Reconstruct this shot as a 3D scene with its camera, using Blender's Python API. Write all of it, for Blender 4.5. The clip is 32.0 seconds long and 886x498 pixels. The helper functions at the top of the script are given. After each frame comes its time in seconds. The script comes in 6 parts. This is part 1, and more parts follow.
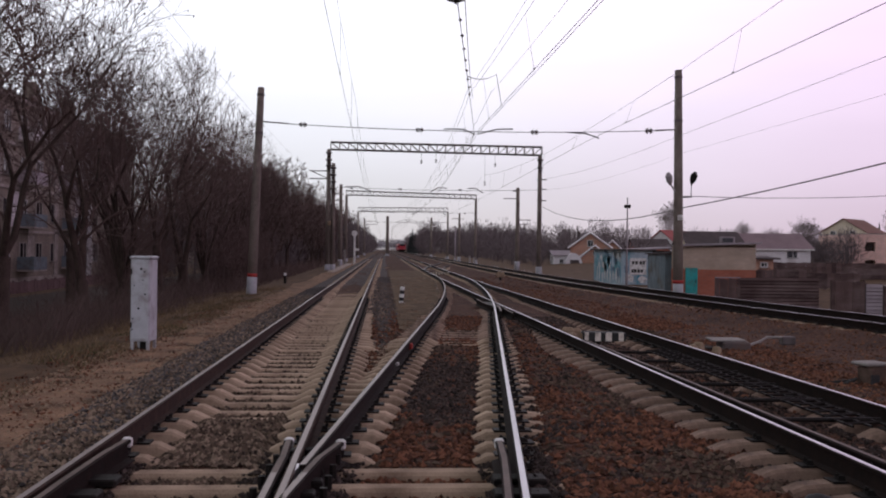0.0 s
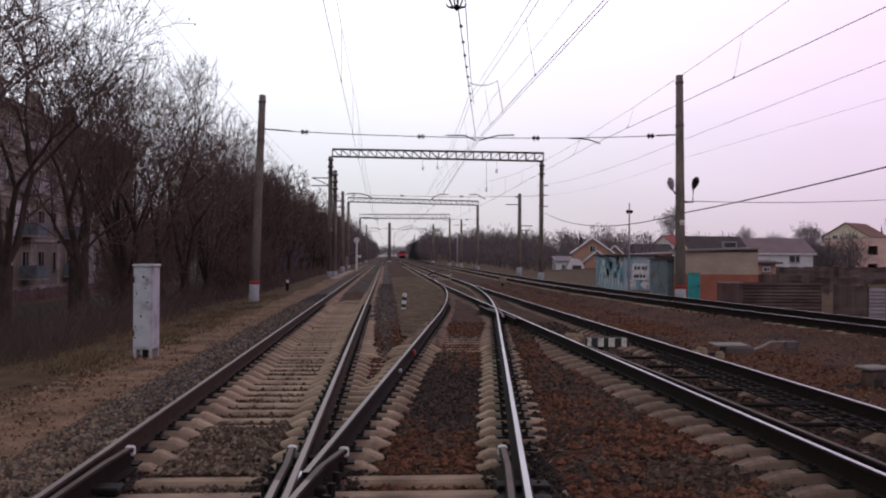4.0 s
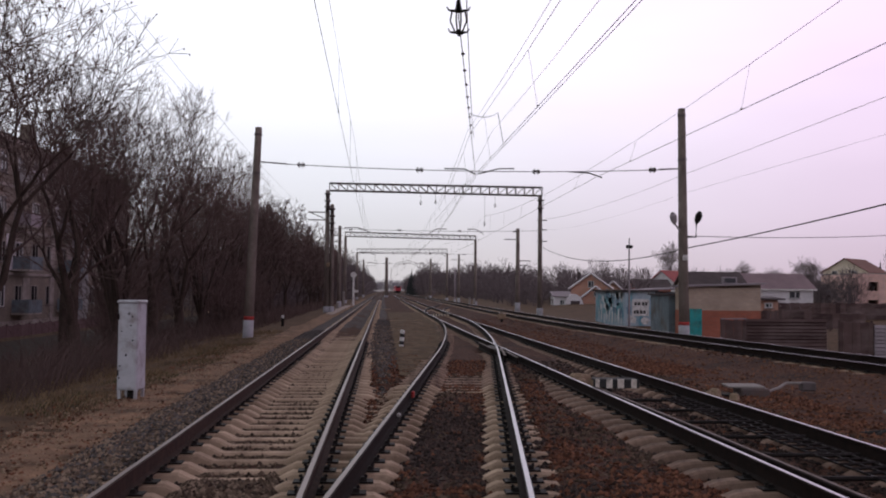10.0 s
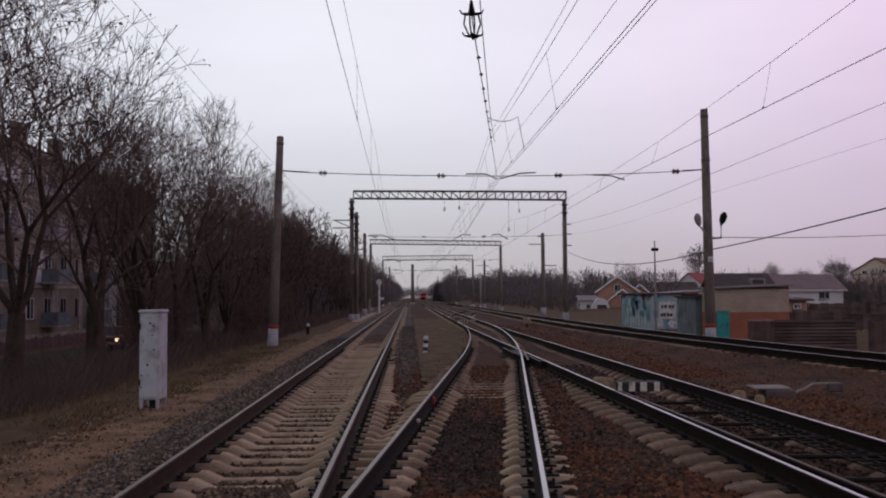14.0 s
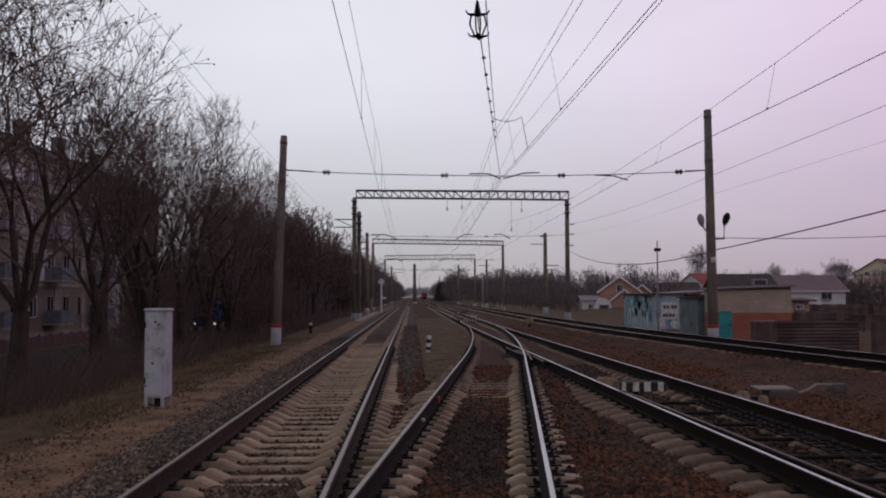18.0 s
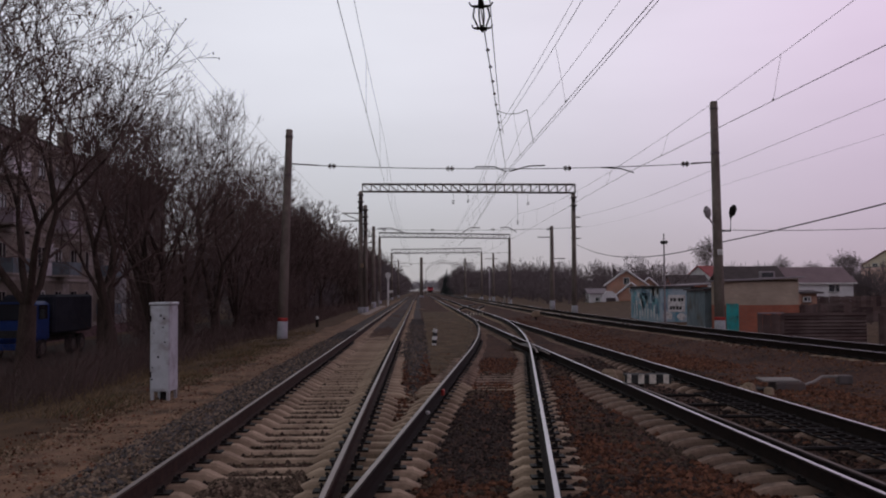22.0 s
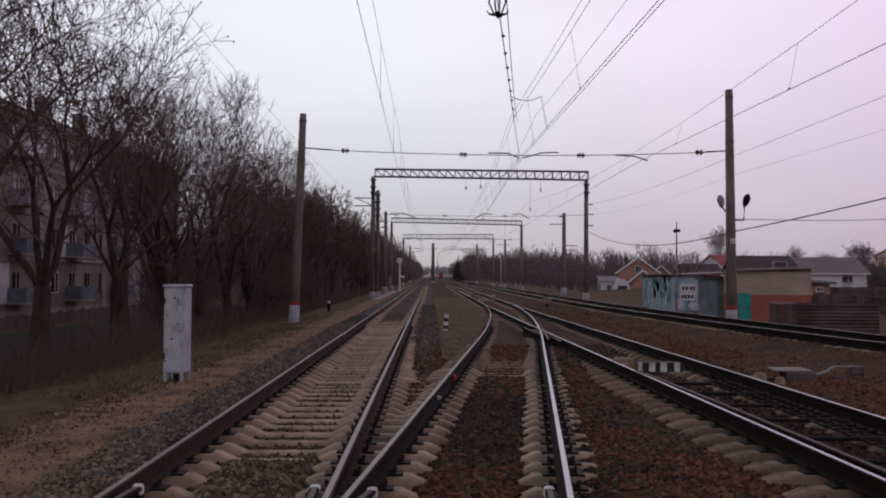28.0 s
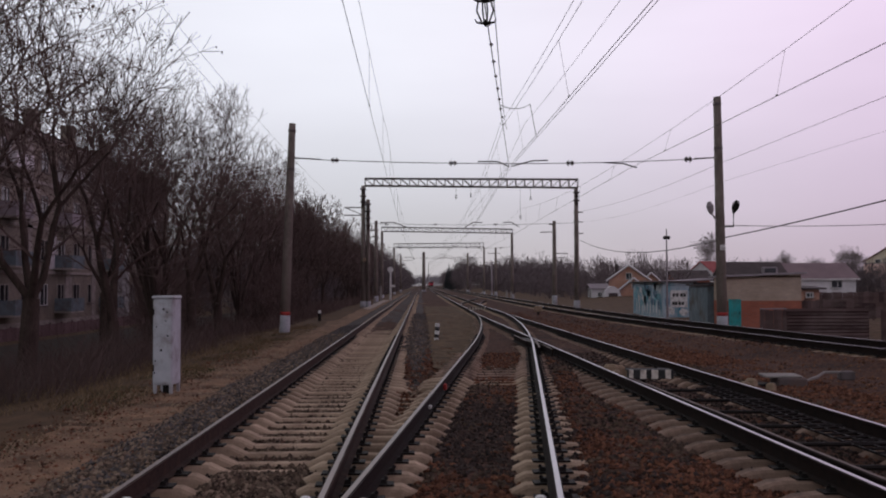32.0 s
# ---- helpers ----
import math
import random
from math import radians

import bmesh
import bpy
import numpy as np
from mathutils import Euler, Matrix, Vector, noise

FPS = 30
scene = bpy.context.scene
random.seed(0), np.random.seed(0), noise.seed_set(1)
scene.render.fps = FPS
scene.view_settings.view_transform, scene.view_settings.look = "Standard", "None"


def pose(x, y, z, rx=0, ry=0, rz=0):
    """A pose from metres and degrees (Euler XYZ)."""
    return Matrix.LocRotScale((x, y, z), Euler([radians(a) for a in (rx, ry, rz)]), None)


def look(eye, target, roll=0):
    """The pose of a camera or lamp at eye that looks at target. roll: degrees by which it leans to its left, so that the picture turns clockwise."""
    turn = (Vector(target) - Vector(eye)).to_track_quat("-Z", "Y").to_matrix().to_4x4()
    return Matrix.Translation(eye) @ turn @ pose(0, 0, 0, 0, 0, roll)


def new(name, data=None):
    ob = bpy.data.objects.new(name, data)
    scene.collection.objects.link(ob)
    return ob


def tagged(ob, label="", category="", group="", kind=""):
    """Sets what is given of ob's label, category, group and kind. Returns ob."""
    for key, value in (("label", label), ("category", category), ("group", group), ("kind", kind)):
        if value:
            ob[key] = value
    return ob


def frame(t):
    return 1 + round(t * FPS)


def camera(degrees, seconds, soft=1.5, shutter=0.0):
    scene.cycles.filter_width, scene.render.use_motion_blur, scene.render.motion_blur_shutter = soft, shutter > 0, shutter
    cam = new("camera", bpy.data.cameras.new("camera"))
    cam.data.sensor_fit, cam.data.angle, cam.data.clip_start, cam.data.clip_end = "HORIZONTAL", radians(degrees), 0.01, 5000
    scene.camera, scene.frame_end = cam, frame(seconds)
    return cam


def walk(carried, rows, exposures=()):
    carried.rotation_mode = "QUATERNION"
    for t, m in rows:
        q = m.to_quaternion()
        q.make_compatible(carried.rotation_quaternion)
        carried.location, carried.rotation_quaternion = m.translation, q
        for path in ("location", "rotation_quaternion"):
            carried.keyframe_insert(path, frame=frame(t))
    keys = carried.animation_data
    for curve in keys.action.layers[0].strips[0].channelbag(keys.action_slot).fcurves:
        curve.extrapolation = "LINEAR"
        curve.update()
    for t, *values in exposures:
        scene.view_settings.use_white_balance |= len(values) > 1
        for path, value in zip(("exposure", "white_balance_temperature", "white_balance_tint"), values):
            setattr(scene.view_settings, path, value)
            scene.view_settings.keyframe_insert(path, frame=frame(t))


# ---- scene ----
cam = camera(48.7, 32.0, soft=2.0)
EXPOSURES = [(0, 0.2), (5.5, 0.22), (7.8, 0.3), (9, 0.45), (9.6, 0.32), (10.1, 0.08), (10.6, -0.2), (11, -0.33), (12, -0.3), (14, -0.25), (19, -0.38), (23, -0.38), (27, -0.24), (28, -0.18), (32, -0.18)]
PATH = [
    (0, (0.007, -0.14, 1.75), (0.127, 1.856, 1.751), 0.7),
    (0.5, (0.012, -0.143, 1.748), (0.134, 1.853, 1.746), 0.6),
    (1, (0.015, -0.124, 1.742), (0.137, 1.872, 1.738), 0.5),
    (1.5, (0.013, -0.137, 1.748), (0.135, 1.86, 1.754), 0.4),
    (2, (0.013, -0.147, 1.746), (0.135, 1.849, 1.755), 0.5),
    (2.5, (0.01, -0.149, 1.749), (0.134, 1.847, 1.757), 0.3),
    (3, (0.01, -0.131, 1.746), (0.135, 1.865, 1.756), 0.2),
    (3.5, (0.006, -0.136, 1.752), (0.122, 1.861, 1.768), 0.2),
    (5.5, (0.01, -0.111, 1.746), (0.139, 1.885, 1.748), 0.9),
    (6, (0.006, -0.094, 1.758), (0.136, 1.902, 1.782), 0.7),
    (6.5, (0.003, -0.094, 1.738), (0.149, 1.901, 1.722), 0.5),
    (7, (0.017, -0.111, 1.744), (0.152, 1.885, 1.739), 0.3),
    (7.5, (0.022, -0.077, 1.758), (0.134, 1.92, 1.758), 0.2),
    (7.8, (0.032, -0.003, 1.753), (0.177, 1.992, 1.761), -0),
    (8, (0.039, 0.047, 1.75), (0.193, 2.041, 1.765), 0.3),
    (8.2, (0.046, 0.105, 1.754), (0.219, 2.097, 1.754), 0.3),
    (8.4, (0.053, 0.163, 1.759), (0.268, 2.151, 1.744), 0.9),
    (8.5, (0.056, 0.192, 1.761), (0.285, 2.178, 1.739), 1.1),
    (8.6, (0.045, 0.214, 1.764), (0.294, 2.198, 1.736), 1.4),
    (8.8, (0.024, 0.257, 1.769), (0.261, 2.242, 1.734), 1),
    (9, (0.003, 0.3, 1.774), (0.231, 2.286, 1.721), 1.5),
    (9.2, (-0.001, 0.37, 1.769), (0.218, 2.357, 1.719), 2),
    (9.4, (-0.004, 0.44, 1.764), (0.18, 2.431, 1.739), 1.4),
    (9.5, (-0.006, 0.475, 1.761), (0.16, 2.468, 1.754), 1.3),
    (10, (-0.01, 0.654, 1.775), (0.111, 2.649, 1.86), 0.5),
    (10.5, (-0.022, 0.71, 1.738), (0.093, 2.704, 1.827), 0.6),
    (11, (-0.055, 0.694, 1.747), (0.064, 2.689, 1.816), 0.1),
    (11.5, (-0.101, 0.675, 1.751), (0.019, 2.671, 1.797), -0.8),
    (12, (-0.081, 0.69, 1.759), (0.047, 2.685, 1.795), -0.4),
    (12.5, (-0.005, 0.745, 1.747), (0.093, 2.742, 1.818), -0.4),
    (13, (0.07, 0.726, 1.756), (0.142, 2.723, 1.833), 0.2),
    (13.5, (0.111, 0.71, 1.753), (0.17, 2.707, 1.842), -0.1),
    (14, (0.116, 0.716, 1.752), (0.184, 2.713, 1.85), -0.4),
    (14.5, (0.115, 0.738, 1.753), (0.181, 2.734, 1.851), -0.5),
    (16.5, (0.103, 0.687, 1.746), (0.177, 2.683, 1.842), 0.1),
    (17, (0.097, 0.698, 1.749), (0.16, 2.695, 1.851), -0.2),
    (17.5, (0.073, 0.708, 1.745), (0.137, 2.704, 1.853), -0.3),
    (18, (0.069, 0.681, 1.754), (0.133, 2.677, 1.851), -0.2),
    (18.5, (0.069, 0.684, 1.748), (0.135, 2.681, 1.832), -0.2),
    (19, (0.075, 0.698, 1.75), (0.139, 2.695, 1.838), 0.1),
    (19.5, (0.101, 0.714, 1.744), (0.152, 2.711, 1.832), -0.2),
    (20, (0.102, 0.731, 1.74), (0.151, 2.728, 1.824), 0.1),
    (20.5, (0.109, 0.714, 1.734), (0.165, 2.712, 1.814), -0),
    (21, (0.104, 0.705, 1.743), (0.158, 2.703, 1.826), -0.1),
    (21.5, (0.106, 0.706, 1.742), (0.16, 2.703, 1.829), -0.2),
    (22, (0.107, 0.691, 1.741), (0.157, 2.688, 1.825), -0.4),
    (22.5, (0.115, 0.712, 1.743), (0.17, 2.71, 1.826), -0.4),
    (23, (0.108, 0.696, 1.736), (0.167, 2.693, 1.82), -0.3),
    (23.5, (0.114, 0.715, 1.742), (0.182, 2.712, 1.829), -0.3),
    (24, (0.122, 0.697, 1.748), (0.2, 2.694, 1.831), -0.1),
    (24.5, (0.108, 0.715, 1.738), (0.184, 2.712, 1.82), -0.1),
    (26.5, (0.096, 0.698, 1.734), (0.151, 2.696, 1.816), 0.1),
    (27, (0.101, 0.665, 1.744), (0.139, 2.664, 1.801), 0.3),
    (27.5, (0.106, 0.651, 1.744), (0.138, 2.65, 1.798), 0.2),
    (28, (0.09, 0.656, 1.741), (0.116, 2.655, 1.796), 0.3),
    (28.5, (0.102, 0.67, 1.738), (0.134, 2.669, 1.806), 0.3),
    (29, (0.091, 0.689, 1.75), (0.133, 2.688, 1.819), 0.1),
    (29.5, (0.108, 0.683, 1.737), (0.17, 2.681, 1.821), 0.3),
    (30, (0.107, 0.702, 1.738), (0.173, 2.7, 1.808), 0.3),
    (30.5, (0.096, 0.709, 1.741), (0.156, 2.707, 1.802), 0.3),
    (31, (0.11, 0.729, 1.744), (0.173, 2.727, 1.809), 0.1),
    (31.5, (0.109, 0.722, 1.74), (0.16, 2.72, 1.801), 0.2),
    (32, (0.103, 0.684, 1.741), (0.148, 2.683, 1.814), -0.2),
]
walk(cam, [(t, look(eye, target, roll)) for t, eye, target, roll in PATH],
     EXPOSURES)

# ---- world, light ----
world = bpy.data.worlds.new("world")
scene.world = world
world.use_nodes = True


def build_world():
    nt = world.node_tree
    nt.nodes.clear()
    out = nt.nodes.new("ShaderNodeOutputWorld")
    add = nt.nodes.new("ShaderNodeAddShader")
    sky = nt.nodes.new("ShaderNodeTexSky")
    sky.sky_type, sky.sun_disc = "NISHITA", False
    sky.sun_elevation, sky.sun_rotation = radians(35), radians(0)
    b1 = nt.nodes.new("ShaderNodeBackground")
    b1.inputs["Strength"].default_value = 0.006
    nt.links.new(sky.outputs[0], b1.inputs["Color"])
    # overcast cloud deck: pale, a little pinker towards the east, brighter above
    tc = nt.nodes.new("ShaderNodeTexCoord")
    sep = nt.nodes.new("ShaderNodeSeparateXYZ")
    nt.links.new(tc.outputs["Generated"], sep.inputs[0])
    mr = nt.nodes.new("ShaderNodeMapRange")
    mr.interpolation_type = "SMOOTHSTEP"
    mr.inputs[1].default_value, mr.inputs[2].default_value = -0.10, 0.62
    nt.links.new(sep.outputs[0], mr.inputs[0])
    mix = nt.nodes.new("ShaderNodeMix")
    mix.data_type = "RGBA"
    mix.inputs[6].default_value = (*SKY_WEST, 1)
    mix.inputs[7].default_value = (*SKY_EAST, 1)
    nt.links.new(mr.outputs[0], mix.inputs[0])
    noi = nt.nodes.new("ShaderNodeTexNoise")
    noi.inputs["Scale"].default_value, noi.inputs["Detail"].default_value = 2.2, 4
    mp = nt.nodes.new("ShaderNodeMapping")
    mp.inputs["Scale"].default_value = (1, 1, 3.5)
    nt.links.new(tc.outputs["Generated"], mp.inputs[0])
    nt.links.new(mp.outputs[0], noi.inputs["Vector"])
    nr = nt.nodes.new("ShaderNodeMapRange")
    nr.inputs[1].default_value, nr.inputs[2].default_value = 0.3, 0.7
    nr.inputs[3].default_value, nr.inputs[4].default_value = 0.93, 1.06
    nt.links.new(noi.outputs[0], nr.inputs[0])
    hz = nt.nodes.new("ShaderNodeMapRange")
    hz.interpolation_type = "SMOOTHSTEP"
    hz.inputs[1].default_value, hz.inputs[2].default_value = 0.25, 0.9
    hz.inputs[3].default_value, hz.inputs[4].default_value = 1.0, 0.24
    nt.links.new(sep.outputs[2], hz.inputs[0])
    m1 = nt.nodes.new("ShaderNodeMath")
    m1.operation = "MULTIPLY"
    nt.links.new(nr.outputs[0], m1.inputs[0])
    nt.links.new(hz.outputs[0], m1.inputs[1])
    # the sky ahead, to the north, is the brighter half
    ah = nt.nodes.new("ShaderNodeMapRange")
    ah.interpolation_type = "SMOOTHSTEP"
    ah.inputs[1].default_value, ah.inputs[2].default_value = -0.7, 0.6
    ah.inputs[3].default_value, ah.inputs[4].default_value = 0.85 * SKY_STRENGTH, SKY_STRENGTH
    nt.links.new(sep.outputs[1], ah.inputs[0])
    m2 = nt.nodes.new("ShaderNodeMath")
    m2.operation = "MULTIPLY"
    nt.links.new(ah.outputs[0], m2.inputs[1])
    nt.links.new(m1.outputs[0], m2.inputs[0])
    lo = nt.nodes.new("ShaderNodeMapRange")
    lo.interpolation_type = "SMOOTHSTEP"
    lo.inputs[1].default_value, lo.inputs[2].default_value = -0.06, 0.27
    lo.inputs[3].default_value, lo.inputs[4].default_value = 0.48, 1.0
    nt.links.new(sep.outputs[2], lo.inputs[0])
    m3 = nt.nodes.new("ShaderNodeMath")
    m3.operation = "MULTIPLY"
    nt.links.new(m2.outputs[0], m3.inputs[0])
    nt.links.new(lo.outputs[0], m3.inputs[1])
    b2 = nt.nodes.new("ShaderNodeBackground")
    nt.links.new(mix.outputs[2], b2.inputs["Color"])
    nt.links.new(m3.outputs[0], b2.inputs["Strength"])
    nt.links.new(b1.outputs[0], add.inputs[0])
    nt.links.new(b2.outputs[0], add.inputs[1])
    nt.links.new(add.outputs[0], out.inputs[0])


SKY_WEST = (0.795, 0.80, 0.885)
SKY_EAST = (0.80, 0.61, 0.81)
SKY_STRENGTH = 1.175
build_world()
sun = new("sun", bpy.data.lights.new("sun", "SUN"))
sun.data.energy, sun.data.angle, sun.data.color = 0.15, radians(25), (1.0, 0.95, 0.9)
sun.matrix_world = look((0, 60, 60), (5, 20, 0))


# ---- materials ----
def mat(name, dark, light, scale=6.0, rough=0.8, metal=0.0, bump=0.3, fine=60.0, island=0.0, obj=0.0, stain=None, stain_scale=0.7, stain_amt=0.5, stretch=(1, 1, 1), spec=0.12, gloss_var=0.1):
    """Two scales of variation: a coarse noise between dark and light, a fine grain, optional stains and a bump."""
    m = bpy.data.materials.new(name)
    m.use_nodes = True
    nt = m.node_tree
    n, l = nt.nodes, nt.links
    bs = n["Principled BSDF"]
    bs.inputs["Metallic"].default_value = metal
    bs.inputs["Specular IOR Level"].default_value = spec
    tc = n.new("ShaderNodeTexCoord")
    mp = n.new("ShaderNodeMapping")
    mp.inputs["Scale"].default_value = stretch
    l.new(tc.outputs["Object"], mp.inputs[0])
    a = n.new("ShaderNodeTexNoise")
    a.inputs["Scale"].default_value, a.inputs["Detail"].default_value, a.inputs["Roughness"].default_value = scale, 5, 0.6
    l.new(mp.outputs[0], a.inputs["Vector"])
    b = n.new("ShaderNodeTexNoise")
    b.inputs["Scale"].default_value, b.inputs["Detail"].default_value = fine, 3
    l.new(mp.outputs[0], b.inputs["Vector"])
    ad = n.new("ShaderNodeMath")
    ad.operation = "MULTIPLY_ADD"
    ad.inputs[1].default_value = 0.5
    l.new(b.outputs[0], ad.inputs[0])
    l.new(a.outputs[0], ad.inputs[2])
    fac = ad.outputs[0]
    lo, hi = 0.5, 1.0
    if island or obj:
        if island:
            g = n.new("ShaderNodeNewGeometry")
            src = g.outputs["Random Per Island"]
        else:
            g = n.new("ShaderNodeObjectInfo")
            src = g.outputs["Random"]
        ai = n.new("ShaderNodeMath")
        ai.operation = "MULTIPLY_ADD"
        ai.inputs[1].default_value = island or obj
        l.new(src, ai.inputs[0])
        l.new(fac, ai.inputs[2])
        fac = ai.outputs[0]
        hi += island or obj
    mr = n.new("ShaderNodeMapRange")
    mr.inputs[1].default_value, mr.inputs[2].default_value = lo, hi
    l.new(fac, mr.inputs[0])
    mx = n.new("ShaderNodeMix")
    mx.data_type = "RGBA"
    mx.inputs[6].default_value, mx.inputs[7].default_value = (*dark, 1), (*light, 1)
    l.new(mr.outputs[0], mx.inputs[0])
    col = mx.outputs[2]
    if stain:
        s = n.new("ShaderNodeTexNoise")
        s.inputs["Scale"].default_value, s.inputs["Detail"].default_value = stain_scale, 6
        s.inputs["Roughness"].default_value = 0.65
        l.new(mp.outputs[0], s.inputs["Vector"])
        sr = n.new("ShaderNodeMapRange")
        sr.inputs[1].default_value, sr.inputs[2].default_value = 0.48, 0.66
        sr.inputs[4].default_value = stain_amt
        l.new(s.outputs[0], sr.inputs[0])
        m2 = n.new("ShaderNodeMix")
        m2.data_type = "RGBA"
        m2.inputs[7].default_value = (*stain, 1)
        l.new(sr.outputs[0], m2.inputs[0])
        l.new(col, m2.inputs[6])
        col = m2.outputs[2]
    l.new(col, bs.inputs["Base Color"])
    rr = n.new("ShaderNodeMapRange")
    rr.inputs[3].default_value, rr.inputs[4].default_value = max(0.02, rough - gloss_var), min(1, rough + gloss_var)
    l.new(a.outputs[0], rr.inputs[0])
    l.new(rr.outputs[0], bs.inputs["Roughness"])
    if bump:
        bp = n.new("ShaderNodeBump")
        bp.inputs["Strength"].default_value, bp.inputs["Distance"].default_value = bump, 0.02
        l.new(ad.outputs[0], bp.inputs["Height"])
        l.new(bp.outputs[0], bs.inputs["Normal"])
    return m


def glow(name, colour, strength):
    m = bpy.data.materials.new(name)
    m.use_nodes = True
    bs = m.node_tree.nodes["Principled BSDF"]
    bs.inputs["Base Color"].default_value = (*colour, 1)
    bs.inputs["Emission Color"].default_value = (*colour, 1)
    bs.inputs["Emission Strength"].default_value = strength
    return m


M_GROUND = mat("earth_and_dry_grass", (0.040, 0.026, 0.017), (0.15, 0.093, 0.054), 1.5, 0.95, bump=0.8, fine=25, stain=(0.075, 0.047, 0.024), stain_scale=0.35, stain_amt=0.6)
M_BALLAST = mat("brown_ballast", (0.012, 0.0054, 0.0038), (0.135, 0.065, 0.042), 13, 0.95, bump=1.0, fine=45, stain=(0.020, 0.014, 0.012), stain_scale=0.6, stain_amt=0.75)
M_STONE = mat("ballast_stone", (0.008, 0.0038, 0.0028), (0.235, 0.104, 0.063), 3, 0.9, bump=0.3, fine=80, island=1.6)
M_GREYSTONE = mat("grey_ballast_stone", (0.009, 0.0064, 0.0052), (0.16, 0.112, 0.082), 3, 0.9, bump=0.3, fine=80, island=1.6)
M_OILSTONE = mat("oil_blackened_stone", (0.005, 0.0037, 0.0033), (0.085, 0.062, 0.054), 3, 0.8, bump=0.3, fine=80, island=1.6)
M_REDSTONE = mat("rusty_ballast_stone", (0.012, 0.0055, 0.0032), (0.25, 0.122, 0.070), 3, 0.9, bump=0.3, fine=80, island=1.6)
M_TANSTONE = mat("tan_grey_ballast_stone", (0.022, 0.015, 0.011), (0.33, 0.245, 0.180), 3, 0.9, bump=0.3, fine=80, island=1.6)
M_BLUESTONE = mat("blue_grey_gravel_stone", (0.014, 0.0125, 0.012), (0.155, 0.138, 0.132), 3, 0.9, bump=0.3, fine=80, island=1.6)
M_GREYGRAVEL = mat("grey_gravel", (0.026, 0.022, 0.021), (0.135, 0.116, 0.108), 12, 0.95, bump=1.0, fine=60)
M_EARTH = mat("trodden_olive_earth", (0.045, 0.029, 0.016), (0.175, 0.118, 0.066), 2.2, 0.95, bump=0.8, fine=45, stain=(0.035, 0.026, 0.018), stain_scale=0.9, stain_amt=0.6)
M_PATH = mat("trodden_clay_path", (0.10, 0.061, 0.040), (0.33, 0.205, 0.13), 3, 0.95, bump=0.8, fine=40, stain=(0.07, 0.050, 0.034), stain_scale=1.1, stain_amt=0.8)
M_SLEEPER = mat("weathered_concrete_sleeper", (0.21, 0.150, 0.105), (0.60, 0.45, 0.325), 3, 0.9, bump=0.5, fine=70, obj=0.35, stain=(0.13, 0.085, 0.06), stain_scale=2.0, stain_amt=0.6)
M_SLEEPER_DARK = mat("oily_concrete_sleeper", (0.155, 0.103, 0.078), (0.39, 0.270, 0.205), 3, 0.85, bump=0.5, fine=70, obj=0.35, stain=(0.05, 0.035, 0.03), stain_scale=2.0, stain_amt=0.8)
M_RAILTOP = mat("polished_rail_head", (0.30, 0.28, 0.30), (0.55, 0.53, 0.56), 2, 0.33, 1.0, bump=0.05, fine=90, stretch=(3, 0.2, 1), gloss_var=0.08)
M_RAILTOP_DULL = mat("worn_rail_head", (0.15, 0.115, 0.108), (0.30, 0.25, 0.235), 2, 0.45, 0.7, bump=0.05, fine=90, stretch=(3, 0.2, 1))
M_RAILSIDE = mat("rusty_rail_side", (0.005, 0.0032, 0.0028), (0.022, 0.0125, 0.010), 8, 0.85, 0.0, bump=0.2, fine=60)
M_RAILSIDE_BROWN = mat("brown_rusty_rail_side", (0.016, 0.009, 0.007), (0.062, 0.036, 0.028), 8, 0.85, 0.0, bump=0.2, fine=60)
M_RAILTOP_RUST = mat("rusty_rail_head", (0.075, 0.052, 0.044), (0.17, 0.128, 0.112), 4, 0.6, 0.2, bump=0.1, fine=60)
M_IRON = mat("dark_oily_iron", (0.006, 0.0055, 0.0055), (0.026, 0.021, 0.019), 10, 0.65, 0.2, bump=0.3, fine=60)
M_WHITE = mat("white_paint_chipped", (0.55, 0.54, 0.52), (0.8, 0.79, 0.77), 8, 0.7, bump=0.2, stain=(0.25, 0.23, 0.2), stain_scale=5, stain_amt=0.7)
M_BLACK = mat("black_paint", (0.02, 0.02, 0.02), (0.05, 0.05, 0.05), 8, 0.7)
M_SAND = mat("sandy_rubble", (0.17, 0.12, 0.08), (0.36, 0.27, 0.19), 5, 0.95, bump=0.6)
M_RED = mat("red_paint", (0.26, 0.03, 0.03), (0.40, 0.06, 0.05), 8, 0.7)
M_POLE = mat("old_concrete_pole", (0.125, 0.102, 0.088), (0.25, 0.21, 0.185), 2.5, 0.9, bump=0.4, fine=40, stain=(0.08, 0.065, 0.055), stain_scale=1.2, stain_amt=0.7, stretch=(1, 1, 0.4))
M_STEELWORK = mat("weathered_galvanised_steel", (0.075, 0.062, 0.062), (0.16, 0.138, 0.138), 3, 0.6, 0.4, bump=0.1, stain=(0.12, 0.07, 0.05), stain_scale=1.5, stain_amt=0.6)
M_WIRE = mat("oxidised_wire", (0.05, 0.045, 0.045), (0.12, 0.11, 0.105), 3, 0.6, 0.6, bump=0)
M_INSUL = mat("brown_porcelain", (0.03, 0.018, 0.018), (0.075, 0.04, 0.04), 6, 0.25, bump=0)
M_CABINET = mat("grey_painted_steel_cabinet", (0.37, 0.385, 0.41), (0.51, 0.525, 0.55), 2.5, 0.55, bump=0.15, stain=(0.16, 0.12, 0.10), stain_scale=3.5, stain_amt=0.6)
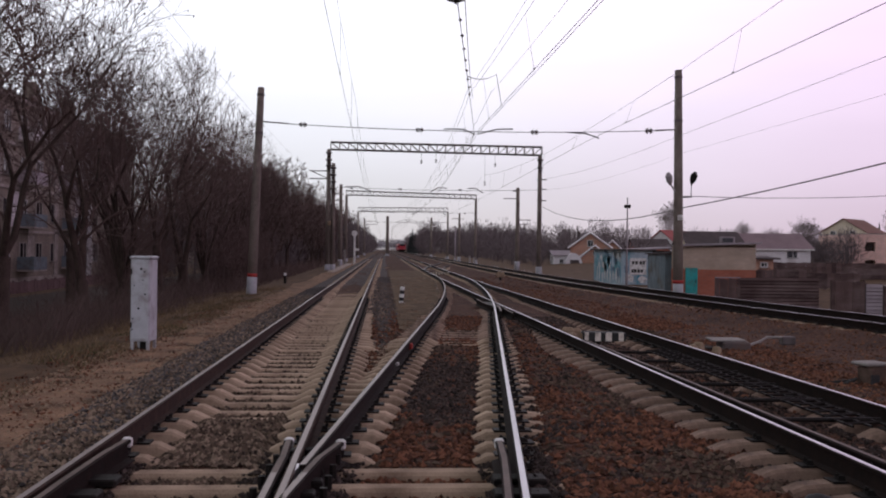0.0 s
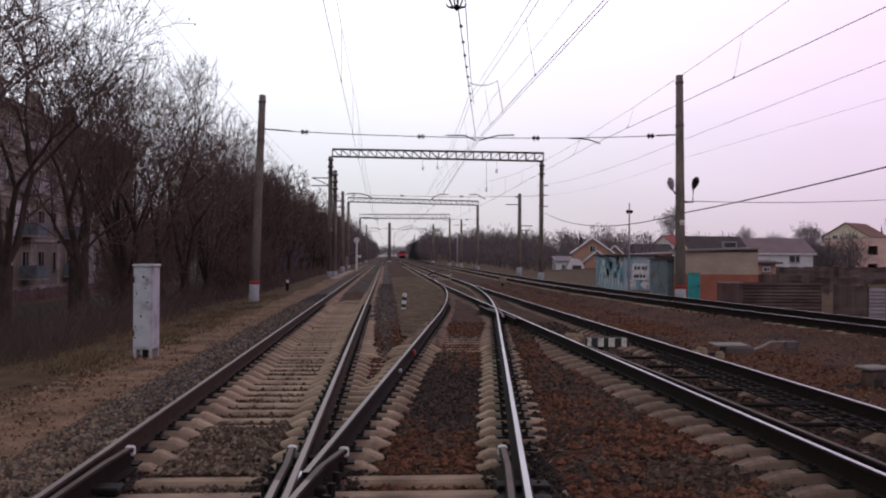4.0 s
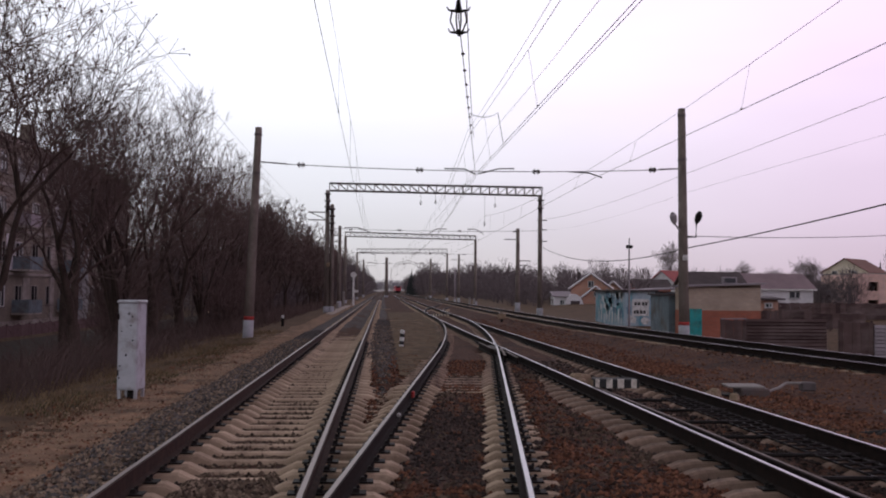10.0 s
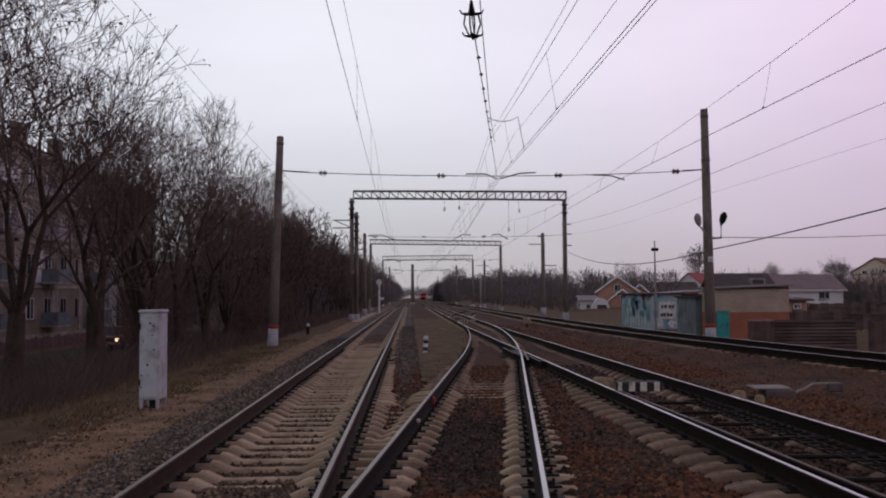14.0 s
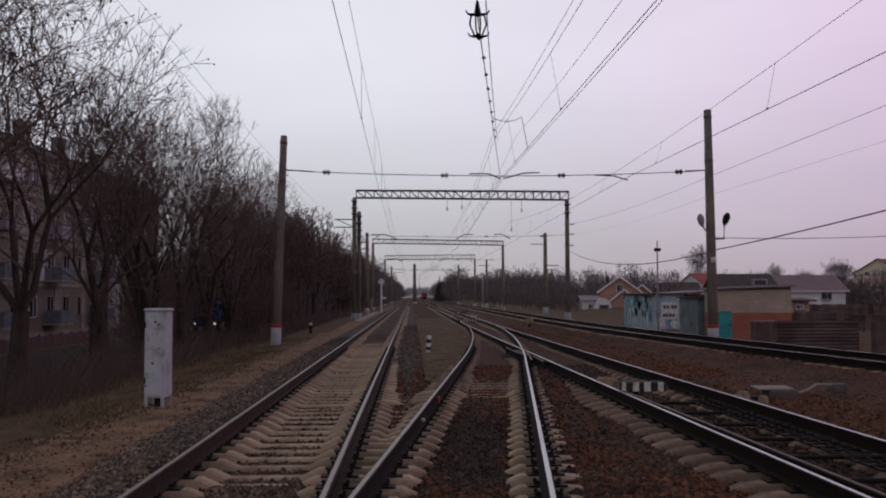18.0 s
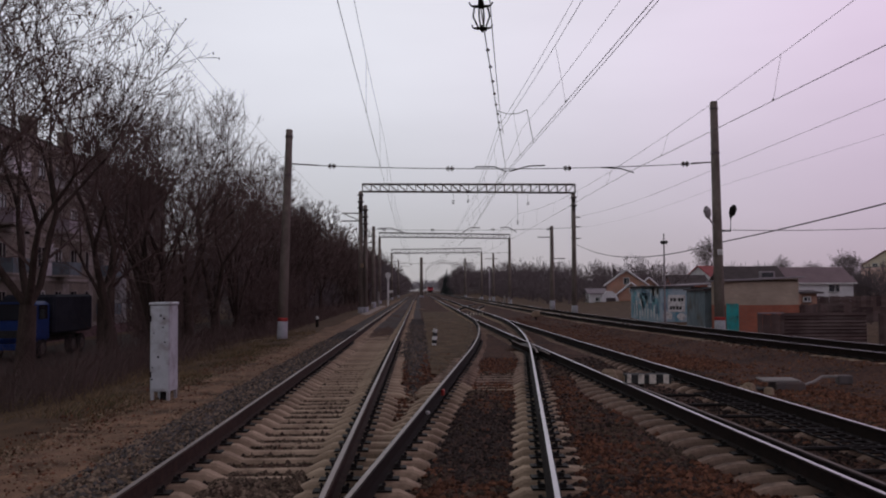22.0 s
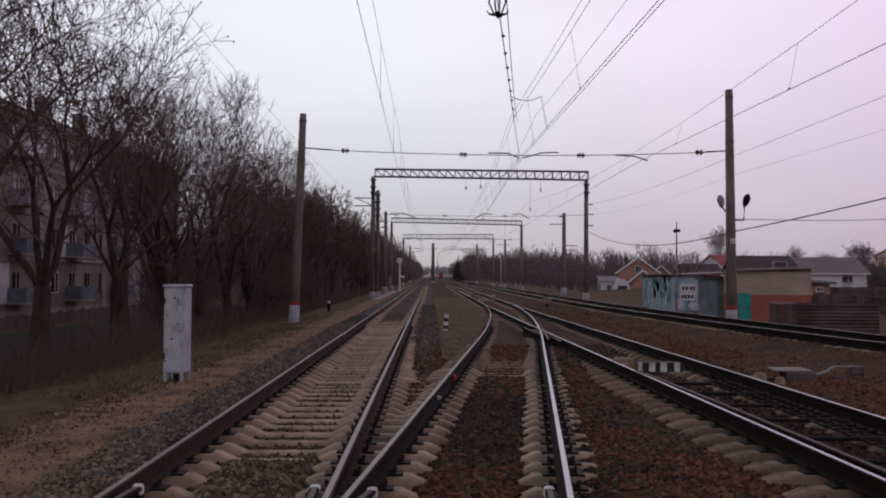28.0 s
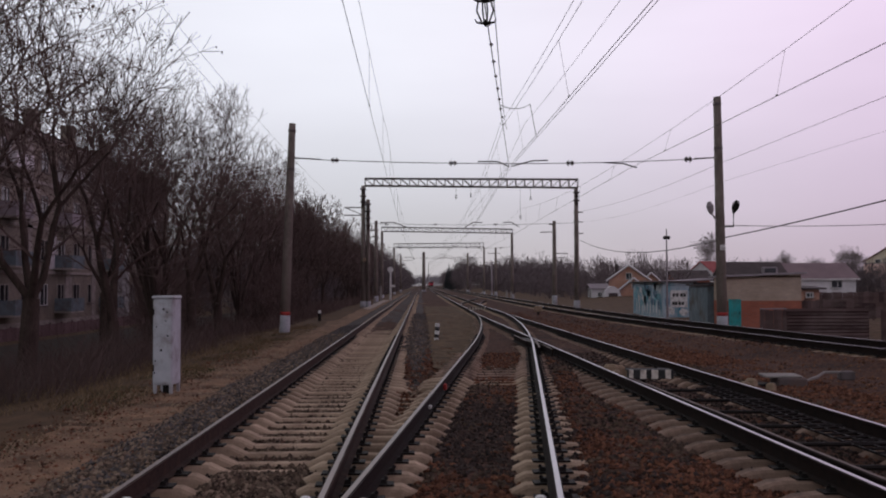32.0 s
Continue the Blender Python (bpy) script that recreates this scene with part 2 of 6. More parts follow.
M_BARK = mat("dark_bark", (0.022, 0.016, 0.013), (0.085, 0.062, 0.052), 4, 0.95, bump=0.6, fine=30, stretch=(1, 1, 0.3))
M_TWIG = mat("brown_twigs", (0.065, 0.046, 0.042), (0.18, 0.128, 0.115), 2, 0.95, bump=0, obj=0.3)


# ---- geometry helper ----
class Geo:
    """Collects vertices and faces, with a material slot per face."""

    def __init__(self):
        self.v, self.f, self.s = [], [], []

    def add(self, verts, faces, slot=0):
        k = len(self.v)
        self.v.extend([tuple(p) for p in verts])
        self.f.extend([tuple(i + k for i in q) for q in faces])
        self.s.extend([slot] * len(faces))
        return self

    def box(self, c, size, rz=0.0, slot=0, taper=1.0, bevel=0.0):
        x, y, z = (a / 2 for a in size)
        r = Matrix.Rotation(radians(rz), 3, "Z")
        if bevel <= 0:
            pts = [(-x, -y, -z), (x, -y, -z), (x, y, -z), (-x, y, -z)]
            pts += [(px * taper, py * taper, z) for px, py, _ in pts]
            fs = [(3, 2, 1, 0), (4, 5, 6, 7), (0, 1, 5, 4), (1, 2, 6, 5), (2, 3, 7, 6), (3, 0, 4, 7)]
        else:
            b = min(bevel, x * 0.9, y * 0.9, z * 0.9)
            ring = [(-x + b, -y), (x - b, -y), (x, -y + b), (x, y - b), (x - b, y), (-x + b, y), (-x, y - b), (-x, -y + b)]
            sh = lambda q: [(px * (1 - b / x), py * (1 - b / y)) for px, py in q]
            lev = [(-z, sh(ring), 1), (-z + b, ring, 1), (z - b, ring, taper), (z, sh(ring), taper)]
            pts = [(px * k, py * k, h) for h, q, k in lev for px, py in q]
            fs = [tuple(range(7, -1, -1)), tuple(range(24, 32))]
            for i in range(3):
                fs += [(i * 8 + j, i * 8 + (j + 1) % 8, i * 8 + 8 + (j + 1) % 8, i * 8 + 8 + j) for j in range(8)]
        return self.add([Vector(c) + r @ Vector(p) for p in pts], fs, slot)

    def tube(self, pts, radii, n=6, slot=0, caps=True):
        pts = [Vector(p) for p in pts]
        if not isinstance(radii, (list, tuple)):
            radii = [radii] * len(pts)
        vs, fs = [], []
        for i, p in enumerate(pts):
            d = (pts[min(i + 1, len(pts) - 1)] - pts[max(i - 1, 0)]).normalized()
            u = d.cross(Vector((0, 0, 1)) if abs(d.z) < 0.9 else Vector((1, 0, 0))).normalized()
            w = d.cross(u)
            vs += [p + (u * math.cos(a) + w * math.sin(a)) * radii[i] for a in (2 * math.pi * j / n for j in range(n))]
        for i in range(len(pts) - 1):
            fs += [(i * n + j, i * n + (j + 1) % n, i * n + n + (j + 1) % n, i * n + n + j) for j in range(n)]
        if caps:
            fs += [tuple(range(n - 1, -1, -1)), tuple(range((len(pts) - 1) * n, len(pts) * n))]
        return self.add(vs, fs, slot)

    def mesh(self, name, mats, smooth=False):
        me = bpy.data.meshes.new(name)
        me.from_pydata(self.v, [], self.f)
        for m in mats if isinstance(mats, (list, tuple)) else [mats]:
            me.materials.append(m)
        me.polygons.foreach_set("material_index", self.s)
        if smooth:
            me.polygons.foreach_set("use_smooth", [True] * len(self.f))
        me.update()
        return me


def part(name, geo, material, parent=None, label="", smooth=False):
    me = geo if isinstance(geo, bpy.types.Mesh) else geo.mesh(name, material, smooth)
    ob = new(name, me)
    if parent is not None:
        ob.parent = parent
    return tagged(ob, label)


def thing(name, label, category, place=(0, 0, 0), rz=0.0, group="", kind=""):
    ob = new(name)
    ob.empty_display_size = 0.2
    ob.matrix_world = pose(*place, 0, 0, rz)
    return tagged(ob, label, category, group, kind)


def lerp(rows, y):
    """Smoothly interpolated value from (y, x) rows."""
    if y <= rows[0][0]:
        a, b = rows[0], rows[1]
    elif y >= rows[-1][0]:
        return rows[-1][1]
    else:
        for a, b in zip(rows, rows[1:]):
            if a[0] <= y <= b[0]:
                break
    return a[1] + (b[1] - a[1]) * (y - a[0]) / (b[0] - a[0])


# ---- plan of the tracks: axis x at distance y ----
HEAD = 0.18          # rail head above the sleepers
HALF = 0.797         # half the distance between rail centres


def axis_1(y):
    return -1.435


def axis_2(y):
    return 3.9 + 0.5 * max(0.0, (55 - y) / 45.0) ** 1.2


def axis_cross(y):
    if y < 27:
        return 0.17 + (y - 6.4) * 0.1035
    k = min(1.0, (y - 27) / 36.0)
    x27 = 0.17 + 20.6 * 0.1035
    return x27 + 36 * 0.1035 * (k - k * k / 2) * 0.93 + (3.95 - (x27 + 36 * 0.1035 * 0.5 * 0.93)) * k * k


AXIS_3 = [(-6, 14.2), (10, 12.05), (18, 11.1), (24, 10.42), (30, 9.85), (37, 9.35), (44, 8.98), (52, 8.72), (62, 8.58), (75, 8.5), (130, 8.5), (900, 8.5)]


def axis_3(y):
    return (lerp(AXIS_3, y - 3) + lerp(AXIS_3, y) + lerp(AXIS_3, y + 3)) / 3


def axis_4(y):
    """Far crossover between the second and the third track."""
    k = min(1.0, max(0.0, (y - 72) / 62.0))
    return 3.92 + 4.58 * (3 * k * k - 2 * k ** 3)


RAIL_PROFILE = [(-0.066, 0.0), (0.066, 0.0), (0.066, 0.012), (0.012, 0.03), (0.010, 0.135), (0.034, 0.148), (0.036, 0.170), (0.022, 0.18), (-0.022, 0.18), (-0.036, 0.170), (-0.034, 0.148), (-0.010, 0.135), (-0.012, 0.03), (-0.066, 0.012)]


def rail_mesh(fx, ys, top, z=0.0, name="rail", side_mat=None):
    g = Geo()
    n = len(RAIL_PROFILE)
    vs = [(fx(y) + px, y, z + pz) for y in ys for px, pz in RAIL_PROFILE]
    side, head = [], []
    for i in range(len(ys) - 1):
        for j in range(n):
            q = (i * n + j, i * n + (j + 1) % n, i * n + n + (j + 1) % n, i * n + n + j)
            (head if j == 7 else side).append(q)
    g.add(vs, side + [tuple(range(n)), tuple(range(len(vs) - 1, len(vs) - n - 1, -1))], 0)
    k = len(g.f)
    g.f += head
    g.s += [1] * len(head)
    return g.mesh(name, [side_mat or M_RAILSIDE, top])


def span(a, b):
    ys, y = [], a
    while y < b:
        ys.append(y)
        y += 1.0 if y < 90 else 5.0 if y < 200 else 40.0
    return ys + [b]


TRACKS = {}
for nm, fx, a, b, top, lab in (
        ("main", axis_1, -6, 900, M_RAILTOP_DULL, "straight railway track with worn rails on concrete sleepers"),
        ("crossing", axis_cross, 6.4, 62, M_RAILTOP, "diverging turnout track curving over to the neighbouring line"),
        ("second", axis_2, -6, 900, M_RAILTOP, "shiny busy railway track on concrete sleepers"),
        ("third", axis_3, -6, 900, M_RAILTOP, "outer railway track curving away on a raised bed"),
        ("far_crossing", axis_4, 73, 134, M_RAILTOP_DULL, "distant crossover track joining two lines")):
    t = thing("railway_track", lab, "railway track", group="railway tracks", kind="structure")
    TRACKS[nm] = t
    for sgn in (-1, 1):
        a2 = a
        if nm == "crossing":
            a2 = 7.0 if sgn < 0 else -6
        lift = 0.0 if nm != "third" else 0.17
        part("rail", rail_mesh(lambda y, s=sgn, f=fx: f(y) + s * HALF, span(a2, b), M_RAILTOP_DULL if nm == "crossing" and sgn < 0 else top, lift, side_mat=M_RAILSIDE_BROWN if nm == "main" else None), None, t)


# ---- ground ----
def ground_z(x, y):
    n = noise.noise(Vector((x * 0.3, y * 0.3, 0))) * 0.10 + noise.noise(Vector((x * 1.3, y * 1.3, 5))) * 0.035
    if x < -3.0:
        k = min(1.0, max(0.0, (-4.6 - x) / 9.0))
        z = -0.13 - 1.3 * (3 * k * k - 2 * k ** 3)
        if x < -14.5:
            n *= 0.3
    else:
        e = axis_3(y) + 2.2
        k = min(1.0, max(0.0, (x - e) / 3.5))
        f = min(1.0, max(0.0, (60 - y) / 14.0))
        z = -0.13 - (0.6 + 0.75 * f * f * (3 - 2 * f) * min(1.0, max(0.0, x - e) / 5.0)) * k
        d = max(0.0, math.hypot(x, y) - 80) / 60.0
        if x > e:
            z += 1.1 * min(1.0, d) * min(1.0, max(0, x - e) / 15)
        if -3 <= x <= e:
            n *= 0.3
    return z + n


def steps(rows):
    out, v = [], rows[0][0]
    for (a, st), (b, _) in zip(rows, rows[1:]):
        while v < b - 1e-6:
            out.append(v)
            v += st
    return out + [rows[-1][0]]


def sheet(name, xs, ys, zf, material, label, category, kind="structure", xmap=None):
    vs = []
    for y in ys:
        for x in xs:
            xx = xmap(x, y) if xmap else x
            vs.append((xx, y, zf(xx, y)))
    w = len(xs)
    fs = [(j * w + i, j * w + i + 1, j * w + w + i + 1, j * w + w + i) for j in range(len(ys) - 1) for i in range(w - 1)]
    g = Geo()
    g.add(vs, fs)
    ob = new(name, g.mesh(name, material, True))
    return tagged(ob, label, category, kind=kind)


gx = steps([(-1500, 300), (-300, 60), (-60, 5), (-20, 0.8), (-2, 3), (16, 1.5), (30, 6), (120, 40), (320, 300), (1520, 300)])
gy = steps([(-400, 80), (-40, 10), (0, 0.8), (40, 2), (90, 6), (240, 40), (600, 300), (3000, 300)])
sheet("ground", gx, gy, ground_z, M_GROUND, "uneven earth with dry brown grass and leaf litter", "ground")


def smooth(a, b, v):
    k = min(1.0, max(0.0, (v - a) / (b - a)))
    return k * k * (3 - 2 * k)


def bed_z(x, y):
    e = axis_3(y)
    n = noise.noise(Vector((x * 2.1, y * 2.1, 3))) * 0.014 + noise.noise(Vector((x * 0.5, y * 0.5, 9))) * 0.012
    axes = [axis_1(y), axis_2(y)] + ([axis_cross(y)] if y < 60 else [])
    d = min(abs(abs(x - a) - HALF) for a in axes)
    # ballast is swept low beside the rails and heaped between them
    lo, hi = -0.135, -0.022
    if y > 17:
        lo += 0.09 * smooth(20, 28, y)
    if abs(x + 1.435) < HALF:
        q = noise.noise(Vector((x * 1.3, y * 1.1, 61)))
        hi = -0.052 if y < 10.2 + 0.6 * q else -0.125 + 0.105 * smooth(33, 50, y) * smooth(-0.55, 0.0, noise.noise(Vector((x * 1.4, y * 1.0, 63))))
    elif y < 50 and abs(x - axis_cross(y)) < HALF:
        hi = -0.055 - 0.05 * smooth(17.5, 19.0, y) + 0.075 * smooth(21, 26, y)
    elif abs(x - axis_2(y)) < HALF:
        hi = -0.082 + 0.055 * smooth(20, 28, y)
    elif y < 19.5 and -0.64 < x < axis_cross(y) - HALF:
        hi = -0.10
    z = lo + (hi - lo) * smooth(0.20, 0.50, d) + n
    if d > 0.25 and hi > -0.03:
        z += 0.035 * noise.noise(Vector((x * 1.6, y * 1.3, 27)))
    if abs(x - axis_2(y) + HALF + 0.31) < 0.32 and y < 30:
        z = -0.115 + n
    if y < 45 and 0.1 < x - axis_cross(y) - HALF < 0.75:
        z = -0.055 + 0.05 * smooth(0.12, 0.45, x - axis_cross(y) - HALF) + n + 0.035 * noise.noise(Vector((x * 1.6, y * 1.3, 27)))
    if y < 7.95 and x < axis_cross(y) + HALF:
        z = -0.085 + n
    if x < -2.33:
        z = -0.055 + n + 0.03 * smooth(0.1, 0.4, -2.3 - x)
    if x > e - 2.2:
        z += 0.17 * min(1, (x - e + 2.2) / 0.8)
    if x > e + 1.7:
        z -= 0.75 * (x - e - 1.7)
    if x < -3.0:
        z -= 0.28 * (-3.0 - x)
    return z


bed_u = steps([(0, 0.006), (0.66, 0.02), (1, 1)])
sheet("ballast_bed", bed_u, steps([(-6, 0.4), (4, 0.2), (22, 0.3), (46, 1), (90, 5), (200, 50), (900, 50)]), bed_z, M_BALLAST,
      "brown stone ballast bed under the railway tracks", "ballast",
      xmap=lambda u, y: -3.5 + u * (axis_3(y) + 2.7 + 3.5))

M_SANDSTRIP = mat("pale_sand", (0.24, 0.19, 0.16), (0.42, 0.36, 0.32), 3, 0.95, bump=0.5)
M_ROAD = mat("worn_asphalt", (0.030, 0.025, 0.022), (0.06, 0.05, 0.044), 3, 0.9, bump=0.3, fine=60)
sheet("footpath", steps([(0, 0.0625), (1, 1)]), steps([(-6, 0.3), (60, 2), (120, 10), (200, 10)]),
      lambda x, y: max(ground_z(x, y), bed_z(x, y) if x > -3.5 else -9) + 0.03 - 0.035 * abs(x + 3.8) + noise.noise(Vector((x * 2.5, y * 2.5, 8))) * 0.03, M_PATH,
      "trodden clay footpath with scattered pebbles beside the track", "footpath",
      xmap=lambda u, y: -3.85 + 0.12 * math.sin(y * 0.35) - (u - 0.5) * (1.15 + 0.9 * min(1.1, max(0.0, (17 - y) / 11.0)) + 0.45 * noise.noise(Vector((y * 1.3, u * 3, 2)))))
sheet("gravel_shoulder", steps([(0, 0.125), (1, 1)]), steps([(-6, 0.4), (60, 2), (160, 10), (300, 10)]),
      lambda x, y: bed_z(x, y) + 0.022 - 0.10 * max(0, abs(x + 2.98) - 0.25), M_GREYGRAVEL,
      "strip of blue-grey gravel beside the track", "gravel",
      xmap=lambda u, y: -2.95 - (u - 0.5) * (0.9 + 0.25 * noise.noise(Vector((y * 0.8, u * 3, 7)))))
sheet("track_gravel", steps([(0, 0.125), (1, 1)]), steps([(34, 0.4), (60, 1.5), (160, 10), (300, 10)]),
      lambda x, y: bed_z(x, y) + 0.012 - 0.07 * (1 - smooth(34, 52, y)) + 0.03 * noise.noise(Vector((x * 1.8, y * 1.2, 90))), M_GREYGRAVEL, "grey gravel covering the sleepers between the rails", "gravel",
      xmap=lambda u, y: -1.435 + (u - 0.5) * (1.2 * smooth(33, 48, y) + 0.35 * noise.noise(Vector((y * 1.2, u * 2, 31)))))
sheet("gravel_strip", steps([(0, 0.2), (1, 1)]), steps([(21, 0.25), (60, 2), (160, 10), (300, 10)]),
      lambda x, y: bed_z(x, y) + 0.02 - 0.2 * max(0, abs(x - 0.0) - 0.2), M_GREYGRAVEL,
      "strip of dark grey gravel between the tracks", "gravel",
      xmap=lambda u, y: -0.02 - (u - 0.5) * min(0.55, 0.1 + (y - 21) * 0.05) * (1 + 1.2 * noise.noise(Vector((y * 1.6, u * 2, 1)))))
sheet("earth_patch", steps([(0, 0.1), (1, 1)]), steps([(21, 0.4), (60, 2), (80, 2)]),
      lambda x, y: bed_z(x, y) + 0.03 + noise.noise(Vector((x * 1.7, y * 1.7, 12))) * 0.02, M_EARTH,
      "bare trodden earth in the wedge between two tracks", "earth",
      xmap=lambda u, y: 0.36 + 0.12 * noise.noise(Vector((y * 0.9, 2, 6))) + u * max(0.05, (axis_cross(y) if y < 55 else axis_2(y)) - 1.0 - 0.36 + 0.1 * noise.noise(Vector((y * 1.4, u * 2, 16)))))
sheet("sand_strip", steps([(0, 0.25), (1, 1)]), steps([(74, 2), (118, 2)]),
      lambda x, y: max(ground_z(x, y), bed_z(x, y) if x > -3.5 else -9) + 0.07, M_SANDSTRIP,
      "pale strip of sand beside the track", "sand", xmap=lambda u, y: -3.7 - u * (0.7 + 0.5 * noise.noise(Vector((y * 0.4, 1, 4)))))
sheet("road", steps([(-21.5, 1.2), (-15.3, 1)]), steps([(-250, 10), (-10, 4), (240, 10), (420, 10)]), lambda x, y: -1.34, M_ROAD,
      "narrow asphalt street below the railway bank", "road")


# ---- sleepers ----
def sleeper_top(x, seats, flat):
    d = min(abs(x - s) for s in seats)
    if flat:
        return -0.012
    if x < min(seats) or x > max(seats):
        return -0.002 - 0.016 * min(1.0, max(0.0, (d - 0.20) / 0.20)) - 0.055 * max(0.0, (d - 0.40) / 0.14)
    return -0.002 - 0.080 * min(1.0, max(0.0, (d - 0.25) / 0.17))


def sleeper_mesh(x0, x1, seats, flat=False):
    xs = sorted({round(x, 3) for x in [x0, x1] + [s + d for s in seats for d in (-0.42, -0.40, -0.25, -0.20, 0.20, 0.25, 0.40, 0.42)] if x0 <= x <= x1})
    g = Geo()
    vs, fs = [], []
    for x in xs:
        t = sleeper_top(x, seats, flat)
        e = 0.02 if x in (x0, x1) else 0.0
        vs += [(x, -0.128, -0.22), (x, -0.094 + e, t - 0.026), (x, -0.072 + e, t), (x, 0.072 - e, t), (x, 0.094 - e, t - 0.026), (x, 0.128, -0.22)]
    for i in range(len(xs) - 1):
        fs += [(i * 6 + j, i * 6 + 6 + j, i * 6 + 7 + j, i * 6 + 1 + j) for j in range(5)]
    k = (len(xs) - 1) * 6
    fs += [(0, 1, 2, 3, 4, 5), (k + 5, k + 4, k + 3, k + 2, k + 1, k)]
    return g.add(vs, fs)


def fastening_mesh():
    g = Geo()
    g.box((0, 0, 0.004), (0.37, 0.17, 0.016))
    for s in (-1, 1):
        g.box((s * 0.095, 0, 0.03), (0.06, 0.10, 0.035), taper=0.7)
        g.tube([(s * 0.115, 0, 0.01), (s * 0.115, 0, 0.070)], 0.011, 5)
        g.tube([(s * 0.115, 0, 0.045), (s * 0.115, 0, 0.06)], 0.020, 6)
    return g.mesh("fastening", M_IRON)


FAST = fastening_mesh()
rng = random.Random(4)
MESHES = {}


def add_sleeper(track, y, axes, lift=0.0, flat=False, fast=True, far=None):
    seats = [a + s * HALF for a in axes for s in (-1, 1)]
    x0, x1 = min(axes) - 1.35, max(axes) + (1.14 if track is TRACKS["crossing"] or (track is TRACKS["main"] and len(axes) > 1) else 1.35)
    x0, x1 = x0 + rng.uniform(-0.02, 0.02), x1 + rng.uniform(-0.02, 0.02)
    c = (x0 + x1) / 2
    rel = [s - c for s in seats]
    if far is not None:
        g = sleeper_mesh(x0, x1, seats, flat)
        far.add([(a, b + y, d + lift) for a, b, d in g.v], g.f)
        return
    key = tuple(round(v, 1) for v in rel) + (flat, track.name)
    if key not in MESHES or len(axes) > 1:
        MESHES[key] = sleeper_mesh(x0 - c, x1 - c, rel, flat).mesh("sleeper", M_SLEEPER_DARK if track is TRACKS["second"] else M_SLEEPER)
    s = part("sleeper", MESHES[key], None, track)
    s.matrix_local = pose(c, y, lift - rng.uniform(0, 0.012), 0, rng.uniform(-0.25, 0.25), rng.uniform(-0.6, 0.6))
    if fast:
        for r in rel:
            f = part("fastening", FAST, None, s)
            f.location = (r, 0, 0)


y = 4.5
while y > -6:
    if y < 2.2:
        add_sleeper(TRACKS["main"], y, [axis_1(y)], flat=True, fast=True)
    else:
        add_sleeper(TRACKS["main"], y, [axis_1(y), axis_cross(y)], flat=True, fast=True)
    add_sleeper(TRACKS["second"], y + 0.1, [axis_2(y)], fast=True)
    y -= 0.5
y = 4.94
while y < 52:
    yy = y + rng.uniform(-0.02, 0.02)
    a1, ac, a2 = axis_1(yy), axis_cross(yy), axis_2(yy)
    flat = yy < 7.9
    near = yy < 34
    if ac - a1 < 2.75:
        add_sleeper(TRACKS["main"], yy, [a1, ac], flat=flat, fast=near)
        add_sleeper(TRACKS["second"], yy + 0.1, [a2], fast=near)
    elif a2 - ac < 2.75:
        add_sleeper(TRACKS["main"], yy, [a1], fast=near)
        add_sleeper(TRACKS["second"], yy + 0.1, [ac, a2], fast=near)
    else:
        add_sleeper(TRACKS["main"], yy, [a1], fast=near)
        add_sleeper(TRACKS["crossing"], yy + 0.05, [ac], fast=near)
        add_sleeper(TRACKS["second"], yy + 0.1, [a2], fast=near)
    if y > 14:
        add_sleeper(TRACKS["third"], yy, [axis_3(yy)], lift=0.17, fast=yy < 30)
    y += 0.44 if y < 7.0 else 0.548
far_g = {k: Geo() for k in ("main", "second", "third", "far_crossing")}
while y < 170:
    add_sleeper(None, y, [axis_1(y)], far=far_g["main"])
    add_sleeper(None, y, [axis_2(y)], far=far_g["second"])
    add_sleeper(None, y, [axis_3(y)], lift=0.17, far=far_g["third"])
    if 85 < y < 122:
        add_sleeper(None, y + 0.25, [axis_4(y)], far=far_g["far_crossing"])
    y += 0.548
for k, g in far_g.items():
    tagged(part("sleepers_beyond", g, M_SLEEPER, TRACKS[k], "row of distant concrete sleepers"), kind="stuff")


# ---- turnout frog in front of the camera ----
def bar_rail(pts, parent, name, top=M_RAILTOP_RUST, h=0.175, w=0.07, white=False):
    """A short machined rail through plan points."""
    fx = lambda y: lerp([(p[1], p[0]) for p in pts], y)
    ys = [p[1] for p in pts]
    me = rail_mesh(fx, ys, top, 0.0, name)
    ob = part(name, me, None, parent)
    return ob


def white_end(parent, x, y, w=0.075):
    g = Geo().box((x, y, 0.15), (w * 1.05, 0.06, 0.085), bevel=0.015)
    part("painted_end", g, M_WHITE, parent, "white-painted rail end")


frog = thing("turnout_frog", "cast steel turnout frog with polished wing rails and white-painted ends", "rail frog", group="turnout parts")
bar_rail([(-0.74, 3.5), (-0.745, 6.0), (-0.742, 6.75)], frog, "wing_rail", M_RAILTOP_DULL)
bar_rail([(-0.742, 6.75), (-0.735, 7.3), (-0.755, 7.94)], frog, "wing_rail")
bar_rail([(-0.87, 3.5), (-0.62, 6.0), (-0.53, 6.75)], frog, "wing_rail", M_RAILTOP_DULL)
bar_rail([(-0.53, 6.75), (-0.465, 7.25), (-0.33, 7.85)], frog, "wing_rail")
white_end(frog, -0.752, 7.96)
white_end(frog, -0.325, 7.87)
g = Geo()
g.add([(-0.642, 6.45, 0.165), (-0.630, 6.45, 0.165), (-0.585, 7.05, 0.176), (-0.655, 7.05, 0.176), (-0.66, 6.4, 0.06), (-0.61, 6.4, 0.06), (-0.56, 7.05, 0.06), (-0.66, 7.05, 0.06)],
      [(0, 1, 2, 3), (0, 4, 5, 1), (1, 5, 6, 2), (3, 7, 4, 0), (2, 6, 7, 3)])
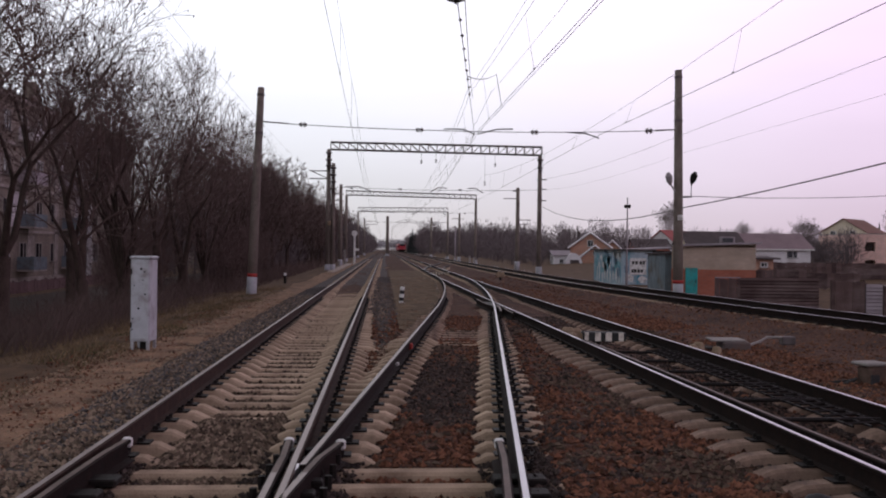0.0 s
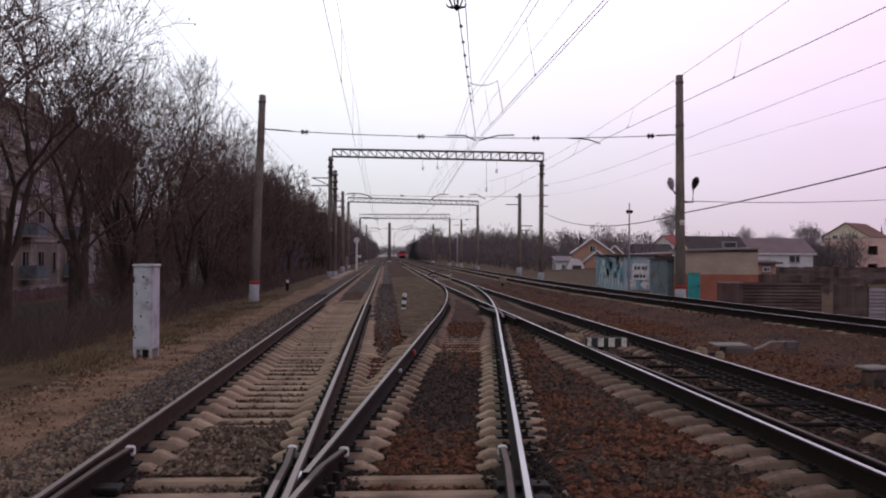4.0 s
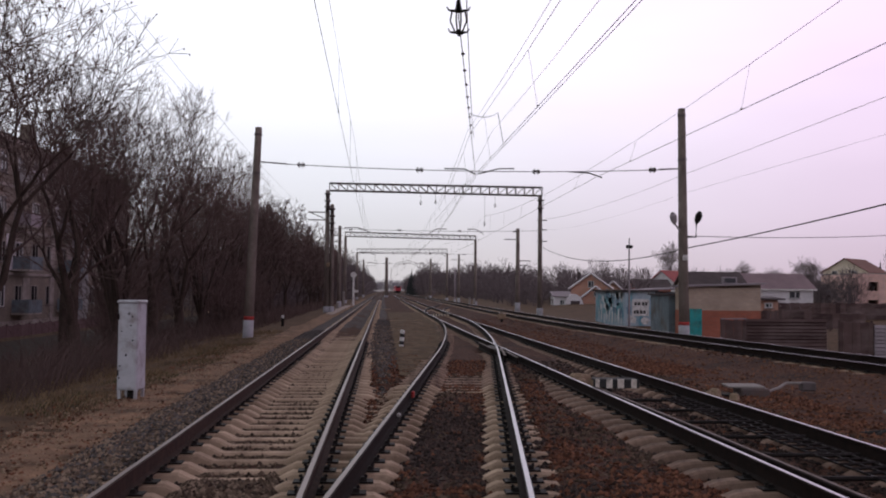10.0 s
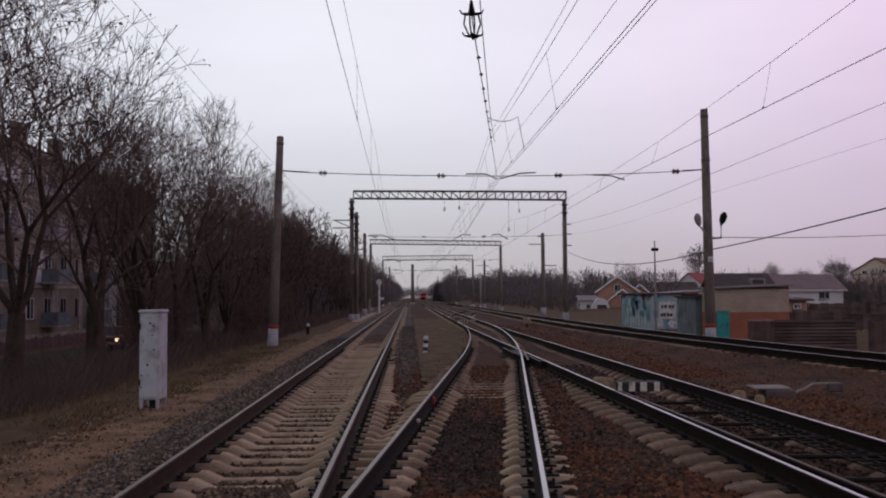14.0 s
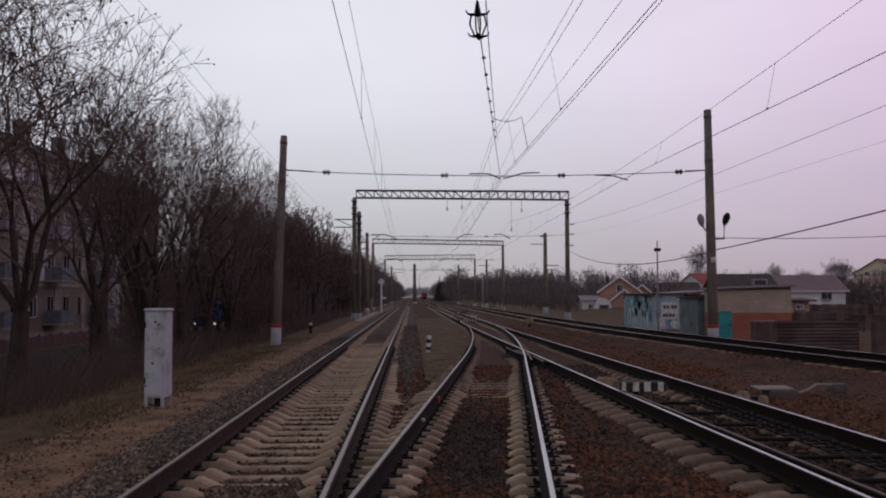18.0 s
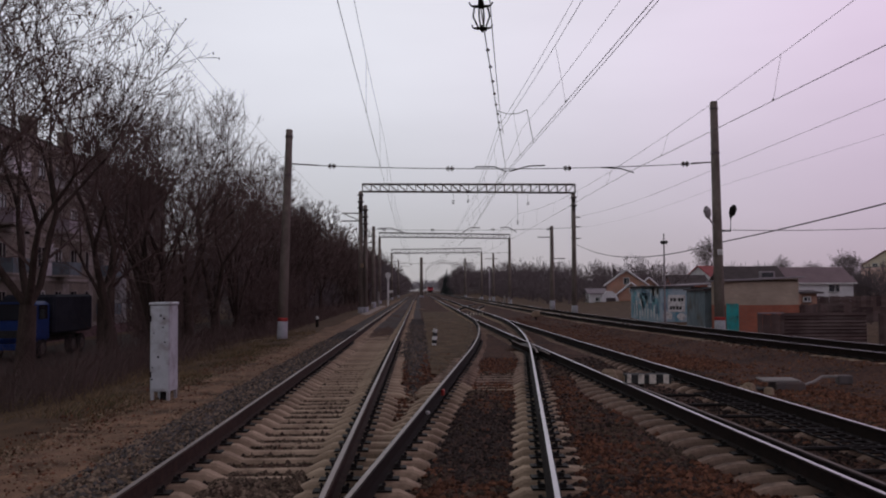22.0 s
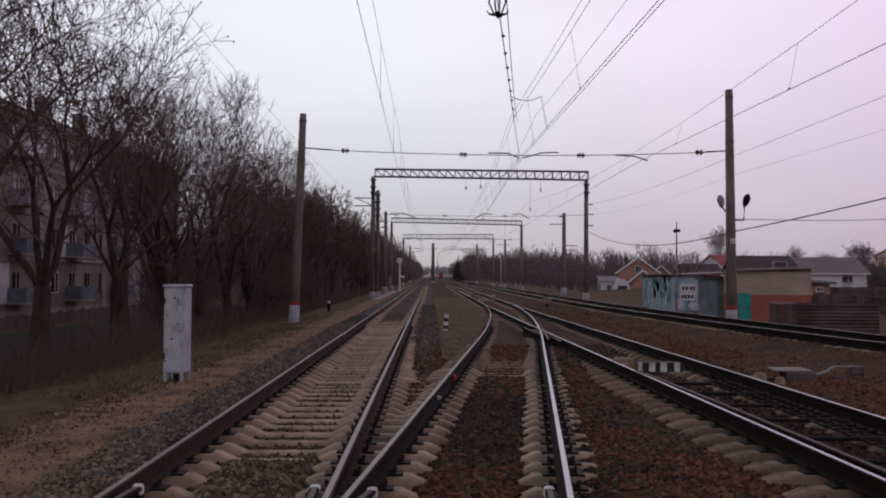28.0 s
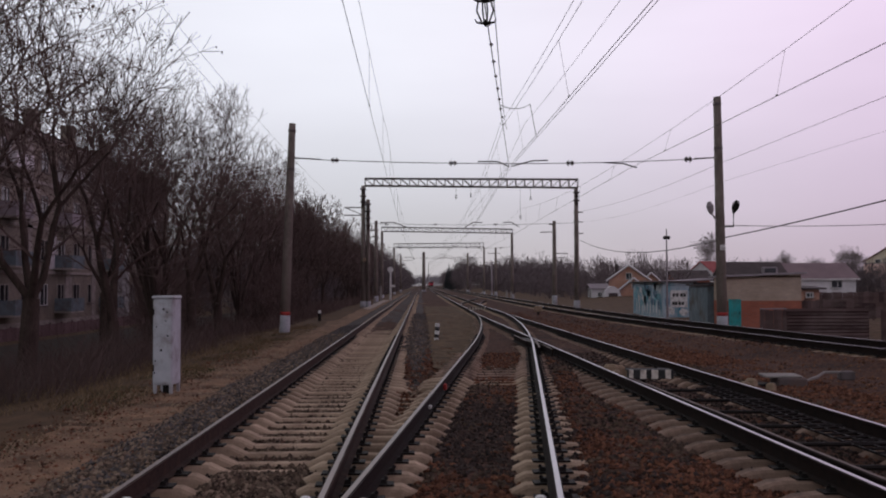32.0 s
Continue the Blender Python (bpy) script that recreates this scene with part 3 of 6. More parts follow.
part("frog_nose", g, M_RAILTOP, frog, "polished steel nose")
for i in range(9):
    yb = 5.2 + i * 0.36
    part("spacer_block", Geo().box((-0.64 + (yb - 6.4) * 0.04, yb, 0.035), (0.34 + 0.03 * (i % 3), 0.14, 0.08), bevel=0.012), M_IRON, frog)
    for s_ in (-1, 1):
        part("bolt", Geo().tube([(-0.64 + (yb - 6.4) * 0.04 + s_ * 0.24, yb, 0.0), (-0.64 + (yb - 6.4) * 0.04 + s_ * 0.24, yb, 0.10)], 0.03, 6), M_IRON, frog)
for xs_, ends in (((-2.105, -2.06), (-2.062, 7.95)), ((0.985, 1.0), (0.977, 7.86))):
    ck = thing("check_rail", "rusty check rail with a white-painted end beside the running rail", "check rail", group="check rails")
    rail_x = axis_1(0) - HALF if xs_[0] < 0 else None
    if rail_x is not None:
        p = [(-2.125, 3.0), (-2.12, 6.5), (-2.10, 7.4), (-2.06, 7.95)]
    else:
        p = [(axis_cross(q) + HALF - 0.115, q) for q in (4.0, 5.5, 6.5)] + [(axis_cross(7.2) + HALF - 0.118, 7.2), (0.977, 7.9)]
    bar_rail(p, ck, "bar", h=0.2)
    white_end(ck, p[-1][0], p[-1][1] + 0.02)
    for yb in (4.94, 5.38, 5.82, 6.26, 6.7, 7.14):
        xb = (lerp([(q[1], q[0]) for q in p], yb))
        part("bracket", Geo().box((xb + (0.11 if rail_x is None else -0.0), yb, 0.03), (0.4, 0.2, 0.06), bevel=0.012), M_IRON, ck)

# second turnout frog where the diverging track meets the second line
frog2 = thing("turnout_frog", "dark steel turnout frog with worn wing rails", "rail frog", group="turnout parts")
bar_rail([(axis_2(24) - HALF - 0.16, 24.3), (axis_2(26) - HALF - 0.13, 26.2), (3.02, 28.0), (2.98, 31.0)], frog2, "wing_rail")
bar_rail([(axis_cross(25.0) + HALF + 0.15, 25.0), (axis_cross(27) + HALF + 0.12, 27.0), (3.38, 29.0), (3.4, 31.0)], frog2, "wing_rail")
part("frog_nose", Geo().box((3.17, 28.4, 0.13), (0.22, 2.4, 0.09), bevel=0.03), M_IRON, frog2)


# ---- poles ----
def concrete_pole(x, y, z0, top, lean=(0, 0), r0=0.2, r1=0.14, painted=True, label="tapered concrete catenary pole with red band and whitewashed foot"):
    t = thing("catenary_pole", label, "pole", (x, y, z0), group="catenary poles")
    h = top - z0
    foot = 0.95
    p = lambda k: (lean[0] * k / h, lean[1] * k / h, k)
    rr = lambda k: r0 + (r1 - r0) * k / h
    if painted:
        part("foot", Geo().tube([p(-0.3), p(foot)], [rr(0) + 0.012, rr(foot) + 0.006], 14), M_POLEFOOT, t, "whitewashed foot", True)
        part("band", Geo().tube([p(foot), p(foot + 0.14)], [rr(foot) + 0.008, rr(foot) + 0.007], 14), M_RED, t, "red painted band", True)
    part("shaft", Geo().tube([p(-0.3), p(h * 0.5), p(h - 0.02), p(h)], [rr(0), rr(h / 2), rr(h), rr(h) * 0.7], 14), M_POLE, t, "", True)
    for k in (h - 0.35, h * 0.78):
        part("clamp", Geo().tube([p(k), p(k + 0.09)], rr(k) + 0.02, 12), M_STEELWORK, t)
    return t


M_POLEFOOT = mat("whitewashed_concrete", (0.26, 0.26, 0.28), (0.42, 0.42, 0.44), 4, 0.9, bump=0.3, stain=(0.22, 0.2, 0.19), stain_scale=3, stain_amt=0.5)
pole_l = concrete_pole(-5.36, 40, -0.4, 8.25, (0.3, 0), 0.205, 0.135)
pole_r = concrete_pole(12.26, 40, -0.5, 9.35, (-0.1, 0), 0.22, 0.15)


def insulator(parent, p, d, n=4, r=0.075, gap=0.07):
    """A string of porcelain discs from p along the direction d."""
    d = Vector(d).normalized()
    g = Geo()
    for i in range(n):
        c = Vector(p) + d * gap * i
        g.tube([c, c + d * 0.02, c + d * 0.05], [r * 0.5, r, r * 0.45], 8)
    return part("insulator", g, M_INSUL, parent, "dark porcelain disc string")


def wire(a, b, r=0.008, sag=0.0, n=8, name="overhead_wire", label="thin overhead wire", parent=None, up=None):
    pts = []
    for i in range(n + 1):
        k = i / n
        p = Vector(a).lerp(Vector(b), k)
        p.z -= sag * 4 * k * (1 - k)
        pts.append(p)
    g = Geo().tube(pts, r, 4, caps=False)
    ob = part(name, g, M_WIRE, parent)
    if parent is None:
        tagged(ob, label, "wire", "overhead wires")
    return ob


# cross-span between the two near poles
cs = thing("cross_span", "steel cross-span wire with insulators and steady arms between two poles", "overhead span", (0, 40, 0))
span_pts = [(-5.2, 6.88), (-3.3, 6.76), (1.45, 6.64), (6.2, 6.64), (11.0, 6.79), (12.1, 6.88)]
for (xa, za), (xb, zb) in zip(span_pts, span_pts[1:]):
    wire((xa, 0, za), (xb, 0, zb), 0.016, 0.02, 4, "span_wire", parent=cs)
for xi, zi in span_pts[1:5]:
    for k, r_ in ((-0.20, 0.10), (-0.14, 0.14), (-0.07, 0.08), (-0.01, 0.14), (0.05, 0.10)):
        insulator(cs, (xi + k, 0, zi), (1, 0, 0.0), 1, r_)
for rod in ([(-5.15, 0, 6.87), (-3.9, 0, 6.79)], [(11.2, 0, 6.82), (12.1, 0, 6.86)]):
    part("rod", Geo().tube(rod, 0.03, 6), M_STEELWORK, cs)
for arm in ([(2.4, -0.05, 6.7), (3.2, -0.05, 6.70), (3.65, -0.05, 6.5)], [(5.25, 0.05, 6.76), (4.6, 0.05, 6.74), (3.8, 0.05, 6.52)], [(7.5, 0, 6.66), (8.3, 0, 6.62), (8.85, 0, 6.45)]):
    part("steady_arm", Geo().tube(arm, 0.028, 6), M_WIRE, cs, "bent steel steady arm")


def portal(y, xl, xr, zb, zt, zbr, ztr, legs, label, nbay=24):
    t = thing("catenary_portal", label, "portal", (0, y, 0), group="catenary portals")
    w = 0.5
    at = lambda k, top, side: (xl + (xr - xl) * k, side * w / 2, (zt + (ztr - zt) * k) if top else (zb + (zbr - zb) * k))
    for side in (-1, 1):
        for top in (0, 1):
            part("chord", Geo().tube([at(0, top, side), at(1, top, side)], 0.062, 4), M_STEELWORK, t)
        for i in range(nbay + 1):
            k = i / nbay
            part("strut", Geo().tube([at(k, 0, side), at(k, 1, side)], 0.032, 4), M_STEELWORK, t)
            if i < nbay:
                flip = i < nbay / 2
                part("diagonal", Geo().tube([at(k, flip, side), at((i + 1) / nbay, not flip, side)], 0.026, 4), M_STEELWORK, t)
    for i in range(0, nbay + 1, 2):
        part("cross_brace", Geo().tube([at(i / nbay, 1, -1), at(i / nbay, 1, 1)], 0.025, 4), M_STEELWORK, t)
    for lx, ltop, r in legs:
        part("post", Geo().tube([(lx, 0, -0.6), (lx, 0, ltop)], [r, r * 0.8], 12), M_POLE, t, "tapered concrete post", True)
        part("post_foot", Geo().tube([(lx, 0, -0.6), (lx, 0, 0.35)], [r + 0.06, r + 0.05], 12), M_POLEFOOT, t, "whitewashed foot", True)
    return t


p1 = portal(85, -4.7, 13.7, 10.29, 10.92, 10.1, 10.82, [(-4.85, 10.3, 0.22), (13.55, 10.1, 0.22), (-4.45, 9.1, 0.2)], "lattice steel catenary portal on concrete posts over the tracks")
p2 = portal(138, -5.4, 12.95, 9.25, 9.86, 8.95, 9.52, [(-5.35, 9.2, 0.22), (12.9, 9.0, 0.22)], "more distant lattice steel catenary portal over the tracks")
p3 = portal(200, -5.4, 12.95, 9.3, 10.1, 9.45, 10.25, [(-5.35, 9.3, 0.22), (12.95, 9.4, 0.22)], "far lattice steel catenary portal in haze", 20)
for xg, zs in ((-4.85, (9.9, 9.3, 8.8)), (-4.45, (8.6, 8.0, 7.4, 6.8)), (13.55, (9.6, 8.9))):
    for zg in zs:
        insulator(p1, (xg, -0.3, zg), (0, 0, -1), 3, 0.2, 0.12)
        part("clamp", Geo().box((xg, -0.12, zg + 0.08), (0.5, 0.5, 0.12), bevel=0.02), M_STEELWORK, p1)
part("lamp", Geo().box((-4.75, -0.3, 3.9), (0.28, 0.2, 0.34), bevel=0.05), M_SAND, p1, "small pale lamp box")
for zz in (8.42, 7.75):
    part("bracket_arm", Geo().tube([(-4.85, 0, zz), (-6.5, 0, zz)], 0.05, 5), M_STEELWORK, p1)
part("bracket_stay", Geo().tube([(-6.4, 0, 8.42), (-4.85, 0, 7.75)], 0.035, 5), M_STEELWORK, p1)
for zz in (7.97, 7.13, 6.14):
    part("side_arm", Geo().tube([(13.3, 0, zz), (14.15, 0, zz)], 0.045, 5), M_STEELWORK, p1)
for xi, zi in ((3.14, 9.5), (4.42, 9.6), (9.6, 9.35), (8.7, 7.7)):
    insulator(p1, (xi, 0, zi), (0, 0, -1), 4, 0.12, 0.09)
    part("hanger", Geo().tube([(xi, 0, zi), (xi, 0, 10.2)], 0.012, 4), M_WIRE, p1)
for pt, zz, hi in ((p1, 7.05, 10.2), (p2, 7.0, 9.1), (p3, 7.3, 9.3)):
    wire((-4.6, 0, zz), (13.3, 0, zz), 0.016, 0.15, 8, "span_wire", parent=pt)
    for xi in (-3.0, 1.2, 6.4, 11.2):
        insulator(pt, (xi, 0, zz - 0.1), (1, 0, 0), 4, 0.12, 0.08)
    for xa, xb in ((-3.4, -1.1), (5.4, 3.9), (7.2, 8.6)):
        part("steady_arm", Geo().tube([(xa, 0, zz + 0.05), ((xa + xb) / 2, 0, zz + 0.08), (xb, 0, zz - 0.35)], 0.04, 5), M_STEELWORK, pt)

# ---- overhead lines: contact wire, messenger wire, droppers ----
SUP = [-12, 40, 85, 138, 200, 262, 340, 460, 620]


def catenary(xs, zs, zm=7.75, xm=None, label="contact wire with messenger wire and droppers over a track", pair=0.0, drop=9.0):
    t = thing("catenary_line", label, "overhead line", group="catenary lines")
    xm = xm or xs
    at = lambda q, i: q[min(i, len(q) - 1)]
    for i, (ya, yb) in enumerate(zip(SUP, SUP[1:])):
        a, b = Vector((at(xs, i), ya, at(zs, i))), Vector((at(xs, i + 1), yb, at(zs, i + 1)))
        part("contact_wire", Geo().tube([a, b], 0.010 if pair else 0.010 if a.x > 0 else 0.006, 4, caps=False), M_WIRE, t)
        sag = 0.75 * ((yb - ya) / 60.0) ** 2
        ma, mb = Vector((at(xm, i), ya, at(zm, i))), Vector((at(xm, i + 1), yb, at(zm, i + 1)))
        wire(ma, mb, 0.008 if a.x > 0 else 0.005, sag, 10, "messenger_wire", parent=t)
        if pair:
            for ox in (pair, -0.13):
                off = Vector((ox, 0, 0.05))
                wire(ma + off, mb + off, 0.007, sag * 0.9, 10, "messenger_wire", parent=t)
            side = Vector((0.09, 0, 0))
            part("contact_wire", Geo().tube([a + side, b + side], 0.009, 4, caps=False), M_WIRE, t)
        n = max(2, int((yb - ya) / drop))
        if ya < 150:
            for j in range(n):
                k = (j + 0.5) / n
                q = a.lerp(b, k)
                top = ma.lerp(mb, k)
                top.z -= sag * 4 * k * (1 - k)
                part("dropper", Geo().tube([q, top], 0.005, 3, caps=False), M_WIRE, t)
                part("clip", Geo().box(q + Vector((0, 0, 0.02)), (0.03, 0.08, 0.045)), M_WIRE, t)
    return t


catenary([-0.9, -1.25, -1.5, -1.3, -1.5, -1.4], [6.05, 6.1, 6.1], [7.9])
catenary([3.85, 3.68, 4.4, 3.8, 4.1, 4.0], [5.85, 6.52, 6.4, 6.3], [8.2], [3.57, 3.46, 4.2, 3.6, 3.9, 3.8], pair=0.86)
catenary([9.45, 8.6, 8.7, 8.3, 8.6, 8.5], [6.1, 6.45, 6.4, 6.35], [10.0, 7.1, 8.3], [9.6, 8.85, 8.7, 8.3, 8.6, 8.5])
# branch line over the diverging track
br = thing("catenary_line", "contact wire with section insulator over the diverging track", "overhead line", group="catenary lines")
for a, b, sag in (((0.2, 5, 5.75), (1.04, 14.7, 5.75), 0), ((1.04, 14.7, 5.75), (3.66, 40, 6.55), 0), ((3.66, 40, 6.55), (4.2, 85, 7.6), 0)):
    wire(a, b, 0.009, sag, 2, "contact_wire", parent=br)
wire((1.15, 14.7, 6.1), (3.6, 40, 8.0), 0.008, 0.5, 10, "messenger_wire", parent=br)
wire((-0.9, -12, 8.2), (1.15, 14.7, 6.1), 0.008, 0.3, 8, "messenger_wire", parent=br)
sec = thing("section_insulator", "dark section insulator hanging on the contact wire", "insulator", (1.04, 14.7, 5.62), -4.5)
for k, w in ((-0.6, 0.27), (0.55, 0.26)):
    part("crosspiece", Geo().tube([(-w / 2 - 0.03, k, 0.11), (-w / 2, k, 0.06), (-w / 4, k, 0.05), (w / 4, k, 0.05), (w / 2, k, 0.06), (w / 2 + 0.03, k, 0.11)], [0.01, 0.014, 0.022, 0.022, 0.014, 0.01], 6), M_IRON, sec)
for xa, xm, xb in ((-0.09, -0.12, -0.05), (-0.03, -0.035, -0.02), (0.03, 0.035, 0.02), (0.09, 0.12, 0.05)):
    part("rod", Geo().tube([(xa, -0.6, 0.05), (xm, -0.1, 0.05), (xb, 0.55, 0.05)], 0.013, 5), M_IRON, sec)
part("clamp", Geo().tube([(0, 0.55, 0.06), (0, 0.9, 0.10)], [0.05, 0.02], 6), M_IRON, sec)
part("clamp", Geo().tube([(0, -0.6, 0.06), (0, -0.95, 0.12)], [0.05, 0.02], 6), M_IRON, sec)
for k in range(9):
    yy = 16 + k * 1.5
    q = Vector((1.04, 14.7, 5.75)).lerp(Vector((3.66, 40, 6.55)), (yy - 14.7) / 25.3)
    insulator(br, (q.x, q.y, q.z + 0.04), (0, 0, 1), 1, 0.04)
# cross link between the branch and the second line
wire((2.0, 24, 6.05), (3.6, 31.7, 7.5), 0.010, 0.12, 8, label="short jumper wire between two overhead lines")
wire((3.6, 31.7, 7.5), (3.82, 31.9, 6.45), 0.010, 0.0, 4, label="short jumper wire between two overhead lines")
# feeder wires along the eastern poles
for (xa, za, xb, zb, xc, zc, r, s) in ((13.2, 7.0, 12.2, 6.6, 13.6, 8.0, 0.0075, 0.3), (13.2, 6.0, 12.4, 5.9, 14.1, 7.1, 0.004, 0.3)):
    wire((xa + 1.6, -14, za + 0.4), (xa, 25, za), r, 0.2, 8, label="feeder wire along the pole line")
    wire((xa, 25, za), (xb, 40, zb), r, 0.0, 3, label="feeder wire along the pole line")
    wire((xb, 40, zb), (xc, 85, zc), r, s, 10, label="feeder wire along the pole line")
wire((13.24, 25, 4.19), (12.46, 40, 3.62), 0.022, 0.05, 6, label="thick black sagging cable")
wire((15.5, -8, 5.4), (13.24, 25, 4.19), 0.022, 0.4, 8, label="thick black sagging cable")
wire((12.46, 40, 3.62), (13.8, 85, 5.6), 0.022, 0.85, 12, label="thick black sagging cable")
wire((12.4, 40, 4.1), (34, 52, 5.6), 0.014, 0.3, 10, label="service cable to the houses")
for zz in (8.6, 8.0):
    wire((-6.45, 85, zz - 0.2), (-6.6, 20, zz + 0.6), 0.007, 0.5, 10, label="line wire on the bank side")
    wire((-6.6, 20, zz + 0.6), (-6.6, -20, zz + 1.0), 0.007, 0.3, 8, label="line wire on the bank side")


# ---- relay cabinet on the bank ----
cab = thing("relay_cabinet", "grey-painted steel relay cabinet with chipped paint on short legs", "cabinet", (-4.29, 17.75, -0.16), -4)
part("body", Geo().box((0, 0, 0.94), (0.34, 0.46, 1.46), bevel=0.015), M_CABINET, cab)
part("lid", Geo().box((0, 0, 1.70), (0.38, 0.5, 0.06), bevel=0.02), M_CABINET, cab, "slightly overhanging grey lid")
part("door", Geo().box((0, -0.237, 0.94), (0.30, 0.02, 1.38), bevel=0.006), M_CABINET, cab, "flat grey steel door")
for k in (0.45, 1.4):
    part("hinge", Geo().tube([(-0.15, -0.245, k), (-0.15, -0.245, k + 0.1)], 0.014, 6), M_IRON, cab)
for lx in (-0.14, 0.14):
    for ly in (-0.19, 0.19):
        part("leg", Geo().box((lx, ly, 0.08), (0.05, 0.05, 0.36)), M_CABINET, cab)
part("cable_duct", Geo().box((0.02, -0.05, 0.08), (0.10, 0.12, 0.34)), M_IRON, cab)
for i, (px, pz) in enumerate(((0.06, 1.3), (0.09, 1.05), (-0.02, 0.8), (-0.12, 0.62), (0.08, 1.45), (0.02, 1.50), (-0.10, 1.2), (-0.13, 0.42))):
    part("rust_spot", Geo().tube([(px, -0.246, pz), (px, -0.2495, pz)], 0.013 + 0.004 * (i % 3), 7), M_IRON, cab)


# ---- trees ----
def grow_tree(seed, height, r0, forks=3, fork_z=0.15, spread=0.5, levels=5, rmin=0.008, wide=0.28, seeds=0.0, upward=0.10, twigs=3):
    """Bare broad-leaved tree that forks again and again inside a rounded outline: trunk, crown and seed-cluster geometry."""
    rg = random.Random(seed)
    trunk, crown, pods = Geo(), Geo(), Geo()
    zc, rz, rx = 0.56 * height, 0.44 * height, wide * height

    def inside(p):
        return (p.x / rx) ** 2 + (p.y / rx) ** 2 + ((p.z - zc) / rz) ** 2

    def branch(p, d, length, r, lev):
        n = 4 if lev < 2 else 3 if lev < 4 else 2
        pts, rad = [p.copy()], [r]
        q, dd = p.copy(), d.copy()
        j = 0.10 + 0.035 * lev
        for i in range(n):
            dd = (dd + Vector((rg.gauss(0, j), rg.gauss(0, j), rg.gauss(0, j * 0.6) + upward * (1 - 0.12 * lev)))).normalized()
            q = q + dd * (length / n)
            pts.append(q.copy())
            rad.append(max(rmin, r * (1 - 0.38 * (i + 1) / n)))
        (trunk if lev <= 1 else crown).tube(pts, rad, 7 if lev == 0 else 5 if lev == 1 else 3, caps=False)
        out = inside(q) > rg.uniform(0.82, 1.12)
        if lev >= levels or out:
            for i in range(twigs + (1 if out else 0)):
                side = Vector((rg.gauss(0, 1), rg.gauss(0, 1), rg.gauss(0.25, 0.8))).normalized()
                t = (dd + side * rg.uniform(0.4, 1.0)).normalized() * rg.uniform(0.022, 0.05) * height
                crown.tube([q, q + t], [rmin, rmin * 0.7], 3, caps=False)
                if rg.random() < seeds:
                    c, w = q + t, rg.uniform(0.015, 0.045)
                    pods.add([c + Vector((-w, 0, 0)), c + Vector((w * 0.6, w, 0)), c + Vector((w * 0.5, -w, 0.2 * w)), c + Vector((0, 0, -2.2 * w))], [(0, 1, 2), (0, 3, 1), (1, 3, 2), (2, 3, 0)])
            return
        a0 = rg.uniform(0, 6.28)
        u = dd.cross(Vector((0.31, 0.77, 0.2))).normalized()
        w = dd.cross(u)
        kids = 2 if rg.random() < 0.62 else 3
        for i in range(kids):
            a = a0 + 6.28 * i / kids + rg.gauss(0, 0.3)
            ang = rg.uniform(0.22, 0.55)
            nd = (dd * math.cos(ang) + (u * math.cos(a) + w * math.sin(a)) * math.sin(ang)).normalized()
            branch(q, nd, length * rg.uniform(0.68, 0.90), max(rmin, r * rg.uniform(0.47, 0.57)), lev + 1)
        for i in range(1 if rg.random() < 0.6 else 2):
            k = rg.randint(1, n - 1)
            a = rg.uniform(0, 6.28)
            ang = rg.uniform(0.6, 1.1)
            nd = (dd * math.cos(ang) + (u * math.cos(a) + w * math.sin(a)) * math.sin(ang)).normalized()
            branch(pts[k], nd, length * rg.uniform(0.45, 0.75), max(rmin, r * 0.4), lev + 2)

    base = Vector((0, 0, -0.3))
    top = Vector((rg.gauss(0, 0.12), rg.gauss(0, 0.12), height * fork_z))
    trunk.tube([base, base.lerp(top, 0.25), top], [r0 * 1.7, r0 * 1.25, r0 * 1.0], 9, caps=False)
    a0 = rg.uniform(0, 6.28)
    for i in range(forks):
        a = a0 + i * 6.28 / forks + rg.gauss(0, 0.25)
        s = spread * rg.uniform(0.55, 1.1)
        d = Vector((math.cos(a) * s, math.sin(a) * s, 1)).normalized()
        branch(top - Vector((0, 0, 0.06)), d, height * (1 - fork_z) * rg.uniform(0.24, 0.30), r0 * (0.74 if forks < 3 else 0.52), 0)
    return trunk, crown, pods


def tree_model(seed, label, **kw):
    t, c, q = grow_tree(seed, **kw)
    k = kw["height"] / max(p[2] for p in c.v)
    for g in (t, c, q):
        g.v = [(p[0] * k, p[1] * k, p[2] * k) for p in g.v]
    return (t.mesh("trunk", M_BARK, True), c.mesh("crown", M_TWIG), label, q.mesh("seeds", M_SEEDS) if q.v else None)


def plant(model, x, y, z, rz=0.0, s=1.0, group="trees on the bank"):
    t = thing("bare_tree", model[2], "tree", (x, y, z), rz, group)
    t.scale = (s, s, s)
    part("trunk", model[0], None, t)
    part("crown", model[1], None, t)
    if model[3]:
        tagged(part("seed_cluster", model[3], None, t, "clusters of dry brown seeds"), kind="stuff")
    return t


M_SEEDS = mat("dry_seed_clusters", (0.035, 0.022, 0.018), (0.10, 0.060, 0.045), 5, 0.95, bump=0, island=0.5)
TREES = [
    tree_model(11, "leafless maple with dry seed clusters on arching limbs", height=13.0, r0=0.24, forks=4, fork_z=0.2, spread=0.75, wide=0.36, seeds=0.35, twigs=3),
    tree_model(12, "leafless dark tree with two leaning stems on the bank", height=13.0, r0=0.23, forks=2, fork_z=0.13, spread=0.42),
    tree_model(13, "leafless tree fanning out low into many upright limbs", height=13.0, r0=0.24, forks=6, fork_z=0.10, spread=0.42, wide=0.27),
    tree_model(14, "leafless dark tree with a dense rounded crown of fine twigs", height=13.0, r0=0.21, forks=3, fork_z=0.24, spread=0.5),
]
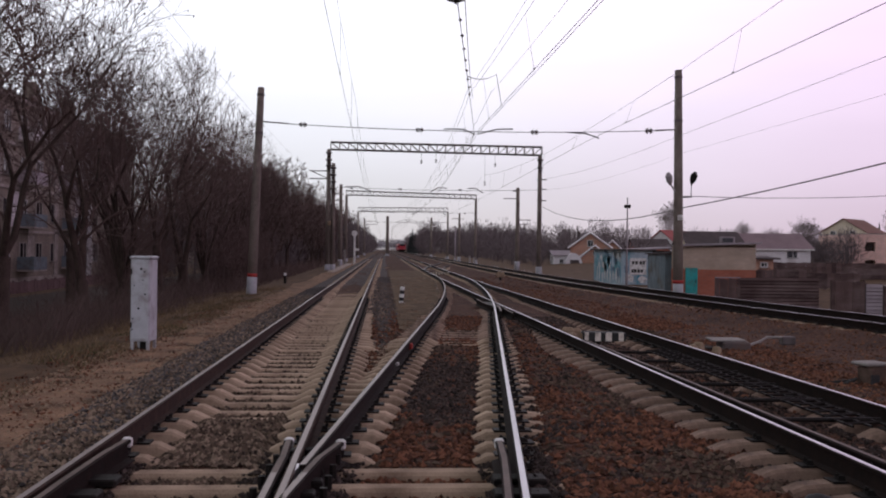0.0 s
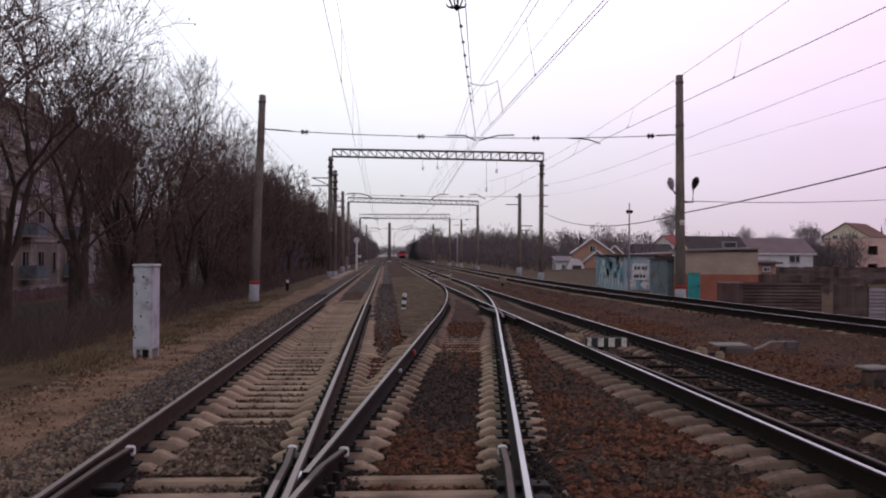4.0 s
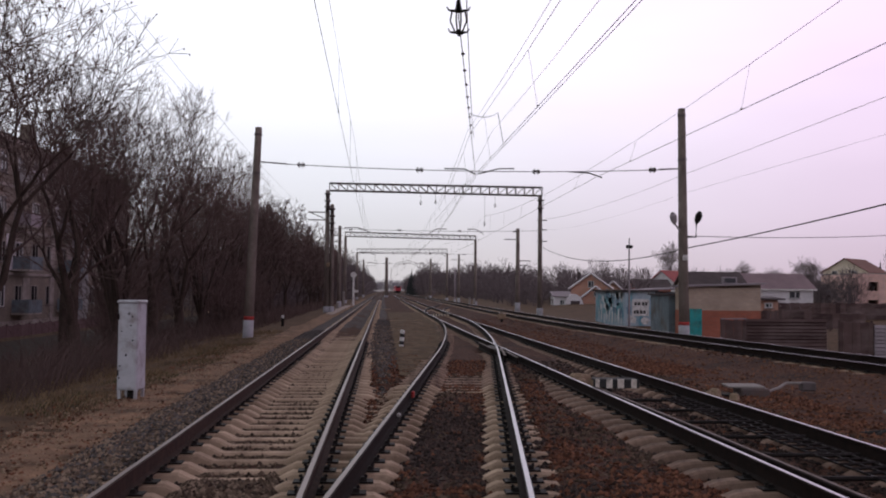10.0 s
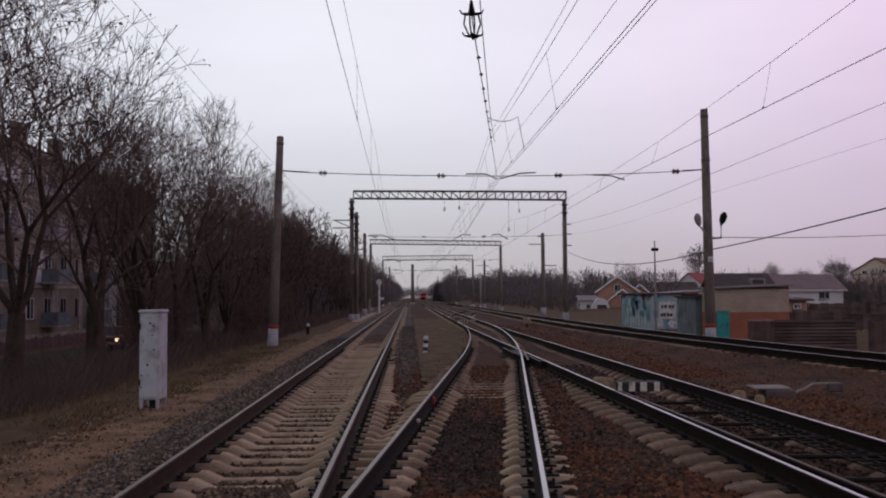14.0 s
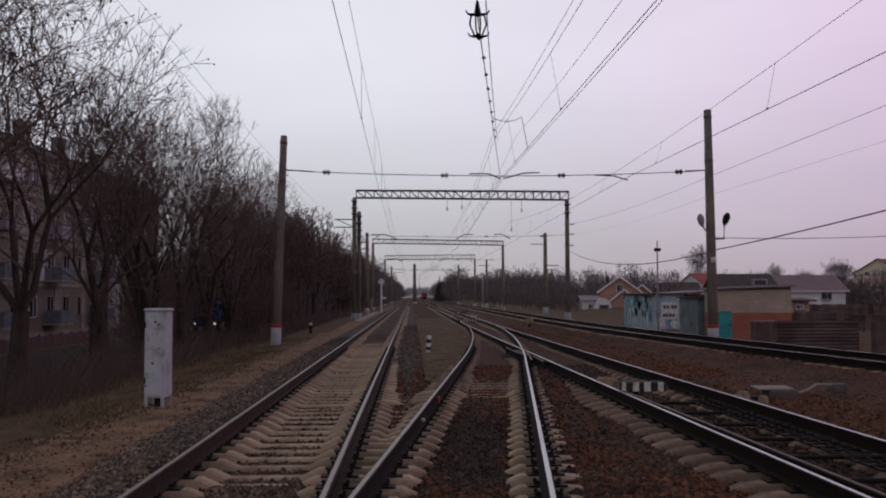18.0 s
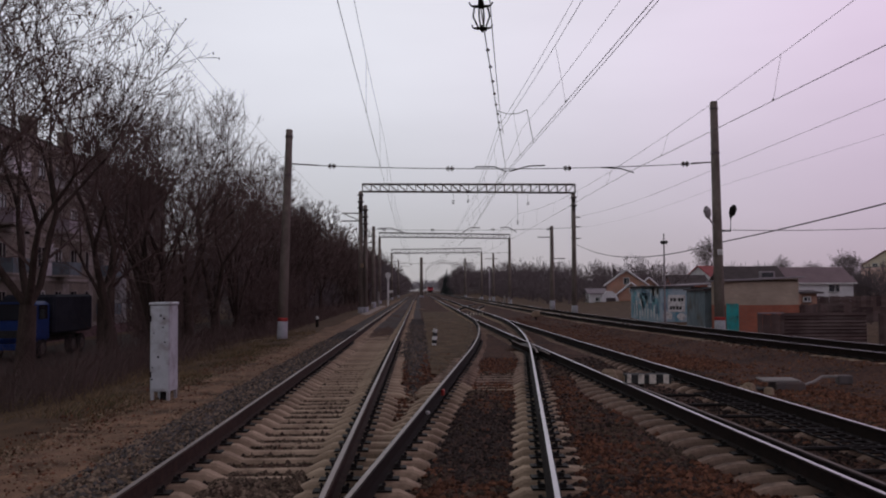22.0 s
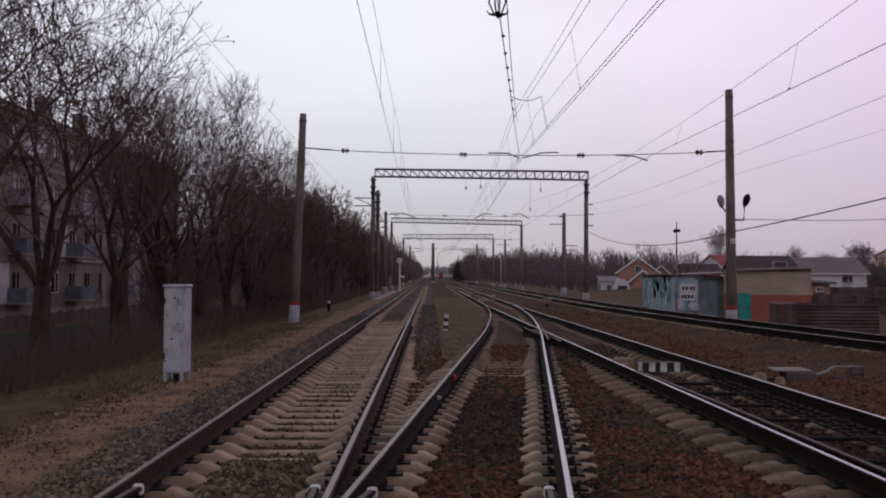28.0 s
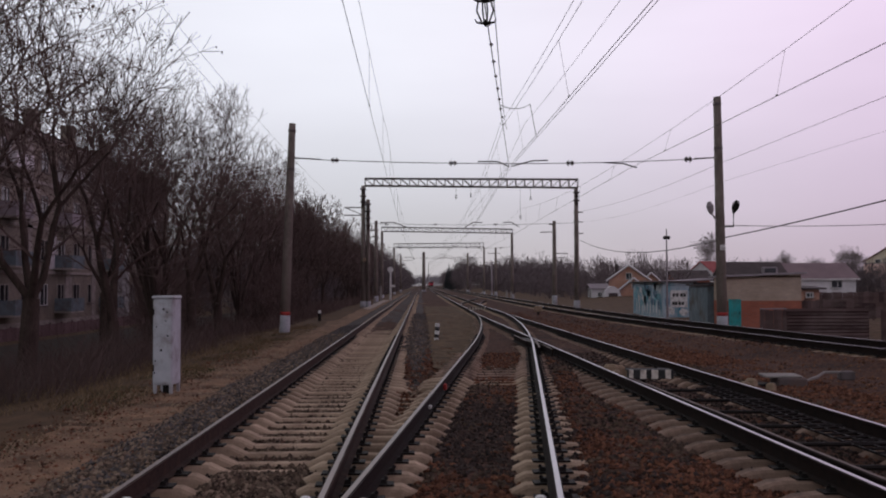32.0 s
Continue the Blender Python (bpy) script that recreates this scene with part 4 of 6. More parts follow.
SMALL = [
    tree_model(21, "distant leafless tree in the trackside wood", height=11.0, r0=0.15, forks=4, fork_z=0.14, spread=0.5, levels=4, rmin=0.017, twigs=4),
    tree_model(22, "distant leafless tree in the trackside wood", height=11.0, r0=0.16, forks=3, fork_z=0.2, spread=0.45, levels=4, rmin=0.017, twigs=4),
]
rt = random.Random(8)
for mi, x, y, rz, s in (
        (0, -11.0, 22.5, 105, 1.04), (0, -11.2, 29.0, 250, 1.02), (1, -10.6, 35.5, 20, 0.96), (2, -10.8, 40.5, 300, 0.96), (3, -10.6, 47.0, 135, 0.97), (1, -10.7, 53.5, 75, 0.97),
        (2, -10.9, 60.0, 195, 0.95), (3, -10.9, 66.5, 150, 0.92), (1, -11.0, 72.5, 210, 0.92), (2, -11.0, 79.0, 75, 0.89), (3, -11.2, 85.5, 20, 0.89),
        (3, -14.4, 46.0, 80, 0.94), (2, -14.4, 53.0, 10, 0.94), (1, -14.4, 62.0, 120, 0.94), (2, -14.4, 71.0, 135, 0.94), (3, -14.4, 80.0, 220, 0.91)):
    plant(TREES[mi], x, y, ground_z(x, y), rz, s)
for i in range(44):
    y = 88 + i * 2.9 + rt.uniform(-1.5, 1.5)
    x = -9.4 - rt.uniform(0, 5.6)
    plant(SMALL[i % 2], x, y, ground_z(x, y), rt.uniform(0, 360), rt.uniform(0.92, 1.12))

SHRUB = tree_model(24, "bare many-stemmed shrub under the trees on the bank", height=4.6, r0=0.05, forks=8, fork_z=0.03, spread=0.9, levels=4, rmin=0.008, wide=0.45, twigs=3)
for i, (k, y) in enumerate(((0.262, 43), (0.245, 48), (0.27, 52), (0.25, 57), (0.24, 62), (0.165, 62), (0.15, 58), (0.16, 67), (0.14, 66), (0.155, 72), (0.15, 77), (0.135, 74), (0.14, 81), (0.127, 86))):
    plant(SHRUB, -k * y, y, ground_z(-k * y, y), i * 67, 0.8 + 0.09 * (i % 5), "shrubs on the bank").name = "bare_shrub"
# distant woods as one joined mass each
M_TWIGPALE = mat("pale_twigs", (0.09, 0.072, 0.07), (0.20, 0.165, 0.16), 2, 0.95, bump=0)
# paler and greyer than the near twigs: some distance haze is in the colour
M_FARTWIG = mat("haze_greyed_twigs", (0.082, 0.066, 0.068), (0.20, 0.166, 0.168), 0.3, 0.95, bump=0, island=0.5)
# horizon twigs: distance haze is put into this pale grey-mauve base colour
M_HAZETWIG = mat("haze_tinted_twigs", (0.17, 0.155, 0.17), (0.33, 0.305, 0.335), 0.3, 0.95, bump=0, island=0.5)
M_CONIFER = mat("dark_conifer", (0.010, 0.014, 0.010), (0.03, 0.038, 0.026), 1.0, 0.95, bump=0, island=0.5)


def far_wood(name, label, spots, hmin, hmax, seed, material=None, per=70, grow=None):
    """Bare trees as fans of thin tapered stems; too many and too far to count."""
    rg = random.Random(seed)
    g = Geo()
    for x, y in spots:
        h = rg.uniform(hmin, hmax) * (grow(y) if grow else 1.0)
        z = ground_z(x, y) - 0.5
        w = 0.014 + y / 8500.0
        cz, rh, rv = z + h * 0.50, h * rg.uniform(0.28, 0.40), h * 0.50
        for j in range(per * 4):
            u = Vector((rg.gauss(0, 1), rg.gauss(0, 1), rg.gauss(0, 1))).normalized() * rg.random() ** 0.4
            b = Vector((x + u.x * rh, y + u.y * rh, cz + u.z * rv))
            ln = h * rg.uniform(0.07, 0.17)
            o = Vector((b.x - x, b.y - y, (b.z - z - h * 0.15) * 0.9)).normalized() + Vector((rg.gauss(0, 0.35), rg.gauss(0, 0.35), rg.gauss(0, 0.3)))
            e = b + o.normalized() * ln
            m = b.lerp(e, 0.5) + Vector((rg.gauss(0, 0.06), 0, rg.gauss(0, 0.06)))
            s = Vector((w * rg.uniform(0.6, 1.3), 0, w * rg.uniform(-0.5, 0.5)))
            g.add([b - s * 0.7, b + s * 0.7, m + s, m - s, e], [(0, 1, 2, 3), (3, 2, 4)])
        g.add([(x - 0.14, y, z), (x + 0.14, y, z), (x + 0.04, y, z + h * 0.7), (x - 0.04, y, z + h * 0.7)], [(0, 1, 2, 3)])
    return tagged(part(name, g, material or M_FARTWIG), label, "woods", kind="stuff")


rw = random.Random(3)
far_wood("trackside_scrub", "low bare scrub at the foot of the trackside wood",
         [(17.5 + rw.uniform(0, 9) + i * 0.02, 128 + 1.15 * i) for i in range(190)], 1.6, 4.2, 19, per=45)
far_wood("trackside_wood", "leafless brown wood along the far side of the tracks",
         [(20 + rw.uniform(0, 28) + (y - 170) * 0.02, y) for y in [170 + 1.75 * i for i in range(150)]], 4.5, 11.0, 5, per=70, grow=lambda y: 0.72 + 0.28 * min(1.0, (y - 170) / 180.0))
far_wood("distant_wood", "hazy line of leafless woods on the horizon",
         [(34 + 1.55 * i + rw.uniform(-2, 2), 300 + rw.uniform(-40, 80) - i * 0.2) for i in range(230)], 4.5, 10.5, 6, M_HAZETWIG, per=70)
far_wood("distant_wood", "leafless woods closing the view along the line",
         [(-8.5 - rw.uniform(0, 12), 190 + 1.4 * i) for i in range(70)] + [(-7.0 - rw.uniform(0, 16) * (0.3 + 0.7 * (i % 2)), 260 + 5 * i) for i in range(80)] + [(13.5 + rw.uniform(0, 22), 330 + 4.5 * i) for i in range(80)], 9, 12.5, 7, per=70)
# added wood whose pale colour stands for the haze at the vanishing point
far_wood("distant_wood", "pale haze-coloured woods added at the far end of the line",
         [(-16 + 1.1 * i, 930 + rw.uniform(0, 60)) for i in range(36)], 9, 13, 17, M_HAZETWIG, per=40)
far_wood("garden_bushes", "bare garden bushes and small trees among the houses",
         [(50 + rw.uniform(0, 5), 108 + rw.uniform(0, 8)) for i in range(14)] + [(27 + rw.uniform(0, 45), 150 + rw.uniform(-15, 20)) for i in range(40)], 3.0, 5.5, 9, per=80)


# lighter copy of the conifer green for far firs, haze painted into it
M_FARCONIFER = mat("haze_lightened_conifer", (0.030, 0.034, 0.034), (0.070, 0.075, 0.076), 1.0, 0.95, bump=0, island=0.5)


def conifer(x, y, z, h, w):
    t = thing("fir_tree", "dark narrow fir tree behind the houses", "tree", (x, y, z), 0, "fir trees")
    rg = random.Random(int(x * 10))
    part("trunk", Geo().tube([(0, 0, -0.4), (0, 0, h * 0.95)], [0.16, 0.03], 6), M_BARK, t)
    g = Geo()
    for i in range(1100):
        k = 1 - (1 - rg.uniform(0.04, 1)) ** 0.8
        a = rg.uniform(0, 6.28)
        r = w * (1.02 - k) * rg.uniform(0.6, 1.1)
        c, s = math.cos(a), math.sin(a)
        b = Vector((0, 0, h * k + 0.2))
        e = Vector((c * r, s * r, h * k - r * 0.35))
        sd = Vector((-s, c, 0)) * r * 0.22
        m = b.lerp(e, 0.6)
        g.add([b, m + sd, e, m - sd], [(0, 1, 2, 3)])
    part("crown", g, M_CONIFER if y < 300 else M_FARCONIFER, t)


GARDEN = tree_model(23, "bare garden tree behind the houses", height=10.5, r0=0.16, forks=4, fork_z=0.2, spread=0.4, levels=5, rmin=0.013, wide=0.24, twigs=4)
BUSHY = tree_model(27, "bare garden tree with a dense rounded brown crown", height=8.5, r0=0.16, forks=6, fork_z=0.12, spread=0.8, levels=5, rmin=0.014, wide=0.46, twigs=3)
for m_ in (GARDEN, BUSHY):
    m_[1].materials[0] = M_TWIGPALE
conifer(95, 170, ground_z(95, 170), 10.6, 2.3)
conifer(91.5, 176, ground_z(91.5, 176), 7.6, 1.5)
for i in range(9):
    conifer(12.6 + i * 0.9 + rw.uniform(-0.4, 0.4), 470 + rw.uniform(-20, 25), ground_z(14, 470), rw.uniform(9.5, 14), 2.6)
for i, (m_, x, y, s) in enumerate(((GARDEN, 49.6, 170, 1.02), (BUSHY, 75.5, 172, 0.98), (BUSHY, 71.0, 176, 0.75), (GARDEN, 66.0, 176, 0.72), (GARDEN, 91.4, 168, 1.1), (BUSHY, 86, 180, 0.72), (BUSHY, 102, 165, 0.8), (BUSHY, 56, 190, 0.62), (BUSHY, 62, 168, 0.5))):
    plant(m_, x, y, ground_z(x, y), i * 50, s, "garden trees")

far_wood("bank_wood", "dense leafless thicket behind the street",
         [(-16 - rw.uniform(0, 22), 106 + 0.9 * i) for i in range(170)], 7.0, 11.5, 10, per=75)
far_wood("bank_thicket", "low leafless thicket under the trees on the bank",
         [(-12.5 - rw.uniform(0, 2.3), 84 + 0.9 * i) for i in range(76)], 2.6, 6.0, 11, per=60)
# undergrowth on the bank and dry grass
def stems(name, label, n, xr, yr, hr, lean, width, material, seed, taper=1.0):
    rg = random.Random(seed)
    g = Geo()
    for i in range(n):
        x = rg.uniform(*xr)
        y = yr[0] + (yr[1] - yr[0]) * rg.random() ** 1.5
        clump = noise.noise(Vector((x * 0.5, y * 0.5, 20)))
        if clump < -0.15:
            continue
        h = rg.uniform(*hr) * (0.7 + clump)
        z = ground_z(x, y) - 0.03
        a = rg.uniform(0, 6.28)
        dx, dy = math.cos(a) * lean * h, math.sin(a) * lean * h
        w = width * rg.uniform(0.6, 1.3)
        px, py = -math.sin(a + 1) * w, math.cos(a + 1) * w
        if abs(px) < w * 0.5:
            px = w * 0.7
        b = Vector((x, y, z))
        m = b + Vector((dx * 0.35, dy * 0.35, h * 0.55))
        e = b + Vector((dx, dy, h))
        s = Vector((px, py, 0))
        g.add([b - s, b + s, m + s * 0.7, m - s * 0.7, e], [(0, 1, 2, 3), (3, 2, 4)])
    return tagged(part(name, g, material), label, "undergrowth", kind="stuff")


M_DRYGRASS = mat("dry_grass_blades", (0.075, 0.054, 0.032), (0.30, 0.215, 0.125), 1, 0.95, bump=0, island=1.0)
M_GREENGRASS = mat("dull_green_grass", (0.025, 0.032, 0.012), (0.08, 0.09, 0.035), 1, 0.95, bump=0, island=1.0)
stems("brush", "tangled brown bare brush on the railway bank", 17000, (-14.8, -6.2), (19, 80), (0.5, 1.6), 0.8, 0.007, M_TWIG, 31)
stems("brush", "tangled brown bare brush below the trees", 9000, (-14, -6.4), (62, 170), (0.4, 1.5), 0.6, 0.013, M_TWIG, 32)
stems("dry_grass", "dry matted grass on the bank", 26000, (-11.0, -4.4), (8, 45), (0.08, 0.32), 0.8, 0.006, M_DRYGRASS, 33)
stems("path_grass", "tufts of dry grass straying over the footpath edge", 5000, (-4.7, -3.45), (6.5, 40), (0.03, 0.10), 1.0, 0.005, M_DRYGRASS, 35)
stems("green_grass", "sparse dull green grass beside the footpath", 9000, (-5.6, -4.25), (7, 40), (0.04, 0.14), 0.9, 0.006, M_GREENGRASS, 34)


# ---- buildings ----
def brick_mat(name, c1, c2, mortar, w=0.25, h=0.075):
    m = bpy.data.materials.new(name)
    m.use_nodes = True
    n, l = m.node_tree.nodes, m.node_tree.links
    bs = n["Principled BSDF"]
    bs.inputs["Roughness"].default_value = 0.9
    tc = n.new("ShaderNodeTexCoord")
    sp = n.new("ShaderNodeSeparateXYZ")
    l.new(tc.outputs["Object"], sp.inputs[0])
    ad = n.new("ShaderNodeMath")
    l.new(sp.outputs[0], ad.inputs[0])
    l.new(sp.outputs[1], ad.inputs[1])
    cb = n.new("ShaderNodeCombineXYZ")
    l.new(ad.outputs[0], cb.inputs[0])
    l.new(sp.outputs[2], cb.inputs[1])
    br = n.new("ShaderNodeTexBrick")
    br.inputs["Color1"].default_value, br.inputs["Color2"].default_value, br.inputs["Mortar"].default_value = (*c1, 1), (*c2, 1), (*mortar, 1)
    br.inputs["Scale"].default_value, br.inputs["Brick Width"].default_value, br.inputs["Row Height"].default_value, br.inputs["Mortar Size"].default_value = 1, w, h, 0.01
    l.new(cb.outputs[0], br.inputs["Vector"])
    no = n.new("ShaderNodeTexNoise")
    no.inputs["Scale"].default_value, no.inputs["Detail"].default_value = 0.9, 6
    l.new(tc.outputs["Object"], no.inputs["Vector"])
    mx = n.new("ShaderNodeMix")
    mx.data_type, mx.blend_type = "RGBA", "MULTIPLY"
    mx.inputs[0].default_value = 0.7
    nr = n.new("ShaderNodeMapRange")
    nr.inputs[1].default_value, nr.inputs[2].default_value, nr.inputs[3].default_value, nr.inputs[4].default_value = 0.3, 0.7, 0.7, 1.15
    l.new(no.outputs[0], nr.inputs[0])
    l.new(br.outputs[0], mx.inputs[6])
    l.new(nr.outputs[0], mx.inputs[7])
    l.new(mx.outputs[2], bs.inputs["Base Color"])
    bp = n.new("ShaderNodeBump")
    bp.inputs["Strength"].default_value, bp.inputs["Distance"].default_value = 0.4, 0.01
    l.new(br.outputs["Fac"], bp.inputs["Height"])
    bp.invert = True
    l.new(bp.outputs[0], bs.inputs["Normal"])
    return m


def glass_mat(name):
    m = bpy.data.materials.new(name)
    m.use_nodes = True
    bs = m.node_tree.nodes["Principled BSDF"]
    bs.inputs["Base Color"].default_value = (0.02, 0.022, 0.027, 1)
    bs.inputs["Roughness"].default_value = 0.08
    return m


M_GLASS = glass_mat("dark_window_glass")
M_PLASTER = mat("dirty_grey_plaster", (0.27, 0.24, 0.215), (0.44, 0.40, 0.36), 1.2, 0.9, bump=0.2, stain=(0.10, 0.085, 0.075), stain_scale=0.5, stain_amt=0.6)
M_BRICKGREY = brick_mat("grey_brown_brick", (0.27, 0.225, 0.175), (0.19, 0.16, 0.125), (0.19, 0.165, 0.14))
M_BRICKRED = brick_mat("red_brick", (0.40, 0.115, 0.065), (0.32, 0.09, 0.05), (0.24, 0.13, 0.10))
M_BRICKPALE = brick_mat("pale_silicate_brick", (0.49, 0.375, 0.285), (0.41, 0.31, 0.235), (0.32, 0.27, 0.24))
M_BRICKPINK = brick_mat("pinkish_new_brick", (0.74, 0.47, 0.40), (0.64, 0.40, 0.34), (0.52, 0.40, 0.36))
M_BRICKORANGE = brick_mat("orange_house_brick", (0.50, 0.25, 0.165), (0.41, 0.20, 0.135), (0.4, 0.3, 0.25))
M_ROOFDARK = mat("dark_roof_sheet", (0.045, 0.035, 0.035), (0.10, 0.08, 0.08), 1.0, 0.7, bump=0.2, stretch=(1, 1, 1))
M_ROOFMAUVE = mat("faded_mauve_roof", (0.17, 0.12, 0.13), (0.26, 0.19, 0.20), 0.6, 0.7, bump=0.2)
M_ROOFRED = mat("red_metal_roof", (0.50, 0.06, 0.08), (0.62, 0.10, 0.12), 0.6, 0.5, bump=0.1)
M_ROOFDULLRED = mat("faded_red_roof", (0.26, 0.07, 0.07), (0.36, 0.11, 0.10), 0.6, 0.7, bump=0.1)
M_ROOFBROWN = mat("brown_metal_roof", (0.14, 0.07, 0.05), (0.22, 0.12, 0.09), 0.6, 0.7, bump=0.1)
M_WHITEWALL = mat("whitewashed_wall", (0.55, 0.53, 0.54), (0.72, 0.70, 0.71), 0.8, 0.9, bump=0.1, stain=(0.4, 0.37, 0.36), stain_scale=0.7, stain_amt=0.5)
M_YELLOWWALL = mat("cream_wall", (0.56, 0.48, 0.37), (0.70, 0.61, 0.48), 0.8, 0.9, bump=0.1)
M_BLUEPAINT = mat("peeling_blue_paint", (0.24, 0.33, 0.39), (0.56, 0.61, 0.66), 2.6, 0.8, bump=0.3, stain=(0.07, 0.26, 0.34), stain_scale=1.3, stain_amt=1.0, stretch=(1, 1, 0.4))
M_TEAL = mat("teal_painted_steel", (0.02, 0.22, 0.22), (0.05, 0.36, 0.35), 2, 0.6, bump=0.2, stain=(0.10, 0.06, 0.04), stain_scale=1.5, stain_amt=0.6)
M_GREYSHED = mat("grey_blue_sheet", (0.10, 0.13, 0.15), (0.20, 0.24, 0.26), 1.3, 0.7, bump=0.3, stain=(0.10, 0.07, 0.05), stain_scale=1.0, stain_amt=0.7)
M_FENCE = mat("rusty_fence_boards", (0.038, 0.025, 0.024), (0.13, 0.086, 0.080), 1.5, 0.85, bump=0.3, obj=0.7, stain=(0.24, 0.19, 0.18), stain_scale=0.8, stain_amt=0.55, stretch=(0.3, 1, 1))
M_FENCEPALE = mat("pale_fence_sheet", (0.20, 0.17, 0.18), (0.36, 0.32, 0.34), 1.5, 0.8, bump=0.3, obj=0.4)
M_CONCRETE = mat("rough_concrete", (0.20, 0.185, 0.175), (0.36, 0.33, 0.31), 3, 0.9, bump=0.5, stain=(0.13, 0.11, 0.10), stain_scale=1.5, stain_amt=0.5)
M_FRAME = mat("white_window_frame", (0.5, 0.49, 0.48), (0.66, 0.65, 0.64), 4, 0.6, bump=0)


def window(parent, x, z, w, h, y=0.0, face="y", frame=M_FRAME, mullion=True):
    """A framed window set into a wall facing -y (or +x with face x)."""
    o = part("window", Geo().box((0, 0.03, 0), (w, 0.05, h)), M_GLASS, parent, "dark glazed window")
    g = Geo()
    for sx in (-1, 1):
        g.box((sx * (w / 2 - 0.03), -0.01, 0), (0.07, 0.09, h))
    for sz in (-1, 1):
        g.box((0, -0.01, sz * (h / 2 - 0.03)), (w - 0.14, 0.09, 0.07))
    if mullion:
        g.box((0.08 * w, -0.008, 0), (0.05, 0.08, h - 0.14))
    part("frame", g, frame, o)
    part("sill", Geo().box((0, -0.06, -h / 2 - 0.03), (w + 0.12, 0.16, 0.04)), M_STEELWORK, o)
    o.matrix_local = pose(x, y, z) if face == "y" else pose(y, x, z, 0, 0, 90)
    return o


def house(label, x, y, z, w, d, hw, hr, walls, roof, ridge="x", wins=(), rz=0.0, over=0.35, chim=None, trim=None):
    t = thing("house", label, "house", (x, y, z), rz, "houses by the line")
    g = Geo().box((w / 2, d / 2, hw / 2 - 0.3), (w, d, hw + 0.6))
    if ridge == "y":
        g.add([(0, 0, hw), (w, 0, hw), (w / 2, 0, hw + hr), (0, d, hw), (w, d, hw), (w / 2, d, hw + hr)], [(0, 1, 2), (4, 3, 5), (0, 2, 5, 3), (1, 4, 5, 2)])
    else:
        g.add([(0, 0, hw), (0, d, hw), (0, d / 2, hw + hr), (w, 0, hw), (w, d, hw), (w, d / 2, hw + hr)], [(1, 0, 2), (3, 4, 5), (0, 3, 5, 2), (4, 1, 2, 5)])
    part("wall", g, walls, t)
    th = 0.10
    for s in (0, 1):
        g = Geo()
        if ridge == "y":
            k = hr / (w / 2)
            xe, ze = (-over, hw - over * k) if s == 0 else (w + over, hw - over * k)
            pts = [(xe, -over, ze), (w / 2, -over, hw + hr), (w / 2, d + over, hw + hr), (xe, d + over, ze)]
        else:
            k = hr / (d / 2)
            ye, ze = (-over, hw - over * k) if s == 0 else (d + over, hw - over * k)
            pts = [(-over, ye, ze), (w + over, ye, ze), (w + over, d / 2, hw + hr), (-over, d / 2, hw + hr)]
        pts = [Vector(p) + Vector((0, 0, 0.03)) for p in pts]
        pts += [p + Vector((0, 0, th)) for p in pts]
        g.add(pts, [(3, 2, 1, 0), (4, 5, 6, 7), (0, 1, 5, 4), (1, 2, 6, 5), (2, 3, 7, 6), (3, 0, 4, 7)])
        part("roof_slope", g, roof, t)
    if trim:
        for xe in (-over, w + over):
            part("verge_board", Geo().tube([(xe, -over - 0.03, hw - over * hr / (w / 2)), (w / 2, -over - 0.03, hw + hr + 0.05)], 0.13, 4), trim, t, "white verge board")
    for wx, wz, ww, wh in wins:
        window(t, wx, wz, ww, wh, -0.03)
    if chim:
        part("chimney", Geo().box((chim[0], d / 2, hw + hr * 0.55 + 0.3), (0.42, 0.42, 1.5)), M_ROOFDARK, t, "dark brick chimney")
    return t


white_house = house("low white house with a faded mauve roof and small window", 42.1, 110, 0.2, 7.0, 7, 2.1, 1.7, M_WHITEWALL, M_ROOFMAUVE, "x", [(4.8, 1.45, 1.3, 0.85)])
house("cream house with a gable and brown roof", 65.0, 142, 0.4, 6.4, 8, 4.6, 1.9, M_YELLOWWALL, M_ROOFBROWN, "y", [(1.7, 4.3, 0.8, 1.0), (4.5, 4.3, 0.8, 1.0)], rz=-46)
house("orange brick house with white-trimmed gable", 25.0, 130, -0.5, 5.2, 8, 2.9, 1.8, M_BRICKORANGE, M_ROOFBROWN, "y", [(2.6, 3.3, 0.8, 0.9)], rz=-12, chim=(1.0, 0), trim=M_WHITEWALL)
house("orange brick annex with a brown roof", 29.6, 133, -0.5, 3.4, 6, 2.2, 1.5, M_BRICKORANGE, M_ROOFBROWN, "y", [(1.7, 1.6, 0.7, 0.7)], rz=-12, trim=M_WHITEWALL)
house("small white outbuilding with a pale roof", 22.4, 128, -0.6, 2.0, 3, 1.8, 0.5, M_WHITEWALL, M_FENCEPALE, "x", [(1.0, 1.0, 0.6, 0.6)])
house("house with a red roof and white gable", 41.2, 152, 0.4, 5.5, 7, 2.6, 2.1, M_WHITEWALL, M_ROOFDULLRED, "y", [(2.7, 1.6, 0.8, 0.9)], rz=-48)
house("house with a dark brown sheet roof", 30.3, 95, -0.2, 5.4, 6, 2.4, 1.6, M_YELLOWWALL, M_ROOFDARK, "x", [(1.2, 1.5, 0.8, 0.9)])
dh = thing("dormer_window", "pale framed dormer window on a dark roof", "dormer", (34.2, 95.8, 2.6))
part("frame", Geo().box((0, 0, 0.4), (1.5, 0.5, 0.75), bevel=0.08), M_FENCEPALE, dh)
part("pane", Geo().box((0, -0.27, 0.42), (1.1, 0.04, 0.45)), M_GLASS, dh)
house("small dark outbuilding among gardens", 36.5, 140, 0.2, 5.0, 5, 2.2, 1.2, M_BRICKRED, M_ROOFDARK, "x", [])
